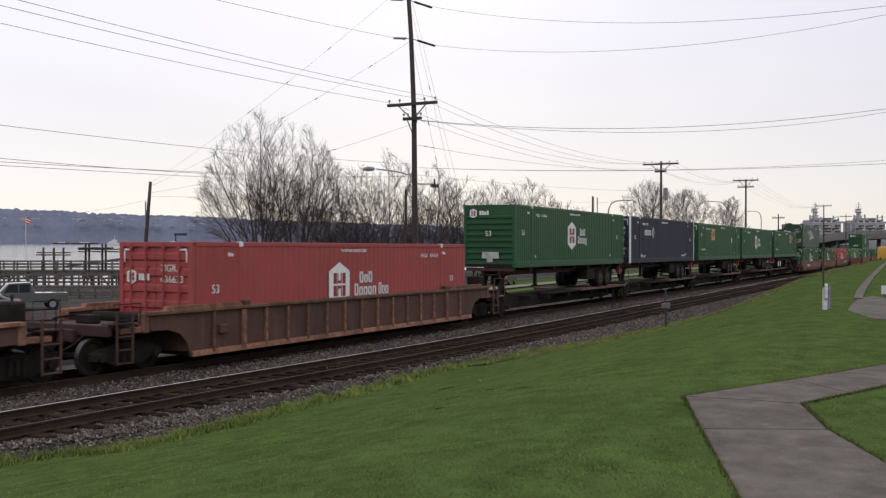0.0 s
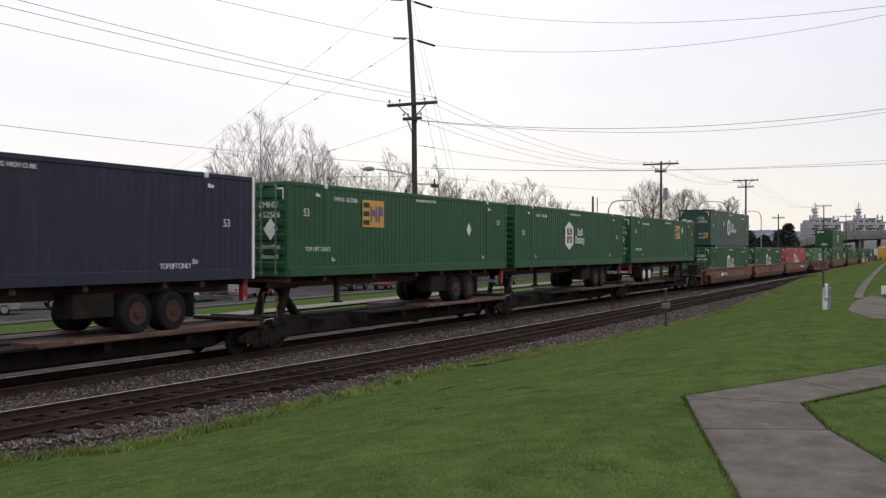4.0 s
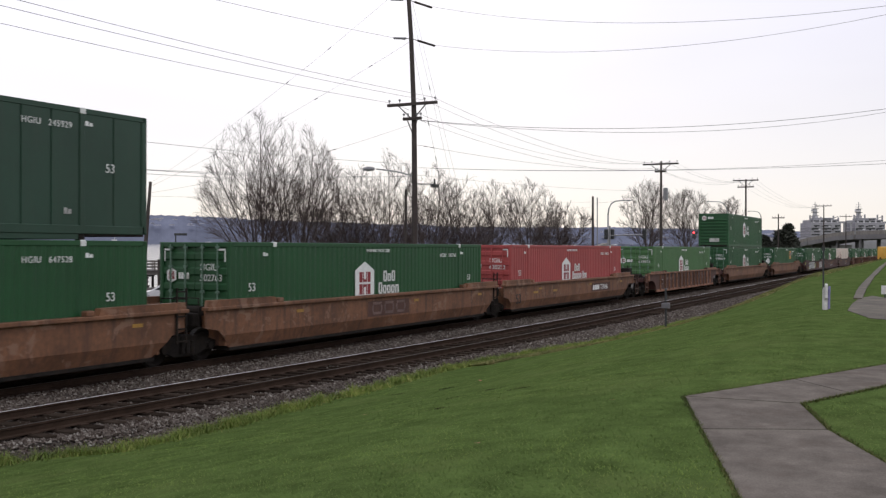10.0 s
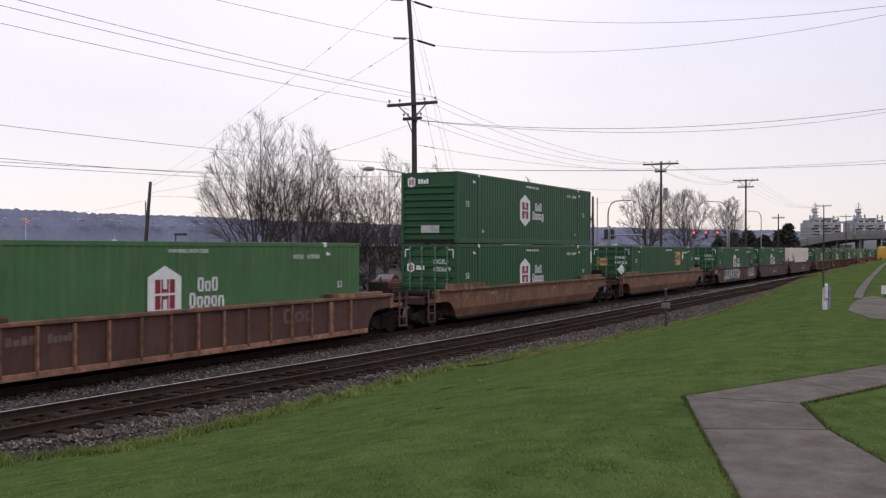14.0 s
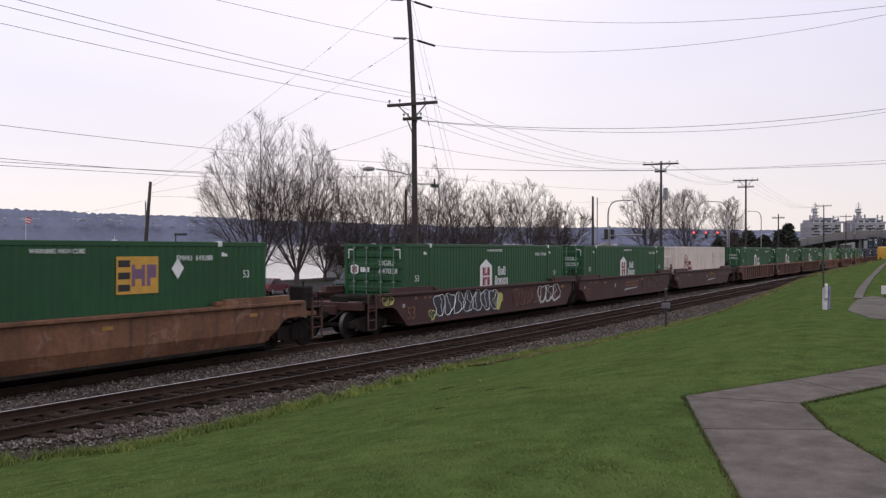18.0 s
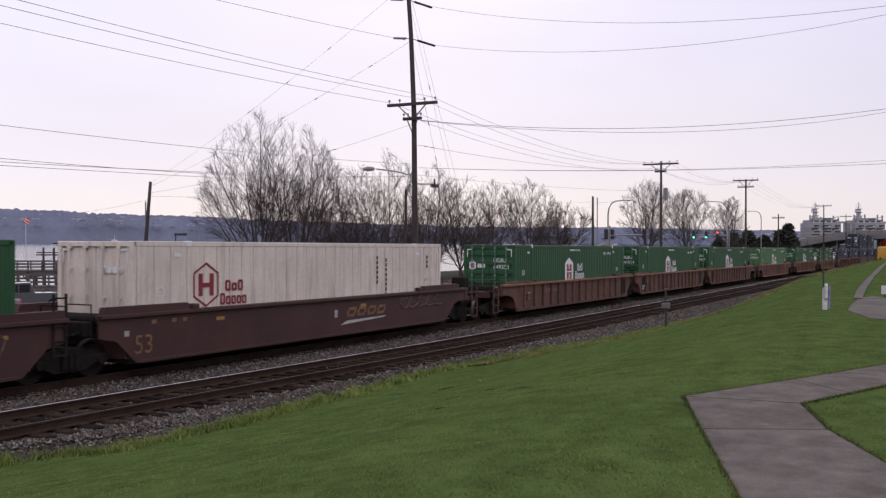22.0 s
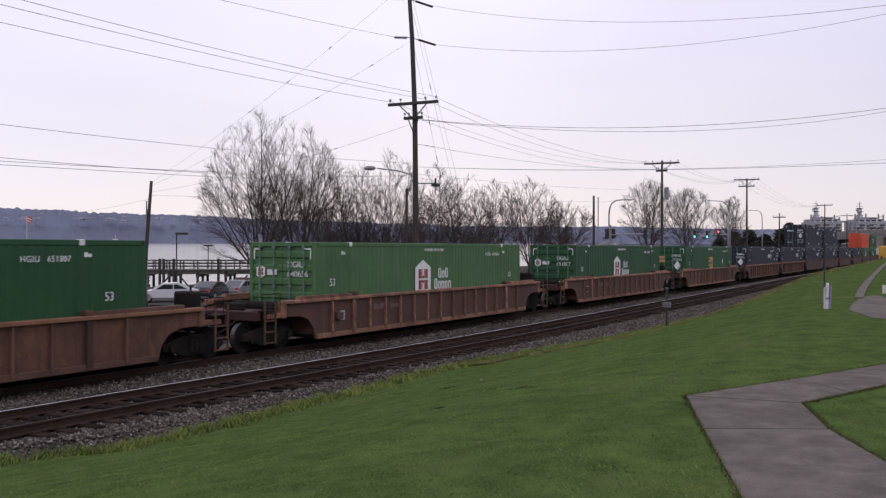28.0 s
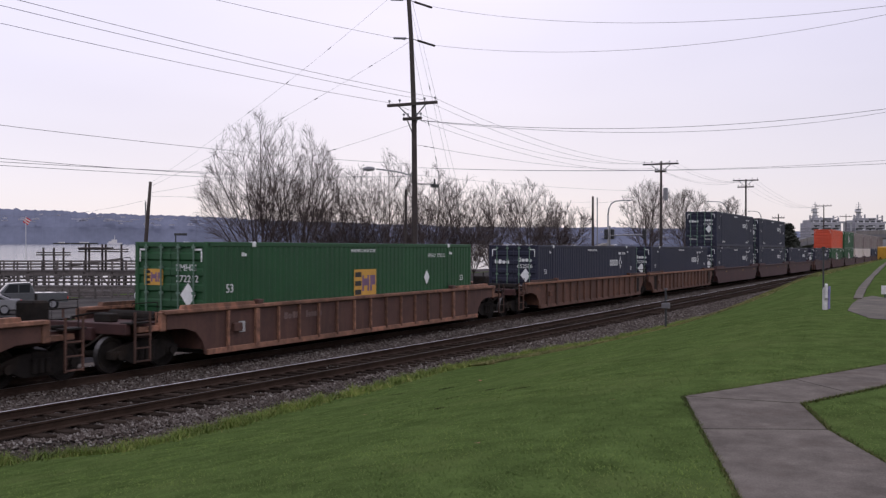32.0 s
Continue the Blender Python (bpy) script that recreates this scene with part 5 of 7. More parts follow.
def far_houses():
    """Pale houses scattered along the far ridge."""
    rnd = random.Random(9)
    g = Geo()
    for _ in range(210):
        a = radians(rnd.uniform(30, 56) if _ < 90 else rnd.uniform(8, 30))
        k = 4300 * rnd.uniform(1.018, 1.03)
        az = math.degrees(a)
        z = SEA + 128 * float(np.interp(az, [8, 20, 28, 45, 52], [0.43, 0.56, 0.62, 1.0, 1.12])) * rnd.uniform(0.3 if _ >= 90 else 0.62, 0.88)
        x, y = k * math.cos(a) * 0.985, k * math.sin(a) * 0.985
        w, h = rnd.uniform(4, 12), rnd.uniform(3, 6)
        g.box(x - w, x + w, y - w, y + w, z, z + h)
    tagged(part("far_houses", g, mat("pale_far_houses", (0.34, 0.34, 0.38), 0.9, var=0.3, scale=0.01, fine=0.1, bump=0)), "pale houses scattered over the wooded hills", "houses", kind="stuff")


far_houses()


# ---- street and waterfront land behind the train ----
SX = [-60 + i * 4 for i in range(100)]
strip("road", "dark grey asphalt street behind the railway", "road", ASPHALT, SX, lambda x: (26.0, 35.5), lambda x, y: land_z(x, y) + 0.02 + 0.03 * smooth(35.5, 31, y) * smooth(26, 31, y), 6)
strip("pavement", "pale concrete pavement beside the street", "pavement", WALKWAY, SX, lambda x: (38.2, 40.4), lambda x, y: land_z(x, y) + 0.14, 2)
strip("parking_lot", "worn grey parking lot by the water", "parking", LOT, SX, lambda x: (46.0, 63.0), lambda x, y: land_z(x, y) + 0.03, 4)
for y in (35.5, 45.8):
    strip("kerb", "pale concrete kerb", "kerb", WALKWAY, SX, lambda x: (y, y + 0.2), lambda x, q: land_z(x, q) + 0.15, 2)
strip("sea_wall", "dark stone sea wall along the shore", "wall", TIMBER, SX, lambda x: (64.5, 66.0), lambda x, y: land_z(x, y) + 0.35 * smooth(64.5, 65.0, y), 4)


# ---- poles and cables ----
def utility_pole(x, y, top, arms, r=0.15, foot=None, label="dark timber utility pole with crossarms and insulators", lean=(0, 0), curve=1):
    z0 = (land_z(x, y) if foot is None else foot) - 0.5
    ob = thing("utility_pole", label, "utility pole", "utility poles along the street", at=(x, y, z0))
    H = top - z0
    bend = [0.0, 0.12, 0.28, 0.5, 0.75, 1.0] if curve == 1 else [0.0, 0.0, 0.0, 0.08, 0.42, 1.0]
    part("pole", Geo().sweep([(lean[0] * b, lean[1] * b, H * k / 5) for k, b in enumerate(bend)], [r * (1 - 0.08 * k) for k in range(6)], 12), TIMBER, ob, smooth=True)
    for z, half, brace in arms:
        h = z - z0
        f = 5 * h / H
        i = min(4, int(f))
        b = bend[i] + (bend[i + 1] - bend[i]) * (f - i)
        lx, ly = lean[0] * b, lean[1] * b
        arm = part("crossarm", Geo().box(lx - 0.22, lx - 0.10, ly - half, ly + half, h - 0.07, h + 0.07, 0.01), TIMBER, ob)
        if brace:
            for s in (-1, 1):
                part("brace", Geo().tube((lx - 0.16, ly + s * half * 0.55, h - 0.05), (lx - 0.1, ly, h - 0.75), 0.028, n=6), TIMBER, arm)
        for s in (-0.92, -0.5, 0.5, 0.92):
            part("insulator", Geo().lathe([(0.015, 0), (0.015, 0.1), (0.055, 0.11), (0.06, 0.16), (0.03, 0.2)], (lx - 0.16, ly + s * half, h + 0.07), "z", 8), GALV, arm)
    return ob


main = utility_pole(40.89, 23.0, 16.4, [(9.64, 1.35, True), (8.95, 0.5, True)], 0.155, lean=(-0.42, 0.22), curve=2, label="tall dark timber utility pole with crossarms and strain insulators")
Z0 = land_z(40.89, 23.0) - 0.5
for z in (12.74, 14.55):
    for s in (-1, 1):
        d = Vector((-0.25, 0.55, 0.02)) if s < 0 else Vector((0.7, -0.55, -0.18))
        a = Vector((-0.2 if z < 13 else -0.33, 0.08 if z < 13 else 0.17, z - Z0))
        part("strain_insulator", Geo().sweep([a, a + d * 0.35, a + d * 0.4, a + d * 1.35, a + d * 1.4], [0.02, 0.02, 0.055, 0.055, 0.02], 8), GALV if s < 0 else TIMBER, main)
lampz = 6.57 - Z0
part("lamp_arm", Geo().sweep([(0, 0, lampz - 0.35), (-0.5, 0.7, lampz - 0.12), (-0.95, 1.55, lampz)], 0.035), GALV, main)
part("lamp_head", Geo().lathe([(0.02, -0.34), (0.09, -0.26), (0.12, 0.0), (0.08, 0.25), (0.02, 0.3)], (-1.15, 1.85, lampz), "y", 10), GALV, main, "grey cobra-head street light")
part("floodlight", Geo().box(0.45, 0.8, -0.9, -0.6, lampz - 0.85, lampz - 0.7, 0.02).tube((0, 0, lampz - 0.7), (0.6, -0.75, lampz - 0.7), 0.025).tube((0.6, -0.75, lampz - 0.7), (0.6, -0.75, lampz - 0.45), 0.04), DARKMETAL, main)
part("stub_post", Geo().tube((-0.1, 0.45, 0.2), (-0.1, 0.42, 5.63 - Z0), 0.07, 0.06), TIMBER, main)
second = utility_pole(84.36, 23.0, 10.1, [(9.85, 1.55, True), (9.2, 0.5, False)], 0.15)
part("transformer_box", Geo().box(0.1, 0.5, -0.5, -0.15, 8.2, 9.3, 0.05), GALV, second)
third = utility_pole(122.3, 23.0, 10.7, [(10.55, 1.5, True), (9.75, 0.95, False)], 0.15)
utility_pole(152.6, 24.0, 7.3, [(6.7, 0.9, False)], 0.14)
utility_pole(198.5, 23.0, 10.2, [(9.95, 1.4, False)], 0.15)
utility_pole(247.29, 23.80, 9.6, [(9.1, 1.4, False)], 0.15)
utility_pole(45.98, 45.49, 6.9, [], 0.16, lean=(0.38, -0.38), label="plain leaning dark timber pole beside the parking lot")
utility_pole(84.12, 29.09, 7.18, [], 0.15, label="plain dark timber pole without crossarms")
tagged(part("warning_board", Geo().box(-0.02, 0.02, -0.13, 0.13, 0.75, 1.3, 0.01).tube((0, 0, -0.1), (0, 0, 1.3), 0.03, n=6), RIM, None, at=(38.11, 34.96, -1.25)), "small white board on a thin post by the street", "sign")
tagged(part("bollard", Geo().tube((0, 0, -0.1), (0, 0, 1.1), 0.12, 0.11, 8), TIMBER, None, at=(40.23, 39.54, -1.35)), "short dark timber bollard by the street", "bollard")
g = Geo().tube((46.20, 45.37, -1.5), (46.20, 45.37, 5.66), 0.045)
tagged(part("conduit_post", g, GALV), "thin grey steel post beside a timber pole", "post")
g = Geo().tube((84.30, 28.74, -1.5), (84.30, 28.74, 7.08), 0.05)
tagged(part("conduit_post", g, GALV), "thin grey steel post beside a timber pole", "post")


def cable(a, b, sag, r=0.008, name="overhead_cable", marks=()):
    a, b = Vector(a), Vector(b)

    def at(f):
        return a.lerp(b, f) - Vector((0, 0, 4 * sag * f * (1 - f)))
    ob = tagged(part(name, Geo().sweep([at(i / 24) for i in range(25)], r, 4), WIRE), "thin dark overhead cable strung between poles", "cable", "overhead cables")
    d = (b - a).normalized()
    for f in marks:
        part("clamp", Geo().sweep([at(f) - d * 0.16, at(f) - d * 0.1, at(f) + d * 0.1, at(f) + d * 0.16], [r, 0.02, 0.02, r], 5), DARKMETAL, ob)
    return ob


def beyond(a, b, k):
    """b carried on along the line from a, k times as far."""
    a, b = Vector(a), Vector(b)
    return a + (b - a) * k


# towards the pole before, out of view
for y, z1, z2, g in ((-1.25, 9.86, 9.5, 0.45), (-0.6, 9.8, 9.32, 0.4), (1.25, 9.78, 9.45, 0.45)):
    cable((40.8, 23 + y, z1), (-3.0, 23 + y, z2 + 0.35), g)
cable((40.5, 23.3, 12.66), (-3.0, 23.2, 10.6), 0.45)
cable((40.4, 23.4, 14.5), (-3.0, 23.2, 13.6), 0.5)
for z1, z2, sag in ((6.81, 6.75, 0.5), (6.25, 6.3, 0.9), (6.2, 5.2, 0.4), (5.7, 4.9, 0.1)):
    cable((40.8, 23.1, z1), (-3.0, 23.1, z2), sag, 0.007)
# on along the street
for y, z1, z2, sag in ((-1.25, 9.8, 10.0, 1.0), (-0.6, 9.8, 10.0, 1.15), (1.25, 9.8, 10.0, 1.0), (0.3, 9.1, 9.4, 0.9)):
    cable((40.8, 23 + y, z1), (84.3, 23 + y, z2), sag)
    cable((84.3, 23 + y, z2), (122.3, 23 + y, 10.6), 0.9)
    cable((122.3, 23 + y, 10.6), (198.5, 23 + y, 10.1), 1.6, 0.008)
cable((40.9, 23, 7.75), (84.3, 23, 9.53), 0.5, 0.008, marks=(0.025, 0.04))
cable((40.9, 23, 6.3), (84.3, 23, 7.53), 0.2, 0.006)
cable((40.9, 23, 5.9), (84.0, 29.0, 6.7), 0.35, 0.006)
# across the tracks to the landward side
for a, b, sag, r in (((41.35, 22.3, 14.3), (33.93, 2.11, 10.52), 0.65, 0.007), ((41.4, 22.4, 12.5), (37.93, 2.36, 11.09), 0.75, 0.007), ((41.01, 22.72, 8.89), (45.91, 2.85, 8.77), 0.6, 0.010),
                     ((41.01, 22.72, 8.87), (63.88, 3.96, 10.79), 0.85, 0.010), ((40.94, 22.84, 6.64), (53.9, 3.34, 7.19), 0.3, 0.007), ((40.94, 22.84, 6.64), (37.93, 2.35, 5.86), 0.2, 0.007)):
    e = beyond(a, b, 1.25)
    rise = 4 * sag * 1.25 * 0.25          # keeps the same hang over the first stretch
    cable(a, (e.x, e.y, e.z + rise), sag * 1.5625, r)
# guys and service drops
for a, b, sag, marks in (((40.5, 23.1, 15.4), (46.36, 45.1, 6.82), 0.35, (0.25, 0.4, 0.55)), ((40.7, 23.1, 12.62), (46.34, 45.12, 6.6), 0.3, (0.12, 0.3, 0.42)), ((40.8, 23.1, 8.7), (46.33, 45.13, 6.2), 0.35, (0.24, 0.31)), ((40.8, 23.1, 5.5), (46.32, 45.14, 6.0), 0.15, ()),
                         ((40.6, 23.0, 14.6), (46.74, 22.84, 3.07), 0.0, ()), ((40.65, 23.0, 13.9), (46.6, 23.1, 3.07), 0.0, (0.3,)), ((40.75, 23.0, 12.3), (46.0, 23.76, 3.96), 0.0, (0.4, 0.6)),
                         ((46.32, 45.14, 5.8), (59.47, 80.38, 6.04), 0.8, ()), ((84.21, 28.97, 6.58), (85.12, 22.96, 7.98), 0.3, ()), ((84.21, 28.97, 6.33), (72.89, 33.31, 5.71), 0.3, ())):
    cable(a, b, sag, 0.006, marks=marks)


# ---- street lamps and signals ----
def street_lamp(x, y, top, reach, label, base=None):
    z0 = land_z(x, y) if base is None else base
    ob = thing("street_lamp", label, "street lamp", "street lamps", at=(x, y, z0))
    H = top - z0
    part("pole", Geo().sweep([(0, 0, 0), (0, 0, H - 1.6)], [0.13, 0.09], 10), GALV, ob, smooth=True)
    rx, ry = reach
    part("arm", Geo().sweep([(0, 0, H - 1.6), (rx * 0.04, ry * 0.04, H - 0.9), (rx * 0.15, ry * 0.15, H - 0.35), (rx * 0.35, ry * 0.35, H - 0.08), (rx * 0.75, ry * 0.75, H), (rx, ry, H)], [0.09, 0.085, 0.075, 0.065, 0.055, 0.05], 8), GALV, ob, smooth=True)
    part("lamp_head", Geo().box(rx * 1.0 - 0.3, rx * 1.0 + 0.3, ry - 0.18, ry + 0.18, H - 0.1, H + 0.06, 0.04), GALV, ob)
    return ob


street_lamp(105.94, 34.86, 7.76, (1.1, -2.1), "grey steel street lamp with a curved arm")
street_lamp(152.89, 31.49, 9.29, (-1.4, 2.6), "grey steel street lamp with a curved arm")
street_lamp(212.22, 36.80, 9.56, (-1.2, 2.3), "distant grey steel street lamp")
street_lamp(319.20, 37.43, 9.46, (-1.0, 2.0), "distant grey steel street lamp")
lot = thing("parking_lamp", "dark parking lot lamp with a flat box head", "lamp post", at=(66.82, 62.02, -1.4))
part("pole", Geo().tube((0, 0, 0), (0, 0, 3.81 + 1.4), 0.07, 0.055), DARKMETAL, lot)
part("lamp_head", Geo().box(-0.1, 0.65, -0.75, 0.1, 3.7 + 1.4, 3.91 + 1.4, 0.02), DARKMETAL, lot)
pl = thing("pier_lamp", "slim twin-headed lamp post on the pier", "lamp post", at=(92.91, 81.17, -0.3))
part("pole", Geo().tube((0, 0, 0), (0, 0, 2.62 + 0.3), 0.05), DARKMETAL, pl)
part("lamp_head", Geo().box(-0.3, 0.3, -0.5, 0.5, 2.55 + 0.25, 2.69 + 0.32, 0.02), DARKMETAL, pl)

SIGNALS = []


def signal_head(parent, x, y, z, lit, vane=False):
    """Three lamps in a dark housing that faces the camera's side; one is lit, or with vane two, one hidden by an added
    shutter.
    """
    head = part("signal_head", Geo().box(-0.16, 0.16, -0.2, 0.2, -0.55, 0.55, 0.04), DARKMETAL, parent, at=(x, y, z))
    for k, (zz, m) in enumerate(((0.36, "red"), (0.0, "amber"), (-0.36, "green"))):
        g = Geo().lathe([(0.02, -0.22), (0.11, -0.2), (0.13, -0.15)], (0, 0, 0), "x", 14)
        on = m in lit
        # with a vane the green lens glows as well as the red
        if m == "green" and lit and vane:
            on = True
        mm = {"red": REDGLOW, "green": GREENGLOW, "amber": DARKMETAL}[m] if on else DARKMETAL
        part("lens", g, mm, head, f"lit {m} lens" if on else "", (0, 0, zz))
    for zz in (0.36, 0.0, -0.36):
        part("visor", Geo().sweep([(-0.16, 0.17, zz + 0.02), (-0.16, 0.1, zz + 0.16), (-0.16, 0, zz + 0.19), (-0.16, -0.1, zz + 0.16), (-0.16, -0.17, zz + 0.02)], 0.02, 4), DARKMETAL, head)
    # added plate, no part of a real signal: it blocks one lens's glow
    if vane:
        v = part("shutter", Geo().box(-0.012, 0.012, -0.19, 0.19, -0.18, 0.18, 0.004), DARKMETAL, head, "added dark shutter that hides one of two glowing lenses", (-0.25, 0, -0.36))
        SIGNALS.append(v)
    return head


gantry = thing("traffic_signal", "traffic signal mast arm with three lit heads", "traffic light", at=(153.01, 31.26, -1.0))
part("mast", Geo().tube((0, 0, 0), (0, 0, 5.16 + 1.0), 0.12, 0.1, 10), GALV, gantry)
ax, ay = 150.29, 36.43
bx, by = 153.01, 31.26
az = 4.13 + 1.0
part("mast_arm", Geo().tube((0, 0, az), (ax - bx, ay - by, az + 0.1), 0.1, 0.06), GALV, gantry)
for (x, y), lit, vane in (((150.53, 35.98), ("red",), True), ((151.41, 34.30), ("red",), True), ((152.21, 32.78), ("red",), False)):
    signal_head(gantry, x - bx, y - by, az + 4.56 - 4.13 - 0.36, lit, vane)
side = thing("traffic_signal", "traffic signal mast with dark heads seen from the side", "traffic light", at=(104.10, 34.06, -1.3))
part("mast", Geo().tube((0, 0, 0), (0, 0, 4.89 + 1.3), 0.1), GALV, side)
part("mast_arm", Geo().tube((0, 0, 3.84 + 1.3), (2.2, -3.6, 3.84 + 1.4), 0.07), GALV, side)
for dx, dy in ((-0.3, 0.3), (0.3, -0.2), (2.0, -3.3)):
    signal_head(side, dx, dy, 3.97 + 1.3, ())


# ---- bare trees ----
def bare_tree(x, y, height, spread, seed, stems=8, fan=0.6, label="bare winter broadleaf tree with many fine upright twigs"):
    """Stems that rise and fan out from a short trunk, long straight ascending branches, and fans of fine twigs that fill a domed outline."""
    rnd = random.Random(seed)
    z0 = land_z(x, y)
    ob = thing("bare_tree", label, "tree", "bare trees along the shore", at=(x, y, z0))
    wood, twigs = Geo(), Geo()
    mid, top = height * 0.36, height * 0.64
    thick = min(1.45, max(1.0, math.hypot(x, y) / 105))
    k = height / 16.0

    def out(q):
        h = (q.z - mid) / (top if q.z > mid else height * 0.5)
        return (q.x / spread) ** 2 + (q.y / spread) ** 2 + h * h > 1.0 + 0.22 * noise.noise(q * 0.55 + Vector((seed, 0, 0)))

    def shoot(p, d, step, most, wobble, bend):
        path = [p.copy()]
        for _ in range(most):
            d = (d + Vector((rnd.gauss(0, wobble), rnd.gauss(0, wobble), rnd.gauss(0, wobble * 0.5) + bend))).normalized()
            q = path[-1] + d * step
            if out(q) and len(path) > 1:
                break
            path.append(q)
        return path

    def taper(path, a, b):
        n = max(1, len(path) - 1)
        return [a + (b - a) * i / n for i in range(len(path))]

    def spot(path, t):
        f = t * (len(path) - 1)
        i = min(len(path) - 2, int(f))
        return path[i].lerp(path[i + 1], f - i), (path[i + 1] - path[i]).normalized()

    def turned(d, tilt, a):
        c = Vector((math.cos(a), math.sin(a), 0.12))
        c = (c - d * c.dot(d)).normalized()
        return (d * math.cos(tilt) + c * math.sin(tilt)).normalized()

    trunk = height * 0.08
    wood.sweep([(0, 0, -0.2), (0.03, 0.02, trunk * 0.5), (0.05, 0, trunk)], [0.34 * k, 0.27 * k, 0.22 * k], 10)
    for n in range(stems):
        a = 2.4 * n + rnd.uniform(-0.3, 0.3)
        lean = fan * 1.5 * math.sqrt((n + 0.3) / stems)
        stem = shoot(Vector((0.05, 0, trunk * 0.85)), Vector((math.cos(a) * lean, math.sin(a) * lean, 1.0)).normalized(), height * 0.07, 14, 0.035, 0.03)
        if len(stem) < 3:
            continue
        wood.sweep(stem, taper(stem, 0.11 * k, 0.014 * thick), 6)
        for m in range(15):
            t = 0.1 + 0.86 * (m + rnd.random()) / 15
            p, d = spot(stem, t)
            limb = shoot(p, turned(d, rnd.uniform(0.5, 0.85) * (1.15 - 0.45 * t), 2.4 * m + a), height * 0.045, rnd.randint(5, 9), 0.03, 0.03)
            if len(limb) < 2:
                continue
            wood.sweep(limb, taper(limb, (0.034 - 0.017 * t) * k * thick, 0.0085 * thick), 4)
            for c in range(4 + len(limb)):
                p, d = spot(limb, 0.12 + 0.85 * rnd.random())
                twig = shoot(p, turned(d, rnd.uniform(0.35, 0.65), 2.4 * c + m), height * 0.032, rnd.randint(2, 4), 0.025, 0.025)
                if len(twig) < 2:
                    continue
                twigs.sweep(twig, taper(twig, 0.0115 * thick, 0.0075 * thick), 3)
                for e in range(4):
                    p, d = spot(twig, rnd.uniform(0.15, 1.0))
                    q = p + turned(d, rnd.uniform(0.3, 0.55), 2.4 * e + c) * height * rnd.uniform(0.022, 0.048)
                    twigs.sweep([p, q], [0.0078 * thick, 0.0055 * thick], 3)
    part("trunk", wood, BARK, ob)
    part("crown", twigs, TWIG, ob, "mass of fine bare twigs")
    return ob


bare_tree(77.45, 61.14, 17.5, 6.0, 5, 10, 0.6, "large bare winter maple with a rounded crown of fine twigs")
bare_tree(80.9, 59.1, 16.9, 5.1, 4, 10, 0.5, "large bare winter maple beside another one")
for x, y, hh, sp, sd in ((92.81, 59.85, 11.1, 4.4, 5), (94.42, 56.78, 12.68, 4.4, 7), (92.92, 63.95, 10.22, 4.0, 8), (105.63, 56.95, 11.97, 4.6, 9), (109.01, 54.81, 11.28, 4.8, 10), (118.00, 54.91, 10.25, 4.6, 11),
                         (129.57, 54.38, 11.04, 5.6, 13), (141.42, 53.32, 8.86, 5.0, 15), (176.71, 50.66, 14.13, 5.8, 17), (200.02, 49.29, 13.52, 6.4, 19), (234.73, 47.70, 12.45, 5.8, 21)):
    bare_tree(x, y, hh + 2.1, sp, sd, 7, 0.5 if sd < 16 else 0.34)
for x, y, hh, sp, sd in ((94.44, 63.20, 6.2, 2.8, 31), (96.07, 60.11, 7.4, 3.0, 33), (98.83, 57.00, 7.0, 3.4, 35), (101.40, 56.41, 8.6, 3.4, 37), (113.36, 55.14, 7.2, 3.6, 39), (136.48, 54.12, 8.0, 4.4, 41)):
    bare_tree(x, y, hh, sp, sd, 6, 0.7, "low bare shrub with many thin stems by the shore")


def dark_tree(x, y, height, spread, seed, base=-2.0):
    """A dense evergreen: a trunk and a crown of many small leaf clumps with gaps."""
    rnd = random.Random(seed)
    ob = thing("evergreen_tree", "dense dark evergreen tree in the distance", "tree", "evergreens", at=(x, y, base))
    part("trunk", Geo().sweep([(0, 0, 0), (0, 0, height * 0.7)], [0.3, 0.1], 7), BARK, ob)
    g = Geo()
    for _ in range(2600):
        t = rnd.random() ** 0.8
        w = spread * (1 - t) ** 0.6 * (0.75 + 0.3 * noise.noise((t * 5, seed, 0)))
        a, r = rnd.uniform(0, 6.283), math.sqrt(rnd.random())
        c = Vector((math.cos(a) * w * r, math.sin(a) * w * r, height * (0.15 + 0.85 * t)))
        s = rnd.uniform(0.25, 0.6)
        e = [c + Vector((rnd.gauss(0, s), rnd.gauss(0, s), rnd.gauss(0, s * 0.6))) for _ in range(3)]
        g.add(e, [(0, 1, 2)])
    part("crown", g, LEAFDARK, ob)
    return ob


LEAFDARK = mat("dark_evergreen_leaves", (0.036, 0.040, 0.030), 0.9, var=0.4, scale=1, fine=5, bump=0.0)
for x, y, hh, sp, sd in ((274.58, 40.66, 9.8, 3.8, 1), (273.53, 42.65, 8.2, 3.4, 2), (274.69, 46.90, 6.6, 5.0, 3), (288.94, 41.28, 6.5, 2.5, 4), (277.93, 51.48, 8.0, 4.6, 5), (267.95, 53.28, 7.2, 4.4, 6), (266.00, 57.00, 5.6, 4.2, 7)):
    dark_tree(x, y, hh, sp, sd)


# ---- pier ----
VIEW = Matrix.Rotation(TH - math.pi / 2, 4, "Z")      # x runs across the pier's length, y away from the shore


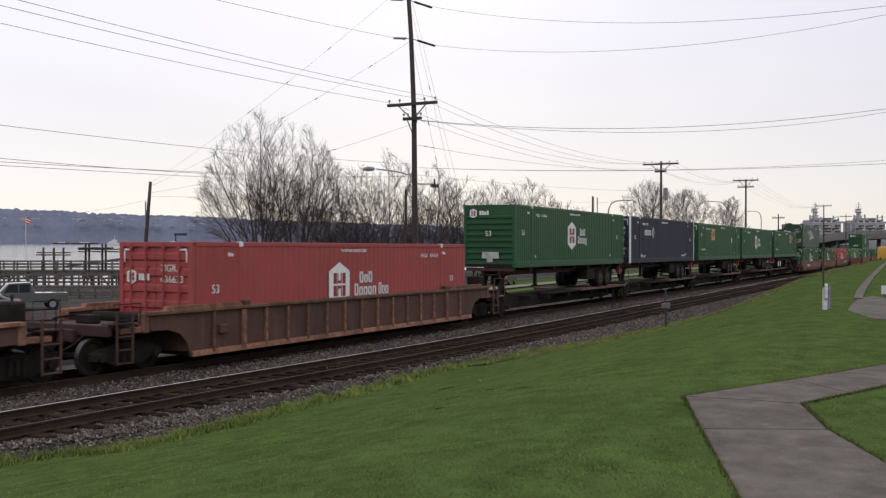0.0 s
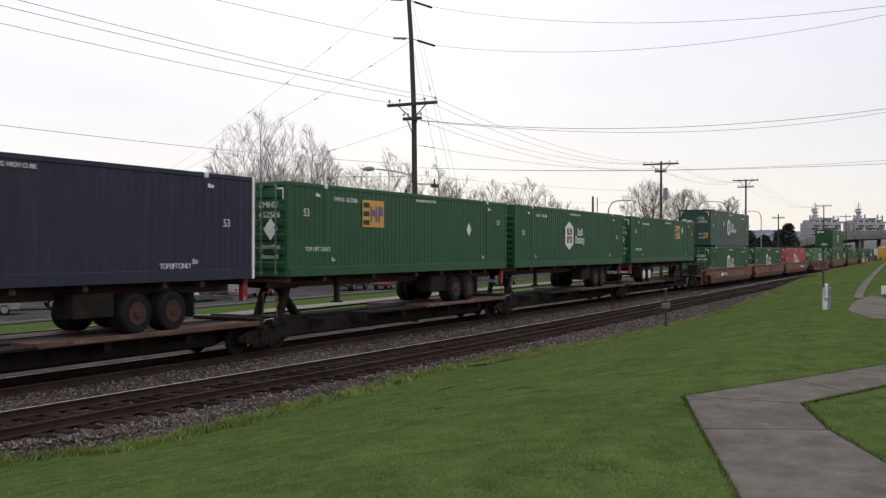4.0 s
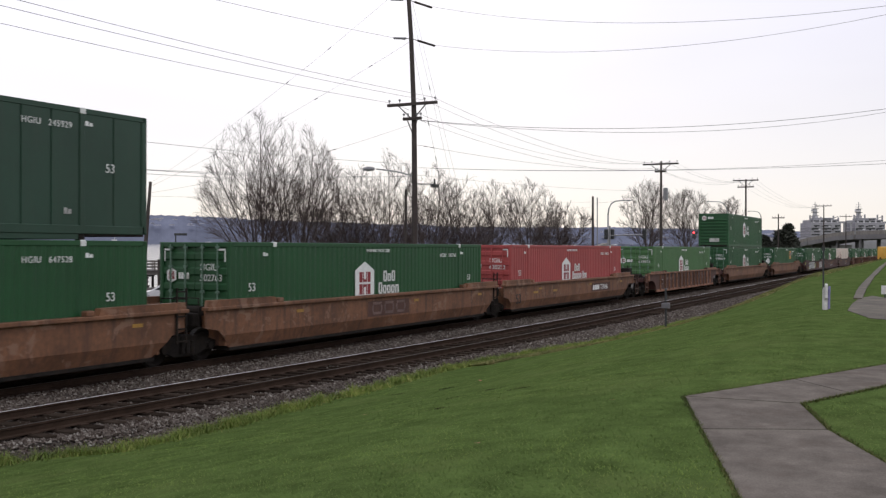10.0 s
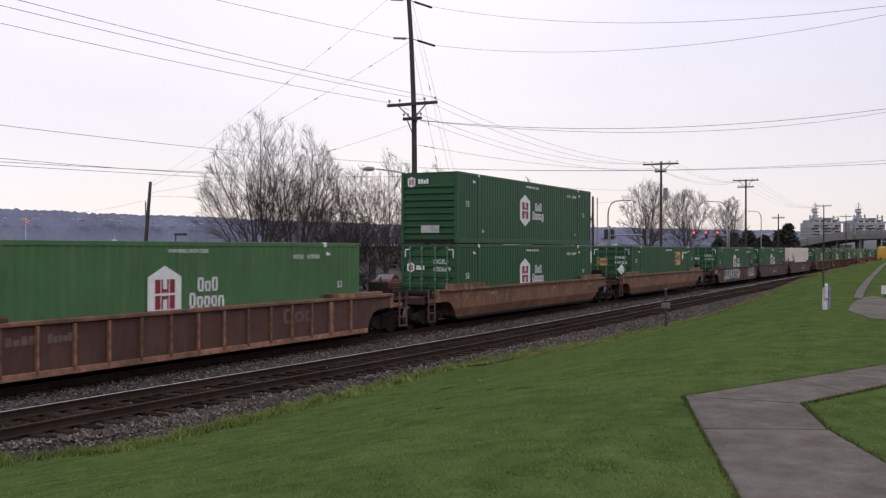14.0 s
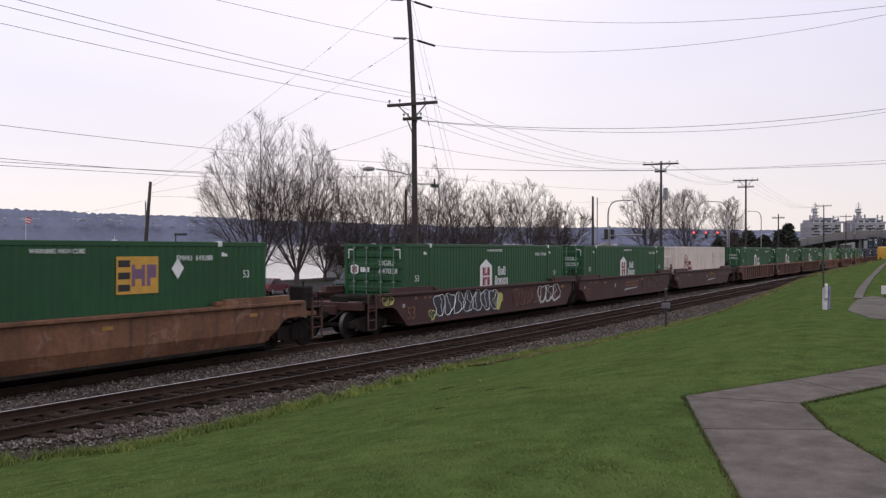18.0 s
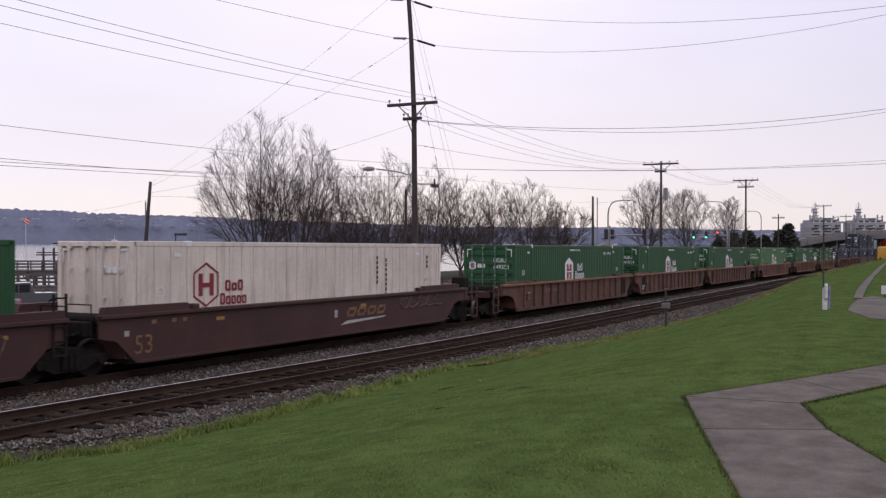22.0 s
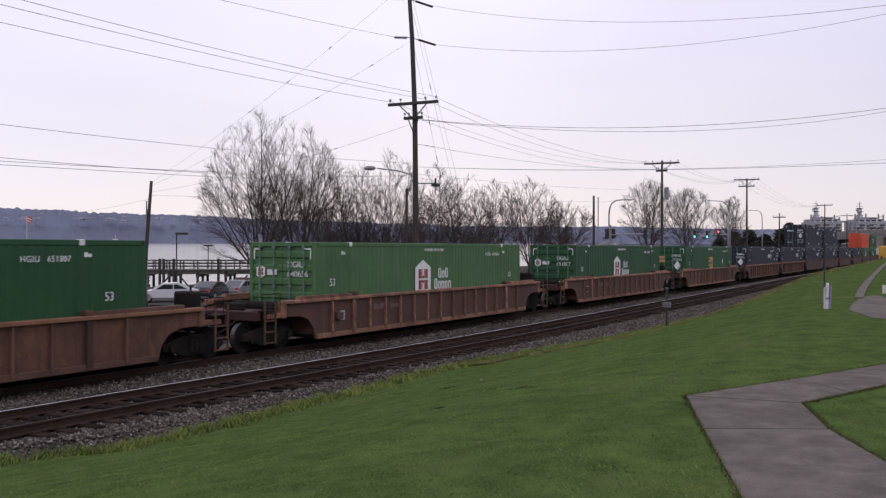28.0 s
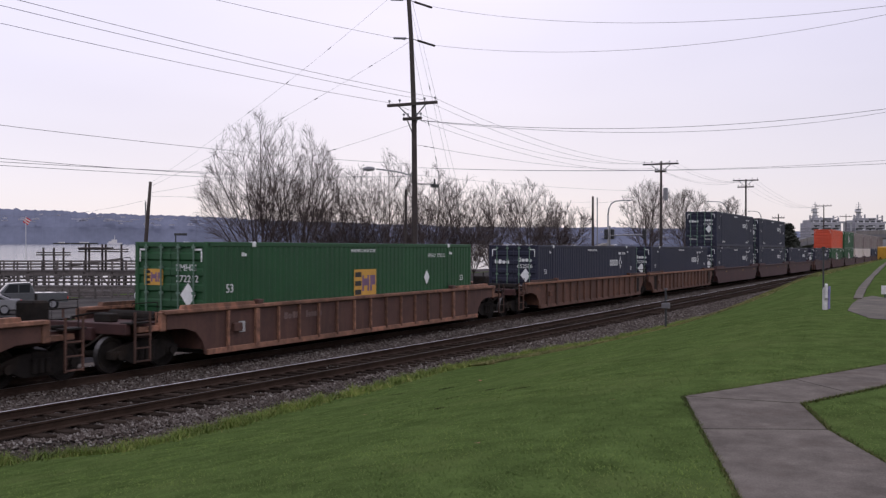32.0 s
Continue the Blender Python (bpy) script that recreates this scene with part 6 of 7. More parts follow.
def pier(label, x0, y0, length, width, deck, rail, spacing, low):
    """A timber pier: piles, caps, deck boards, posts and rails. x0, y0: its end; it runs along -x of its own frame."""
    ob = thing("pier", label, "pier", kind="structure", at=Matrix.Translation((x0, y0, 0)) @ VIEW)
    part("deck", Geo().box(-length, 0, 0, width, deck - 0.12, deck), GREYWOOD, ob)
    for y in (0.1, width - 0.3):
        part("stringer", Geo().box(-length, 0, y, y + 0.2, deck - 0.5, deck - 0.12), GREYWOOD, ob)
    pile = Geo().tube((0, 0, low), (0, 0, deck - 0.12), 0.17, 0.15, 8).data("pile", TIMBER)
    postm = Geo().box(-0.07, 0.07, -0.07, 0.07, deck, deck + rail + 0.05).data("post", GREYWOOD)
    cap = Geo().box(-0.15, 0.15, -0.2, width + 0.2, deck - 0.8, deck - 0.5).data("cap_beam", GREYWOOD)
    x = -0.3
    k = 0
    while x > -length:
        for y in (0.2, width - 0.2):
            part("post", postm, GREYWOOD, ob, at=(x, y, 0))
        if k % 2 == 0:
            for y in (0.1, width * 0.5, width - 0.1):
                part("pile", pile, TIMBER, ob, at=(x, y, 0))
            part("cap_beam", cap, GREYWOOD, ob, at=(x, 0, 0))
        x -= spacing
        k += 1
    for y in (0.2, width - 0.2):
        for z in (0.35, 0.68, 1.0):
            part("rail", Geo().box(-length, 0, y - 0.04, y + 0.04, deck + rail * z - 0.07, deck + rail * z + 0.03), GREYWOOD, ob)
    for i, x in enumerate([-length + 2 + 4.4 * j for j in range(int(length / 4.4))]):
        a, b = (x, x + 3.4) if i % 2 else (x + 3.4, x)
        part("cross_brace", Geo().tube((a, 0.0, low + 0.8), (b, 0.0, deck - 0.6), 0.09, n=5), TIMBER, ob)
    return ob


pier("weathered grey timber pier with railings on dark piles", 89.25, 70.93, 46, 5.0, -0.11, 1.03, 1.6, -5.5)
pier("lower weathered timber float with railings", 68.36, 67.69, 30, 2.6, -1.01, 1.05, 1.4, -5.0)
pier("timber approach walkway with railings by the shore", 57.59, 58.10, 24, 2.0, -1.5, 0.89, 1.3, -3.5)


def frame_shelter(u, z, posts, beam_z, base, label, name="pier_shelter"):
    ob = thing(name, label, "shelter", at=Matrix.Translation((u[0], u[1], base)) @ VIEW)
    for x in posts:
        part("post", Geo().tube((x, 0, 0), (x, 0, beam_z - base + 0.8), 0.13, 0.12, 8), TIMBER, ob)
    for zz in (beam_z - base - 0.1, beam_z - base + 0.16):
        part("beam", Geo().box(min(posts) - 0.8, max(posts) + 0.8, -0.12, 0.12, zz, zz + 0.14), GREYWOOD, ob)
    return ob


frame_shelter((79.27, 92.08), 0, (-1.1, 0.1, 1.2), 1.68, -0.4, "dark timber mooring piles joined by a beam")
sh = frame_shelter((81.80, 87.27), 0, (-1.7, -1.3, 0.2, 0.6, 2.4), 2.06, -0.4, "dark timber gantry over the pier ramp")
part("roof_beam", Geo().box(-2.3, 1.2, -0.8, 0.8, 2.32 + 0.4, 2.52 + 0.4, 0.02), TIMBER, sh)
part("gangway", Geo().prism([(-4.0, 0.6), (2.4, 1.5), (2.4, 1.7), (-4.0, 0.8)], -0.5, 0.5), GREYWOOD, sh)
arch = thing("handrail_arch", "bent dark steel handrail on the pier", "handrail", at=Matrix.Translation((80.98, 82.38, -0.1)) @ VIEW)
part("rail", Geo().sweep([(-0.4, 0, 0), (-0.4, 0, 1.35), (-0.25, 0, 1.5), (0.35, 0, 1.5), (0.5, 0, 1.35), (0.5, 0, 0.9)], 0.05), DARKMETAL, arch)
for u in ((84.15, 80.64), (84.36, 80.25), (87.25, 74.74), (84.89, 79.22)):
    tagged(part("mooring_pile", Geo().tube((0, 0, -5.5), (0, 0, 1.15), 0.16, 0.15, 8), TIMBER, None, at=(*u, 0)), "dark timber mooring pile at the pier", "pile", "mooring piles")
tank = thing("steel_tank", "rust-brown horizontal steel tank by the shore", "tank", at=Matrix.Translation((66.40, 53.07, -1.4)) @ VIEW)
part("shell", Geo().lathe([(0.05, -1.7), (0.45, -1.62), (0.62, -1.35), (0.62, 1.35), (0.45, 1.62), (0.05, 1.7)], (0, 0, 0.85), "x", 18), CHASSIS, tank, smooth=True)
for x in (-1.2, 1.2):
    part("cradle", Geo().box(x - 0.15, x + 0.15, -0.55, 0.55, 0, 0.5), BRIDGE, tank)
flagpole = thing("flagpole", "white flagpole with a small red and white flag", "flagpole", at=(96.42, 117.49, -1.0))
part("pole", Geo().tube((0, 0, 0), (0, 0, 6.79 + 1.0), 0.06, 0.04), RIM, flagpole)
FLAG = thing("flag", "small red and white flag on a white pole", "flag", at=(96.44, 117.47, 6.71))
for k in range(5):
    part("stripe", Geo().box(0.05, 0.85, -0.015, 0.015, -0.17 * (k + 1), -0.17 * k), RIM if k % 2 else LIGHTRED, FLAG)


# ---- vehicles ----
def car(label, paint, x, y, turn, z=None, shape="sedan", scale=1.0):
    z0 = land_z(x, y) + 0.04 if z is None else z
    ob = thing("car" if shape != "pickup" else "pickup_truck", label, "car" if shape != "pickup" else "truck", "vehicles by the street", at=pose(x, y, z0, 0, 0, turn))
    if shape == "sedan":
        low = [(-2.25, 0.35), (2.25, 0.35), (2.3, 0.55), (2.2, 0.72), (1.2, 0.9), (-1.5, 0.95), (-2.2, 0.92), (-2.3, 0.6)]
        cab = [(1.15, 0.9), (0.35, 1.38), (-0.7, 1.42), (-1.75, 0.95)]
    elif shape == "suv":
        low = [(-2.3, 0.4), (2.3, 0.4), (2.35, 0.7), (2.25, 0.9), (1.2, 1.02), (-2.2, 1.05), (-2.35, 0.7)]
        cab = [(1.2, 1.0), (0.5, 1.6), (-1.7, 1.66), (-2.25, 1.05)]
    else:
        low = [(-2.85, 0.5), (2.8, 0.5), (2.85, 0.8), (2.75, 1.05), (1.4, 1.15), (1.3, 1.15), (-2.85, 1.12)]
        cab = [(1.35, 1.12), (0.75, 1.78), (-0.55, 1.82), (-0.85, 1.12)]

    def loft(prof, ys):
        g, n = Geo(), len(prof)
        cx = sum(p[0] for p in prof) / n
        cz = min(p[1] for p in prof)
        for yy, k in ys:
            g.v += [(cx + (a - cx) * k, yy, cz + (b - cz) * (0.5 + 0.5 * k)) for a, b in prof]
        for i in range(len(ys) - 1):
            g.f += [(i * n + j, i * n + (j + 1) % n, (i + 1) * n + (j + 1) % n, (i + 1) * n + j) for j in range(n)]
        g.f += [tuple(range(n)), tuple(range((len(ys) - 1) * n, len(ys) * n))]
        return g
    body = part("body", loft(low, [(-0.9, 0.97), (-0.82, 1), (0.82, 1), (0.9, 0.97)]), paint, ob)
    part("cabin", loft(cab, [(-0.76, 0.96), (-0.68, 1), (0.68, 1), (0.76, 0.96)]), paint, ob)
    a, b, c, d = cab
    for s in (-1, 1):
        y0 = s * 0.765
        mid = (a[0] + d[0]) / 2 - 0.1
        def pane(x0, x1, t0, t1):
            zb, zt = a[1] + 0.06, b[1] - 0.08
            return Geo().prism([(x0, zb), (x1, zb), (t1, zt), (t0, zt)], min(y0, y0 + s * 0.01), max(y0, y0 + s * 0.01))
        part("side_window", pane(mid + 0.05, a[0] - 0.3, mid + 0.05, b[0] - 0.05), CARGLASS, ob)
        part("side_window", pane(d[0] + 0.35, mid - 0.03, c[0] + 0.02, mid - 0.03), CARGLASS, ob)
    for (p, q), dx in (((a, b), 0.012), ((d, c), -0.012)):
        g = Geo()
        g.add([(p[0] * 0.94 + q[0] * 0.06 + dx, -0.64, p[1] * 0.94 + q[1] * 0.06 + 0.012), (p[0] * 0.94 + q[0] * 0.06 + dx, 0.64, p[1] * 0.94 + q[1] * 0.06 + 0.012), (p[0] * 0.12 + q[0] * 0.88 + dx, 0.58, p[1] * 0.12 + q[1] * 0.88 + 0.012), (p[0] * 0.12 + q[0] * 0.88 + dx, -0.58, p[1] * 0.12 + q[1] * 0.88 + 0.012)], [(0, 1, 2, 3)])
        part("windscreen" if dx > 0 else "rear_window", g, CARGLASS, ob)
    L = low[1][0]
    r = 0.33 if shape == "sedan" else 0.38
    for x in (L - 0.85, -L + 0.9):
        for s in (-1, 1):
            tyre = part("wheel", Geo().lathe([(0.2, -0.1), (r - 0.03, -0.1), (r, -0.06), (r, 0.06), (r - 0.03, 0.1), (0.2, 0.1)], (x, s * 0.8, r), n=18), RUBBER, ob)
            part("rim", Geo().lathe([(0.2, 0.0), (0.21, s * 0.105), (0.05, s * 0.11)], (x, s * 0.8, r), n=14), GALV, tyre)
    for s in (-1, 1):
        part("tail_light", Geo().box(low[-1][0] - 0.02 if shape == "pickup" else -L - 0.06, -L + 0.08, s * 0.72 - 0.14, s * 0.72 + 0.14, 0.7, 0.86, 0.02), LIGHTRED, ob, "red tail light")
        part("headlight", Geo().box(L - 0.12, L + 0.04, s * 0.66 - 0.18, s * 0.66 + 0.18, 0.6, 0.74, 0.03), LIGHTCLR, ob, "clear headlight")
    if shape == "pickup":
        part("bed_floor", Geo().box(-2.7, -0.95, -0.7, 0.7, 1.121, 1.125), GRIME, ob)
    return ob


CWHITE = mat("white_car_paint", (0.5, 0.5, 0.52), 0.3, var=0.05, bump=0, coat=0.6)
CSILVER = mat("silver_car_paint", (0.23, 0.23, 0.24), 0.3, 0.3, var=0.05, bump=0, coat=0.6)
CGREY = mat("grey_car_paint", (0.09, 0.095, 0.10), 0.3, 0.2, var=0.05, bump=0, coat=0.6)
CBLACK = mat("black_car_paint", (0.025, 0.026, 0.03), 0.25, var=0.05, bump=0, coat=0.6)
CGREEN = mat("dark_green_car_paint", (0.02, 0.035, 0.033), 0.25, var=0.05, bump=0, coat=0.6)
CMAROON = mat("maroon_car_paint", (0.10, 0.02, 0.03), 0.3, var=0.05, bump=0, coat=0.6)
car("dark grey pickup truck parked by the pier", CGREY, 44.60, 54.88, 145, shape="pickup")
car("silver sedan parked beside a pickup truck", CSILVER, 40.35, 53.2, 140)
car("white sedan parked side-on by the water", CWHITE, 55.2, 52.1, 133)
car("black sedan parked between two pale cars", CBLACK, 58.98, 51.14, 15)
car("silver sedan parked by the water", CSILVER, 62.36, 51.15, 15)
car("dark maroon sedan parked under a tree", CMAROON, 67.52, 52.09, 12)
car("dark green sport utility car parked under bare trees", CGREEN, 77.48, 50.34, 190, shape="suv")
car("dark red sedan parked beside a bare tree", CMAROON, 80.81, 48.28, 12)
car("black sedan at the far side of the lot", CBLACK, 95.06, 42.66, 12)
ROVER = car("silver sport utility car driving through the lot", CSILVER, 210.0, 45.4, 180, shape="suv")
MOVER = car("silver sport utility car driving along the street", CSILVER, 4.4, 32.7, 0, shape="suv")

bus = thing("school_bus", "yellow school bus waiting by the level crossing", "bus", at=pose(181.14, 9.96, -0.4, 0, 0, 25))
part("body", Geo().box(-4.0, 4.0, -1.2, 1.2, 0.5, 2.75, 0.12), YREF, bus)
part("bonnet", Geo().box(-5.2, -3.95, -1.05, 1.05, 0.5, 1.5, 0.12), YREF, bus)
for k in range(7):
    part("side_window", Geo().box(-3.6 + k * 1.05, -2.75 + k * 1.05, -1.212, -1.2, 1.6, 2.25), CARGLASS, bus)
part("windscreen", Geo().box(-4.012, -4.0, -1.0, 1.0, 1.55, 2.4), CARGLASS, bus)
part("stripe", Geo().box(-3.9, 3.9, -1.21, -1.2, 1.1, 1.2), BMARK, bus)
for x in (-4.2, 2.6):
    part("wheel", Geo().lathe([(0.2, -0.15), (0.5, -0.15), (0.5, 0.15), (0.2, 0.15)], (x, -1.05, 0.5), n=18), RUBBER, bus)
    part("wheel", Geo().lathe([(0.2, -0.15), (0.5, -0.15), (0.5, 0.15), (0.2, 0.15)], (x, 1.05, 0.5), n=18), RUBBER, bus)


# ---- ships, viaduct, level crossing, boats ----
def ship(label, x, y, turn, seed):
    rnd = random.Random(seed)
    ob = thing("ship", label, "ship", "moored ships", at=pose(x, y, SEA, 0, 0, turn) @ Matrix.Diagonal((0.92, 0.92, 0.8, 1)))
    part("hull", Geo().prism([(-12, 0), (12, 0), (13, 9), (13, 12.5), (-13, 12.5), (-13, 9)], -60, 60), SHIPGREY, ob)
    house = part("deckhouse", Geo().box(-11.8, 11.8, -14, 6, 12.5, 24, 0.1).box(-10.0, 9.0, -12, 4, 24, 26.2, 0.1).box(-3.5, 4.5, -11, 2, 26.2, 28.0, 0.1), SHIPGREY, ob)
    for k in range(4):
        for y0, y1 in ((-13.2, -8.6), (-7.4, -1.4), (0.2, 5.2)):
            part("window_band", Geo().box(-11.95, -11.8, y0, y1 - 1.4 * (k % 2), 14.2 + k * 2.3, 15.2 + k * 2.3), DARKMETAL, house)
    part("bridge_window", Geo().box(-10.12, -10.0, -11.4, 3.4, 24.7, 25.7), DARKMETAL, house)
    for k in range(4):
        part("deck_edge", Geo().box(-12.2, 12.2, -14.8, 6.5, 13.5 + k * 2.3, 13.68 + k * 2.3), SHIPWHITE, house)
    part("funnel", Geo().prism([(-1.5, -2.2), (1.5, -2.2), (1.5, 1.2), (-1.5, 1.2)], 26.0, 29.5, "z").prism([(-1.1, -1.6), (1.1, -1.6), (1.0, 0.8), (-1.0, 0.8)], 29.5, 35.0, "z"), SHIPWHITE, ob, "pale grey tower funnel")
    for z in (29.5, 32.2, 35.0):
        part("tower_platform", Geo().box(-1.9, 1.9, -2.5, 1.6, z, z + 0.3), DARKMETAL, ob)
    part("mast", Geo().tube((0, -0.5, 35), (0, -0.5, 40.5), 0.35, 0.2).box(-0.2, 0.2, -2.6, 1.8, 36.6, 36.9).box(-0.2, 0.2, -1.8, 1.2, 38.4, 38.7), SHIPGREY, ob)
    part("radar_dome", Geo().lathe([(0.1, 0), (0.8, 0.3), (0.9, 0.9), (0.6, 1.5), (0.1, 1.8)], (0, 1.4, 33.0), "z", 12), SHIPWHITE, ob, smooth=True)
    for y0, y1, z1 in ((-13.5, -9.0, 26.6), (-8.5, -3.5, 27.6), (2.0, 5.5, 26.2)):
        part("upper_house", Geo().box(-9.5, 8.0, y0, y1, 24.0, z1, 0.08), SHIPGREY, ob)
        part("window_band", Geo().box(-9.62, -9.5, y0 + 0.4, y1 - 0.4, z1 - 1.2, z1 - 0.5), DARKMETAL, ob)
    for k in range(9):
        part("lifeboat" if k % 3 == 0 else "deck_locker", Geo().box(-12.6, -11.9, -13.4 + 2.2 * k, -12.2 + 2.2 * k, 18.2 + 2.3 * (k % 2), 19.4 + 2.3 * (k % 2), 0.2), SHIPWHITE if k % 3 == 0 else DARKMETAL, ob)
    for y0 in (-13.6, -10.4, -2.0, 2.2, 5.0):
        part("kingpost", Geo().box(-9.0, -8.0, y0, y0 + 0.8, 23, rnd.uniform(27, 31.5)), SHIPGREY, ob)
    for y0, y1 in ((-13.2, -8.0), (5.2, 0.5)):
        part("derrick_boom", Geo().tube((-8.5, y0, 29.0), (-8.5, y1, 26.4), 0.25, n=6), SHIPGREY, ob)
    for k in range(5):
        part("vent", Geo().tube((-10.8, -12 + 3.9 * k, 24), (-10.8, -12 + 3.9 * k, 25.2 + (k % 2)), 0.5, n=8), SHIPWHITE, ob)
    part("gantry_leg", Geo().box(-10.5, -9, -17.6, -16.4, 10, 23.5).box(-10.5, -9, -21.6, -20.4, 10, 23.5), SHIPGREY, ob)
    part("gantry_beam", Geo().box(-11, -8.6, -22.4, -13.8, 23.5, 25.0), SHIPGREY, ob)
    return ob


ship("grey cargo ship with a tall deckhouse and funnel", 657.36, 81.75, 24, 3)
ship("grey cargo ship moored beside another", 675.48, 58.01, 24, 5)

via = thing("viaduct", "grey concrete road viaduct rising over the tracks", "bridge", kind="structure")
V = [(332.65, 44.09, 2.02), (319.21, 37.43, 3.45), (306.68, 29.06, 4.74), (291.24, 21.9, 5.1), (281.19, 13.08, 5.29), (271.04, 0.14, 5.3)]
for i in range(len(V) - 1):
    a, b = Vector(V[i]), Vector(V[i + 1])
    d = (b - a)
    s = Vector((d.y, -d.x, 0)).normalized() * 4.5
    up = Vector((0, 0, 1))
    g = Geo().add([a + s, b + s, b - s, a - s, a + s - up * 1.2, b + s - up * 1.2, b - s - up * 1.2, a - s - up * 1.2], [(0, 1, 2, 3), (4, 5, 6, 7), (0, 1, 5, 4), (2, 3, 7, 6), (0, 3, 7, 4), (1, 2, 6, 5)])
    part("deck", g, BRIDGE, via)
    for k in (-1, 1):
        e = s * k
        t = s.normalized() * 0.3
        g = Geo().add([a + e, b + e, b + e - t * k, a + e - t * k, a + e + up * 1.0, b + e + up * 1.0, b + e - t * k + up * 1.0, a + e - t * k + up * 1.0], [(0, 1, 2, 3), (4, 5, 6, 7), (0, 1, 5, 4), (2, 3, 7, 6), (0, 3, 7, 4), (1, 2, 6, 5)])
        part("parapet", g, WALKWAY, via)
    for f in (0.0,):
        c = a.lerp(b, f)
        for k in (-0.6, 0.6):
            q = c + s * k
            part("pillar", Geo().tube((q.x, q.y, -6), (q.x, q.y, q.z - 1.0), 0.55, n=10), BRIDGE, via)
hut = thing("boat_shed", "low white waterfront building with dark windows", "building", at=Matrix.Translation((99.34, 62.47, -1.4)) @ VIEW)
part("wall", Geo().box(-4.9, 4.9, 0, 2.6, 0, 3.9, 0.03), RIM, hut)
part("roof", Geo().box(-5.1, 5.1, -0.25, 2.8, 3.9, 4.05, 0.02), BRIDGE, hut)
for x in (-3.4, -1.9):
    part("window", Geo().box(x, x + 0.9, -0.03, 0.0, 1.9, 2.9), CARGLASS, hut)
part("sign_board", Geo().box(2.6, 3.6, -0.04, 0.0, 1.9, 2.15), DARKMETAL, hut)
part("sign_board", Geo().box(2.6, 3.6, -0.04, 0.0, 1.45, 1.75), DARKMETAL, hut)
part("door", Geo().box(0.3, 1.2, -0.03, 0.0, 0, 2.1), BRIDGE, hut)
g = Geo()
(xa, ya), (xb, yb) = (853.33, 310.79), (954.00, 119.12)
for i in range(121):
    t = i / 120
    x, y = xa + (xb - xa) * t, ya + (yb - ya) * t
    top = 1.2 + 2.2 * noise.noise((i * 0.13, 2, 0)) + 1.6 * abs(noise.noise((i * 0.7, 3, 0)))
    g.v += [(x, y, SEA - 0.5), (x, y, top), (x * 1.03, y * 1.03, top), (x * 1.03, y * 1.03, SEA - 0.5)]
for i in range(120):
    g.f += [(i * 4 + k, i * 4 + 4 + k, i * 4 + 5 + k, i * 4 + 1 + k) for k in range(3)]
# same pale blue as the hills: the haze is in the colour
tagged(part("far_point", g, SHORE), "low wooded point of land across the bay, haze in its colour", "land", kind="structure")
shed = thing("warehouse", "long low dark warehouse beside the viaduct", "building", at=pose(442.74, 60.28, -4, 0, 0, 30))
part("wall", Geo().box(-30, 14, -8, 8, 0, 6.0), BRIDGE, shed)
part("roof", Geo().prism([(-9, 6.0), (9, 6.0), (0, 7.6)], -31, 15, "x"), SHIPGREY, shed)
tents = thing("storage_shed", "pale roofed storage shed by the far shore", "building", at=pose(673.02, 223.98, -3.5, 0, 0, 30))
part("wall", Geo().box(-7, 7, -5, 5, 0, 4), SHIPWHITE, tents)
part("roof", Geo().prism([(-6, 4), (6, 4), (0, 6)], -7.5, 7.5, "x"), WALKWAY, tents)
crossing = thing("level_crossing", "pale concrete level crossing panels over the tracks", "crossing", kind="structure")
for a, b in ((11.0, 14.25), (14.45, 15.75), (15.95, 18.38), (18.58, 19.88), (20.08, 25.8)):
    dz = near_dip(170) if b < 17 else 0.0
    part("panel", Geo().box(164, 176, a, b, ground_z(170) + dz - 0.2, ground_z(170) + dz + 0.02), WALKWAY, crossing)
for u, L, lab in (((2410.85, 2506.62), 46, "small white ship far out on the bay"), ((2507.55, 2752.60), 90, "long low barge far out on the bay"), ((2505.56, 2863.92), 60, "long low barge far out on the bay")):
    b = thing("boat", lab, "boat", "boats on the bay", at=Matrix.Translation((*u, SEA)) @ VIEW)
    part("hull", Geo().prism([(-L / 2, 0), (L / 2, 0), (L / 2 + 2, 5), (-L / 2 - 2, 5)], -5, 5), DARKMETAL if L > 50 else SHIPWHITE, b)
    part("wheelhouse", Geo().box(-L * 0.2, L * 0.15, -4, 4, 5, 16 if L < 50 else 8), RIM, b)
    if L < 50:
        part("mast", Geo().tube((0, 0, 16), (0, 0, 30), 0.8), RIM, b)
        part("bow_house", Geo().box(-L * 0.42, -L * 0.2, -3, 3, 5, 10), RIM, b)


# ---- small things on the near side ----
mk = thing("path_marker", "short white painted wooden post with a slanted board", "marker", at=pose(26.6, 3.05, land_z(26.6, 3.05), 0, 0, 25))
part("post", Geo().prism([(-0.05, 0), (0.05, 0), (0.04, 0.5), (-0.02, 0.56), (-0.05, 0.5)], -0.05, 0.05, "y"), RIM, mk)
part("board", Geo().prism([(-0.12, 0.3), (-0.05, 0.25), (0.01, 0.42), (-0.09, 0.66), (-0.13, 0.62)], -0.03, 0.03, "y"), RIM, mk)
part("side_plate", Geo().prism([(-0.05, 0.02), (0.06, 0.02), (0.1, 0.3), (0.02, 0.5), (-0.08, 0.6)], -0.11, -0.065, "y"), mat("pale_violet_paint", (0.24, 0.22, 0.42), 0.7), mk)
sp = thing("sign_post", "thin dark steel sign post with a small plate", "sign", at=(38.32, 4.45, 1.0))
part("post", Geo().tube((0, 0, -0.3), (0, 0, 1.94), 0.03), DARKMETAL, sp)
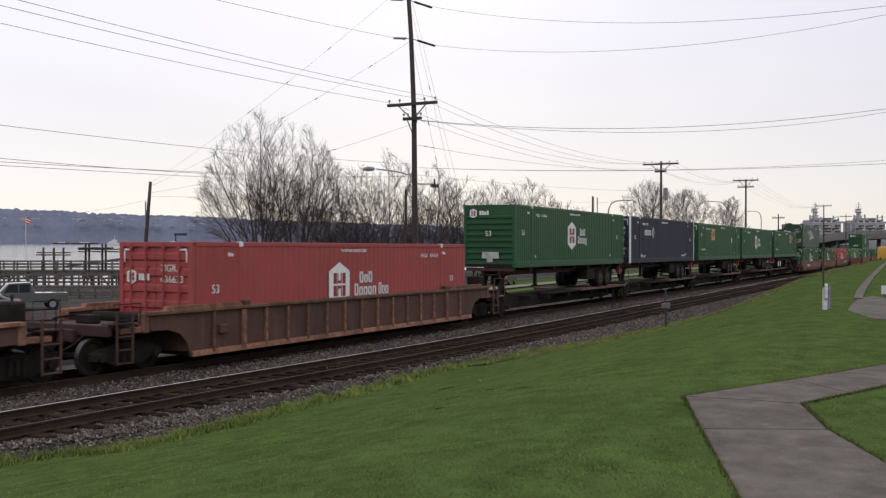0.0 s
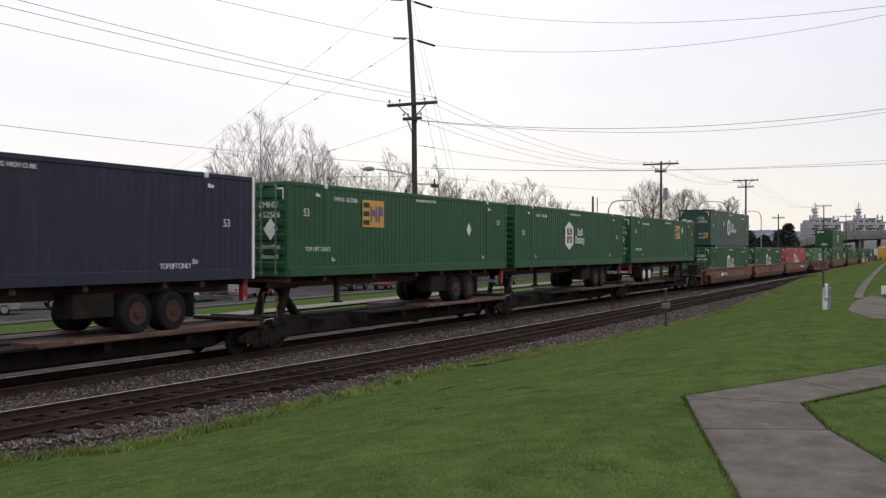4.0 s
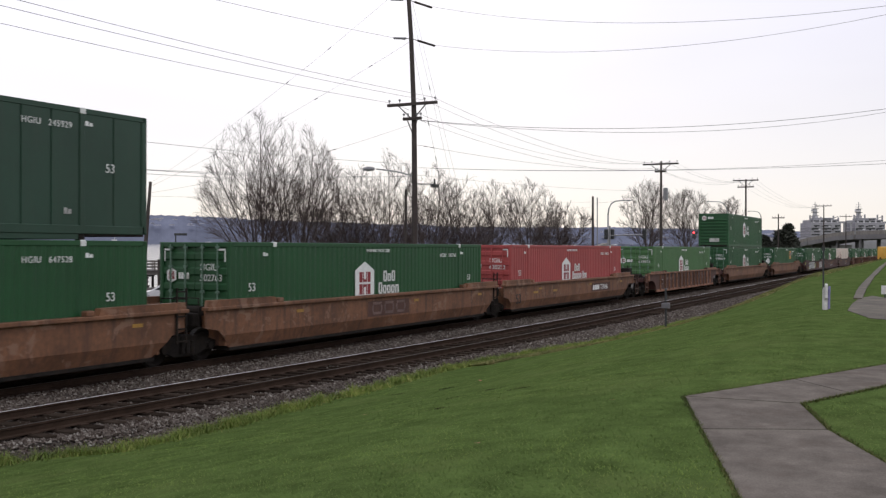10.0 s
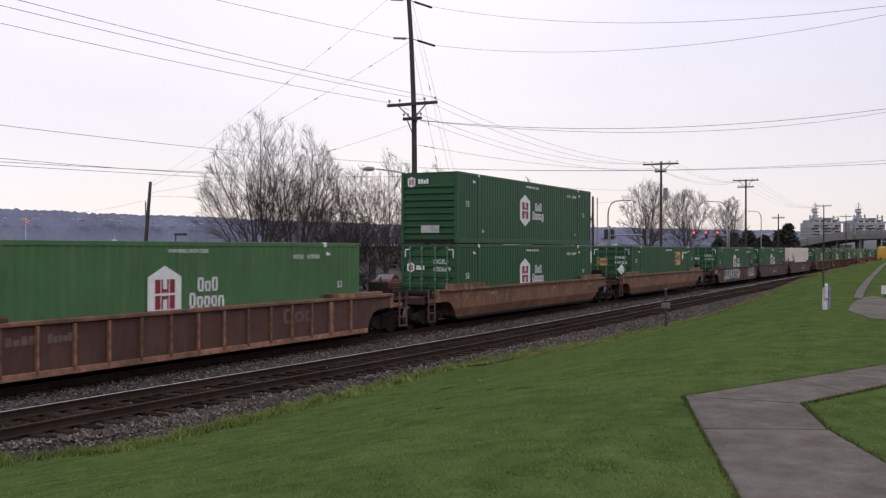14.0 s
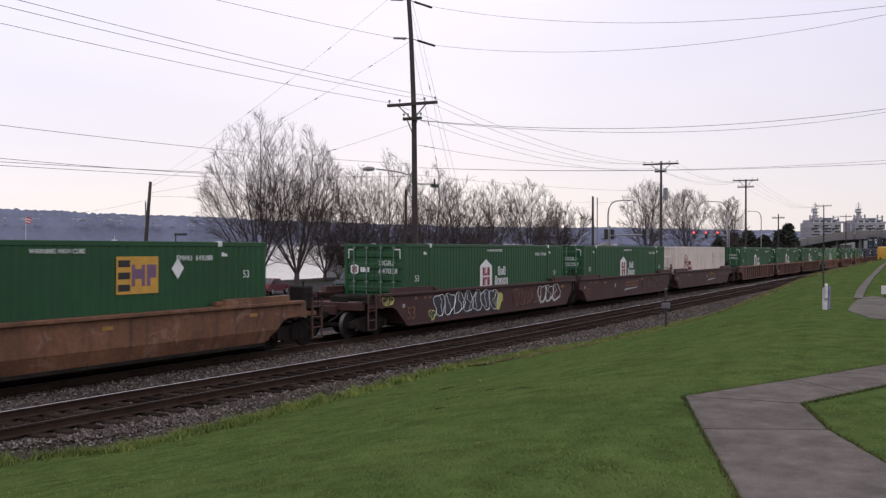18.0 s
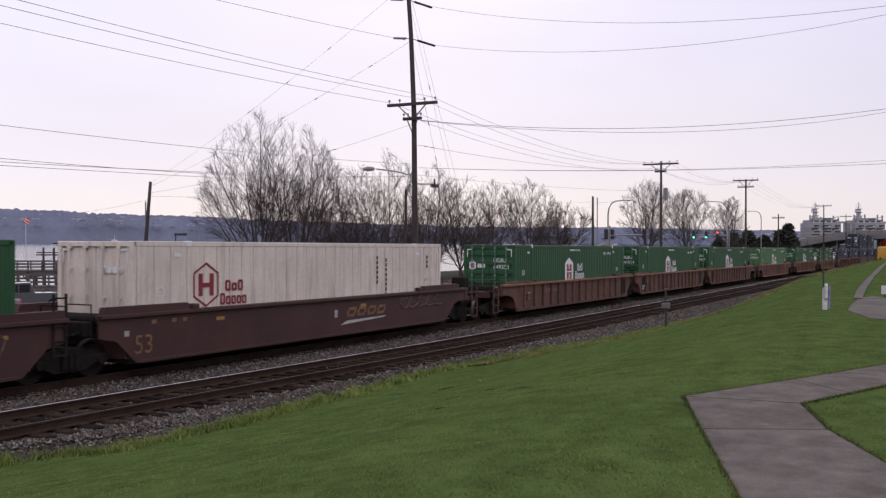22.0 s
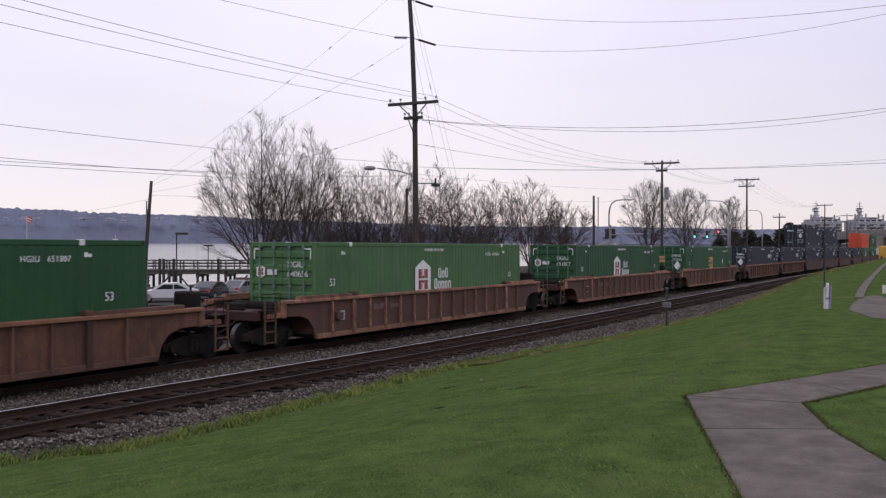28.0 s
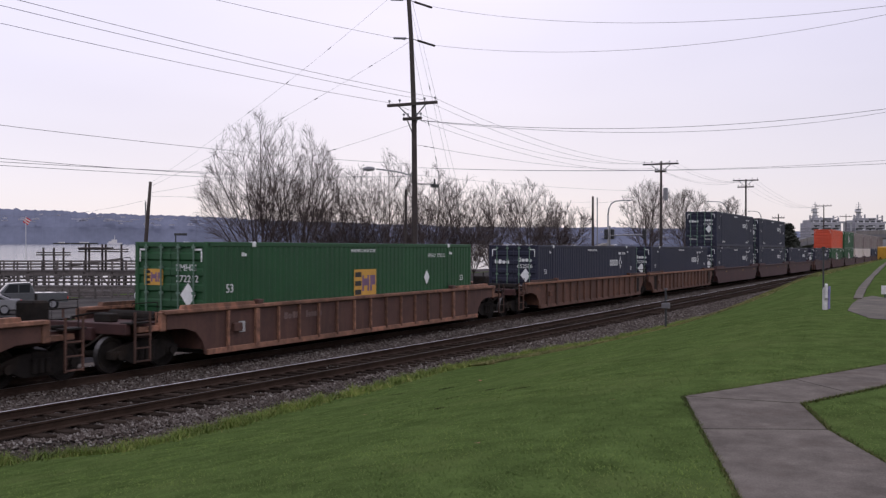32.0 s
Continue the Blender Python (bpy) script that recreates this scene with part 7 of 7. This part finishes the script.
part("plate", Geo().box(-0.015, 0.015, -0.06, 0.06, 1.79, 1.94), DARKMETAL, sp)
tp = thing("trackside_post", "thin grey trackside post with a small box", "post", at=(40.06, 10.72, land_z(40.06, 10.72)))
part("post", Geo().tube((0, 0, -0.2), (0, 0, 1.62), 0.045, n=8), DARKMETAL, tp)
part("box", Geo().box(-0.1, 0.1, -0.16, 0.16, 0.84, 1.06, 0.015), WIRE, tp)
part("cap", Geo().box(-0.06, 0.06, -0.06, 0.06, 1.6, 1.66, 0.01), WIRE, tp)
edge = thing("white_box_sign", "small pale yellow sign at the edge of the trail", "sign", at=(32.81, 2.05, 1.52))
part("plate", Geo().box(-0.02, 0.02, -0.12, 0.1, 0.0, 0.26), RIM, edge)
part("post", Geo().tube((0, 0, -0.4), (0, 0, 0.05), 0.02), DARKMETAL, edge)

PATCH = [(26.41, 2.50), (29.21, 2.65), (32.38, 2.71), (33.85, 2.46), (31.22, 1.45), (23.16, 0.64), (23.88, 1.79)]
lay(PATCH, name="gravel_patch", m=SOILPATH, parent=path)
trail = [(31.7, 2.72, 0.5), (39.1, 3.20, 0.5), (52.6, 3.87, 0.5), (76.3, 4.92, 0.5), (98.5, 5.74, 0.5)]
for (x, y, w), (x2, y2, w2) in zip(trail, trail[1:]):
    for k in range(6):
        a, b = k / 6, (k + 1) / 6
        xa, ya, xb, yb = x + (x2 - x) * a, y + (y2 - y) * a, x + (x2 - x) * b, y + (y2 - y) * b
        wa, wb = 0.13 + 0.06 * noise.noise((xa, 1, 0)), 0.13 + 0.06 * noise.noise((xb, 1, 0))
        lay([(xa, ya + wa), (xb, yb + wb), (xb, yb - wb), (xa, ya - wa)], lift=0.04, name="trail_section", m=SOILPATH, parent=path)


# ---- marks on single cars ----
def car_marks():
    y = -1.486
    for p, x in ((142.62, -5.1), (181.2, 2.45)):
        c = CARS[p]
        part("number_panel", Geo().box(x - 0.15, x + 3.0, y - 0.008, y - 0.004, 0.77, 1.2), RIBDARK, c, "dark number panel")
        word(c, WMARK, x, 0.84, 1.1, 0.27, 4, y - 0.014, "owner_code", seed=2, tall=(0, 1, 2, 3), slant=0.2)
        letters("724166", 0.4, WMARK, c, x + 1.28, 0.84, y - 0.014, "car_number", spread=1.05)
        letters("53", 0.62, BMARK, c, -8.0, 0.6, y - 0.012, "size_mark")
        for rx in (-5.9, 2.1 if p < 150 else -3.4):
            part("reflector", Geo().box(rx, rx + 0.55, y - 0.006, y, 0.98, 1.08), DULLREF, c)
    c = CARS[161.9]
    part("number_panel", Geo().box(-1.2, 1.6, y - 0.008, y - 0.004, 0.76, 1.28), RIBDARK, c)
    word(c, FAINT, -1.0, 0.82, 2.4, 0.42, 3, y - 0.014, seed=41, tall=(0, 1, 2))
    for p in (276.0, 295.3, 314.8):
        letters("53", 0.66, DULLAMB, CARS[p], -8.2, 0.5, y - 0.006, "size_mark")
        c = CARS[p]
        for rx in (-7.6, -6.9, -6.5):
            part("stencil", Geo().box(rx, rx + 0.16, y - 0.006, y, 1.2, 1.3), DULLAMB, c)
        part("stencil", Geo().box(-8.5, -8.35, y - 0.006, y, 0.95, 1.08), GMARK, c)
    for p, x in ((314.8, 1.05), (295.3, -1.35)):
        c = CARS[p]
        word(c, DULLAMB, x, 0.84, 2.5, 0.3, 4, y - 0.01, seed=43, tall=(0, 1, 2, 3), slant=0.55)
        part("underline", Geo().prism([(x - 0.25, 0.6), (x + 0.1, 0.72), (x + 2.6, 0.76), (x + 2.45, 0.71)], y - 0.008, y - 0.004), GMARK, c, "pale wedge-shaped stripe")
    for p, x in ((314.8, 0.45), (295.3, -3.3)):
        part("unit_mark", Geo().box(x, x + 0.17, y - 0.008, y - 0.004, 0.86, 1.1), GMARK, CARS[p])
    c = CARS[357.6]
    letters("125T", 0.38, WMARK, c, -7.98, 0.52, -1.5, "car_number")
    for p in (204.66, 338.16, 400.47, 424.03, 447.38):
        c = CARS[p]
        word(c, FAINT, -6.0 if p < 210 else -4.9, 0.98, 0.8, 0.2, 4, -1.492, "owner_code", seed=3)
        word(c, FAINT, -4.9 if p < 210 else -3.8, 0.98, 0.85, 0.2, 6, -1.492, "car_number", seed=4)
        part("repair_patch", Geo().box(-6.95, -6.7, -1.5, -1.484, 0.75, 1.05), GMARK, c, "pale faded placard")
    word(CARS[204.66], FAINT, 3.6, 0.85, 1.6, 0.42, 3, -1.492, seed=45)


def graffiti(c, x0, x1, z0, z1, fill, line, n, seed):
    """Sprayed pieces: leaning dark bulbs with pale outlines on a yellow shadow; no letters."""
    rnd = random.Random(seed)
    y = -1.486
    w = (x1 - x0) / n
    for i in range(n):
        under, dark, pale, stroke = Geo(), Geo(), Geo(), Geo()
        cx = x0 + (i + 0.5) * w
        lean = rnd.uniform(-0.25, 0.25)
        ring = []
        for k in range(14):
            a = 2 * math.pi * k / 14
            r = 1 + 0.2 * math.sin(3 * a + i) + rnd.uniform(-0.1, 0.1)
            px, pz = math.cos(a) * w * 0.62 * r, math.sin(a) * (z1 - z0) * 0.5 * r
            ring.append((cx + px + lean * pz, min(z1, max(z0, (z0 + z1) / 2 + pz))))
        under.prism([(a + rnd.uniform(-0.1, 0.1), min(z1 + 0.02, max(z0 - 0.02, b - 0.05))) for a, b in ring], y - 0.003 - i * 0.0003, y)
        dark.prism([(cx + (a - cx) * 0.86, (z0 + z1) / 2 + (b - (z0 + z1) / 2) * 0.86) for a, b in ring], y - 0.008 - i * 0.0003, y - 0.004)
        path_ = [(cx + (a - cx) * 0.86, y - 0.011 - i * 0.0003, (z0 + z1) / 2 + (b - (z0 + z1) / 2) * 0.86) for a, b in ring]
        pale.sweep(path_ + path_[:1], 0.017, 4)
        q = [(cx + rnd.uniform(-0.3, 0.3) * w, y - 0.012, z0 + (z1 - z0) * t) for t in (0.2, 0.45, 0.6, 0.85)]
        stroke.sweep(q, 0.014, 4)
        part("sprayed_shadow", under, fill[0], c)
        bulb = part("sprayed_fill", dark, fill[1], c)
        part("sprayed_outline", pale, line, bulb, "pale sprayed outline")
        part("sprayed_stroke", stroke, line, bulb)


SPRAYDARK = mat("dark_grey_spray_paint", (0.035, 0.036, 0.05), 0.6, var=0.4, scale=3, fine=8, bump=0)
car_marks()
graffiti(CARS[276.0], -6.1, -0.3, 0.42, 1.44, (SPRAYDARK, SPRAYDARK), WMARK, 7, 3)
graffiti(CARS[276.0], -6.5, -6.05, 0.38, 0.8, (GYEL, SPRAYDARK), GYEL, 1, 4)
graffiti(CARS[276.0], -0.6, 0.1, 0.46, 1.3, (GYEL, GYEL), GYEL, 1, 6)
graffiti(CARS[276.0], -9.9, -9.2, 1.08, 1.42, (GYEL, MAROON), GYEL, 2, 5)
graffiti(CARS[276.0], 1.3, 4.15, 0.46, 1.4, (MAROON, MAROON), DULLAMB, 4, 7)
graffiti(CARS[276.0], 4.3, 7.1, 0.5, 1.4, (GMARK, MAROON), WMARK, 3, 9)
graffiti(CARS[295.3], 2.3, 7.6, 0.5, 1.36, (MAROON, MAROON), FAINT, 7, 11)
graffiti(CARS[314.8], 4.6, 7.8, 0.9, 1.36, (MAROON, MAROON), FAINT, 5, 13)


# ---- grass ----
PATH_POLYS = [[(6.6, 1.26), (10.82, 2.68), (14.9, 0.9), (18.5, -0.6), (16.4, -0.75), (12.95, 0.72), (10.93, 1.49), (9.48, 1.06), (6.9, -0.1), (1.0, -2.4), (0.5, -0.8)],
              PATCH]


def inside(x, y):
    for poly in PATH_POLYS:
        c = False
        j = len(poly) - 1
        for i in range(len(poly)):
            (xi, yi), (xj, yj) = poly[i], poly[j]
            if (yi > y) != (yj > y) and x < (xj - xi) * (y - yi) / (yj - yi) + xi:
                c = not c
            j = i
        if c:
            return True
    return False


def grass_material(name, stops, tuft=0.0):
    m = bpy.data.materials.new(name)
    m.use_nodes = True
    add, link = nodes_of(m.node_tree)
    gi = add("ShaderNodeNewGeometry")
    r = ramp(add, stops)
    link(gi, r, 0, 8)
    co = add("ShaderNodeTexCoord")
    col = r
    for scale, lo, hi in ((0.45, (0.76, 0.78, 0.78), (1.18, 1.12, 1.0)), (1.5, (1 - tuft, 1 - tuft * 0.9, 1 - tuft * 0.7), (1 + tuft * 0.8, 1 + tuft * 0.7, 1 + tuft * 0.3))):
        n = add("ShaderNodeTexNoise", Scale=scale, Detail=4.0, Roughness=0.6)
        link(co, n, 0, 3)
        rr = ramp(add, [(0.32, lo), (0.68, hi)])
        link(n, rr)
        mx = add("ShaderNodeMix", blend="MULTIPLY")
        mx.inputs[0].default_value = 1.0
        link(col, mx, 6, 0 if col is r else 2), link(rr, mx, 7)
        col = mx
    b = add("ShaderNodeBsdfPrincipled", Roughness=0.75)
    b.inputs["Specular IOR Level"].default_value = 0.05
    link(col, b, 0, 2)
    o = add("ShaderNodeOutputMaterial")
    link(b, o)
    return m


def blades(name, label, count, place, size, m, seed, lean, rise=-0.004, tuft=0.0):
    rnd = random.Random(seed)
    vs, fs = [], []
    made = 0
    while made < count:
        x, y = place(rnd)
        if y > toe(x) + 0.12 or inside(x, y):
            continue
        made += 1
        hgt, wid = size(rnd, math.hypot(x, y))
        hgt *= 1.0 + tuft * (noise.noise((x * 2.6, y * 2.6, 5)) + 0.8 * noise.noise((x * 7.0, y * 7.0, 2)))
        a = rnd.uniform(0, 6.283)
        dx, dy = math.cos(a) * wid, math.sin(a) * wid
        b = a + 1.5708 + rnd.gauss(0, 0.3)
        reach = hgt * lean * rnd.uniform(0.6, 1.4)
        lx, ly = math.cos(b) * reach, math.sin(b) * reach
        z = land_z(x, y) + rise
        n = len(vs)
        vs += [(x - dx, y - dy, z), (x + dx, y + dy, z), (x + lx, y + ly, z + hgt)]
        fs.append((n, n + 1, n + 2))
    me = bpy.data.meshes.new(name)
    me.from_pydata(vs, [], fs)
    me.materials.append(m)
    return tagged(new(name, me), label, "grass", kind="stuff")


def near_lawn(rnd):
    r = 4.6 + 26 * rnd.random() ** 1.6
    a = TH + radians(rnd.uniform(-26, 27))
    return r * math.cos(a), r * math.sin(a)


def lawn_edge(rnd):
    x = 8 + 65 * rnd.random() ** 1.6
    return x, toe(x) - abs(rnd.gauss(0, 0.26)) + 0.12 + 0.12 * noise.noise((x * 1.3, 7, 0))


LAWN = grass_material("lawn_blades", [(0.0, (0.085, 0.140, 0.034)), (0.6, (0.115, 0.175, 0.045)), (1.0, (0.165, 0.205, 0.072))], 0.2)
ROUGH = grass_material("unmown_edge_blades", [(0.0, (0.10, 0.155, 0.035)), (0.6, (0.15, 0.205, 0.052)), (1.0, (0.24, 0.24, 0.095))], 0.25)
blades("lawn_grass", "short bright green mown lawn grass", 110000, near_lawn, lambda r, d: (r.uniform(0.008, 0.02), 0.0016 + d * 0.00012), LAWN, 3, 1.5, 0.0, 0.5)
blades("edge_grass", "longer pale unmown grass along the ballast edge", 70000, lawn_edge, lambda r, d: (r.uniform(0.04, 0.17), 0.003 + d * 0.00018), ROUGH, 4, 0.9, -0.004, 0.8)


def path_rim(rnd):
    poly = PATH_POLYS[0]
    i = rnd.randrange(len(poly))
    (xa, ya), (xb, yb) = poly[i], poly[(i + 1) % len(poly)]
    t = rnd.random()
    return xa + (xb - xa) * t + rnd.gauss(0, 0.02), ya + (yb - ya) * t + rnd.gauss(0, 0.02)


# the shadow line at the path edge is put into these darker blade colours
RIMGRASS = grass_material("path_edge_blades_painted_shade", [(0.0, (0.04, 0.055, 0.018)), (0.5, (0.085, 0.115, 0.034)), (1.0, (0.13, 0.12, 0.06))])
blades("path_edge_grass", "longer grass along the path edges, darkened for the shadow line", 16000, path_rim, lambda r, d: (r.uniform(0.015, 0.045), 0.004), RIMGRASS, 8, 0.8)


def rough_bank(rnd):
    x = 26 + 80 * rnd.random() ** 1.6
    return x, toe(x) - rnd.uniform(0.0, 1.0) * 4.5 * smooth(22, 42, x) - rnd.uniform(0, 0.5)


BANK = grass_material("unmown_bank_blades", [(0.0, (0.085, 0.105, 0.035)), (0.5, (0.13, 0.145, 0.05)), (1.0, (0.22, 0.18, 0.095))])
blades("bank_grass", "rough brownish unmown grass on the bank", 60000, rough_bank, lambda r, d: (r.uniform(0.03, 0.09), 0.004 + d * 0.0002), BANK, 6, 1.2)
WORN = [(17.9, 9.3, 0.1), (14.3, 7.3, 0.09), (14.8, 6.85, 0.1), (13.7, 5.9, 0.1), (11.9, 6.3, 0.05), (18.5, 10.8, 0.07)]


def worn_turf(rnd):
    x, y, r = rnd.choice(WORN)
    return x + rnd.gauss(0, r), y + rnd.gauss(0, r)


blades("worn_turf", "dark worn tufts scattered on the lawn", 700, worn_turf, lambda r, d: (r.uniform(0.01, 0.03), 0.006), grass_material("worn_dark_turf", [(0.0, (0.02, 0.024, 0.012)), (1.0, (0.045, 0.05, 0.022))]), 15, 1.0)
rnd = random.Random(12)
leafm = Geo().add([(-0.05, 0, 0), (0, -0.03, 0.012), (0.06, 0, 0.02), (0, 0.035, 0.012)], [(0, 1, 2), (0, 2, 3)]).data("fallen_leaf", mat("brown_fallen_leaf", (0.22, 0.10, 0.04), 0.8))
for x, y in ((12.98, 8.17), (10.4, 3.38), (7.83, 3.78), (18.0, 8.6)):
    tagged(part("fallen_leaf", leafm, leafm.materials[0], None, at=pose(x, y, land_z(x, y) + 0.03, 0, 0, rnd.uniform(0, 360))), "brown fallen leaf lying on the lawn", "leaf", "fallen leaves")


# ---- what moves ----
def motions():
    for ob, x, z in RIDERS:
        walk(ob, [(t, pose(x - gone(t), TRAIN_Y, z - GRADE * (x - gone(t)), 0, 0.378, 0)) for t in (0, 4, 8, 12, 16, 20, 24, 28, 32)])
    walk(MOVER, [(t, pose(4.4 + 7.6 * t, 32.7, land_z(4.4 + 7.6 * t, 32.7) + 0.06, 0, 0, 0)) for t in (0, 8, 16, 24, 32)])
    walk(ROVER, [(t, pose(x, y, land_z(x, y) + 0.06, 0, 0, a)) for t, x, y, a in ((0, 210.3, 45.4, 180), (15, 75.3, 45.4, 180), (18, 48.3, 47.0, 178), (18.7, 42.0, 47.2, 179), (20, 30.3, 47.2, 180), (32, -77.7, 47.2, 180))])
    fx, fy, fz = FLAG.matrix_basis.translation
    walk(FLAG, [(t * 0.5, pose(fx, fy, fz, 0, 25 + 12 * math.sin(t * 1.9), -62 + 22 * math.sin(t * 1.3))) for t in range(65)])
    # the added plates slide from the green lens to the red one
    for v in SIGNALS:
        x, y, z = v.matrix_basis.translation
        walk(v, [(t, pose(x, y, zz)) for t, zz in ((0, -0.36), (20.6, -0.36), (20.8, 0.36), (32, 0.36))])
    # wheels turn as the train rolls; wheelsets at the same end of a bogie share one set of keys
    for end in (-0.89, 0.89):
        group = [w for w, x in WHEELSETS if abs(x - end) < 0.01]
        first = group[0]
        walk(first, [(k / FPS, Matrix.Translation((end, 0, 0.455)) @ Matrix.Rotation(-gone(k / FPS) / 0.455, 4, "Y")) for k in range(32 * FPS + 1)])
        for w in group[1:]:
            w.rotation_mode = "QUATERNION"
            w.animation_data_create()
            w.animation_data.action = first.animation_data.action
            w.animation_data.action_slot = first.animation_data.action_slot


motions()
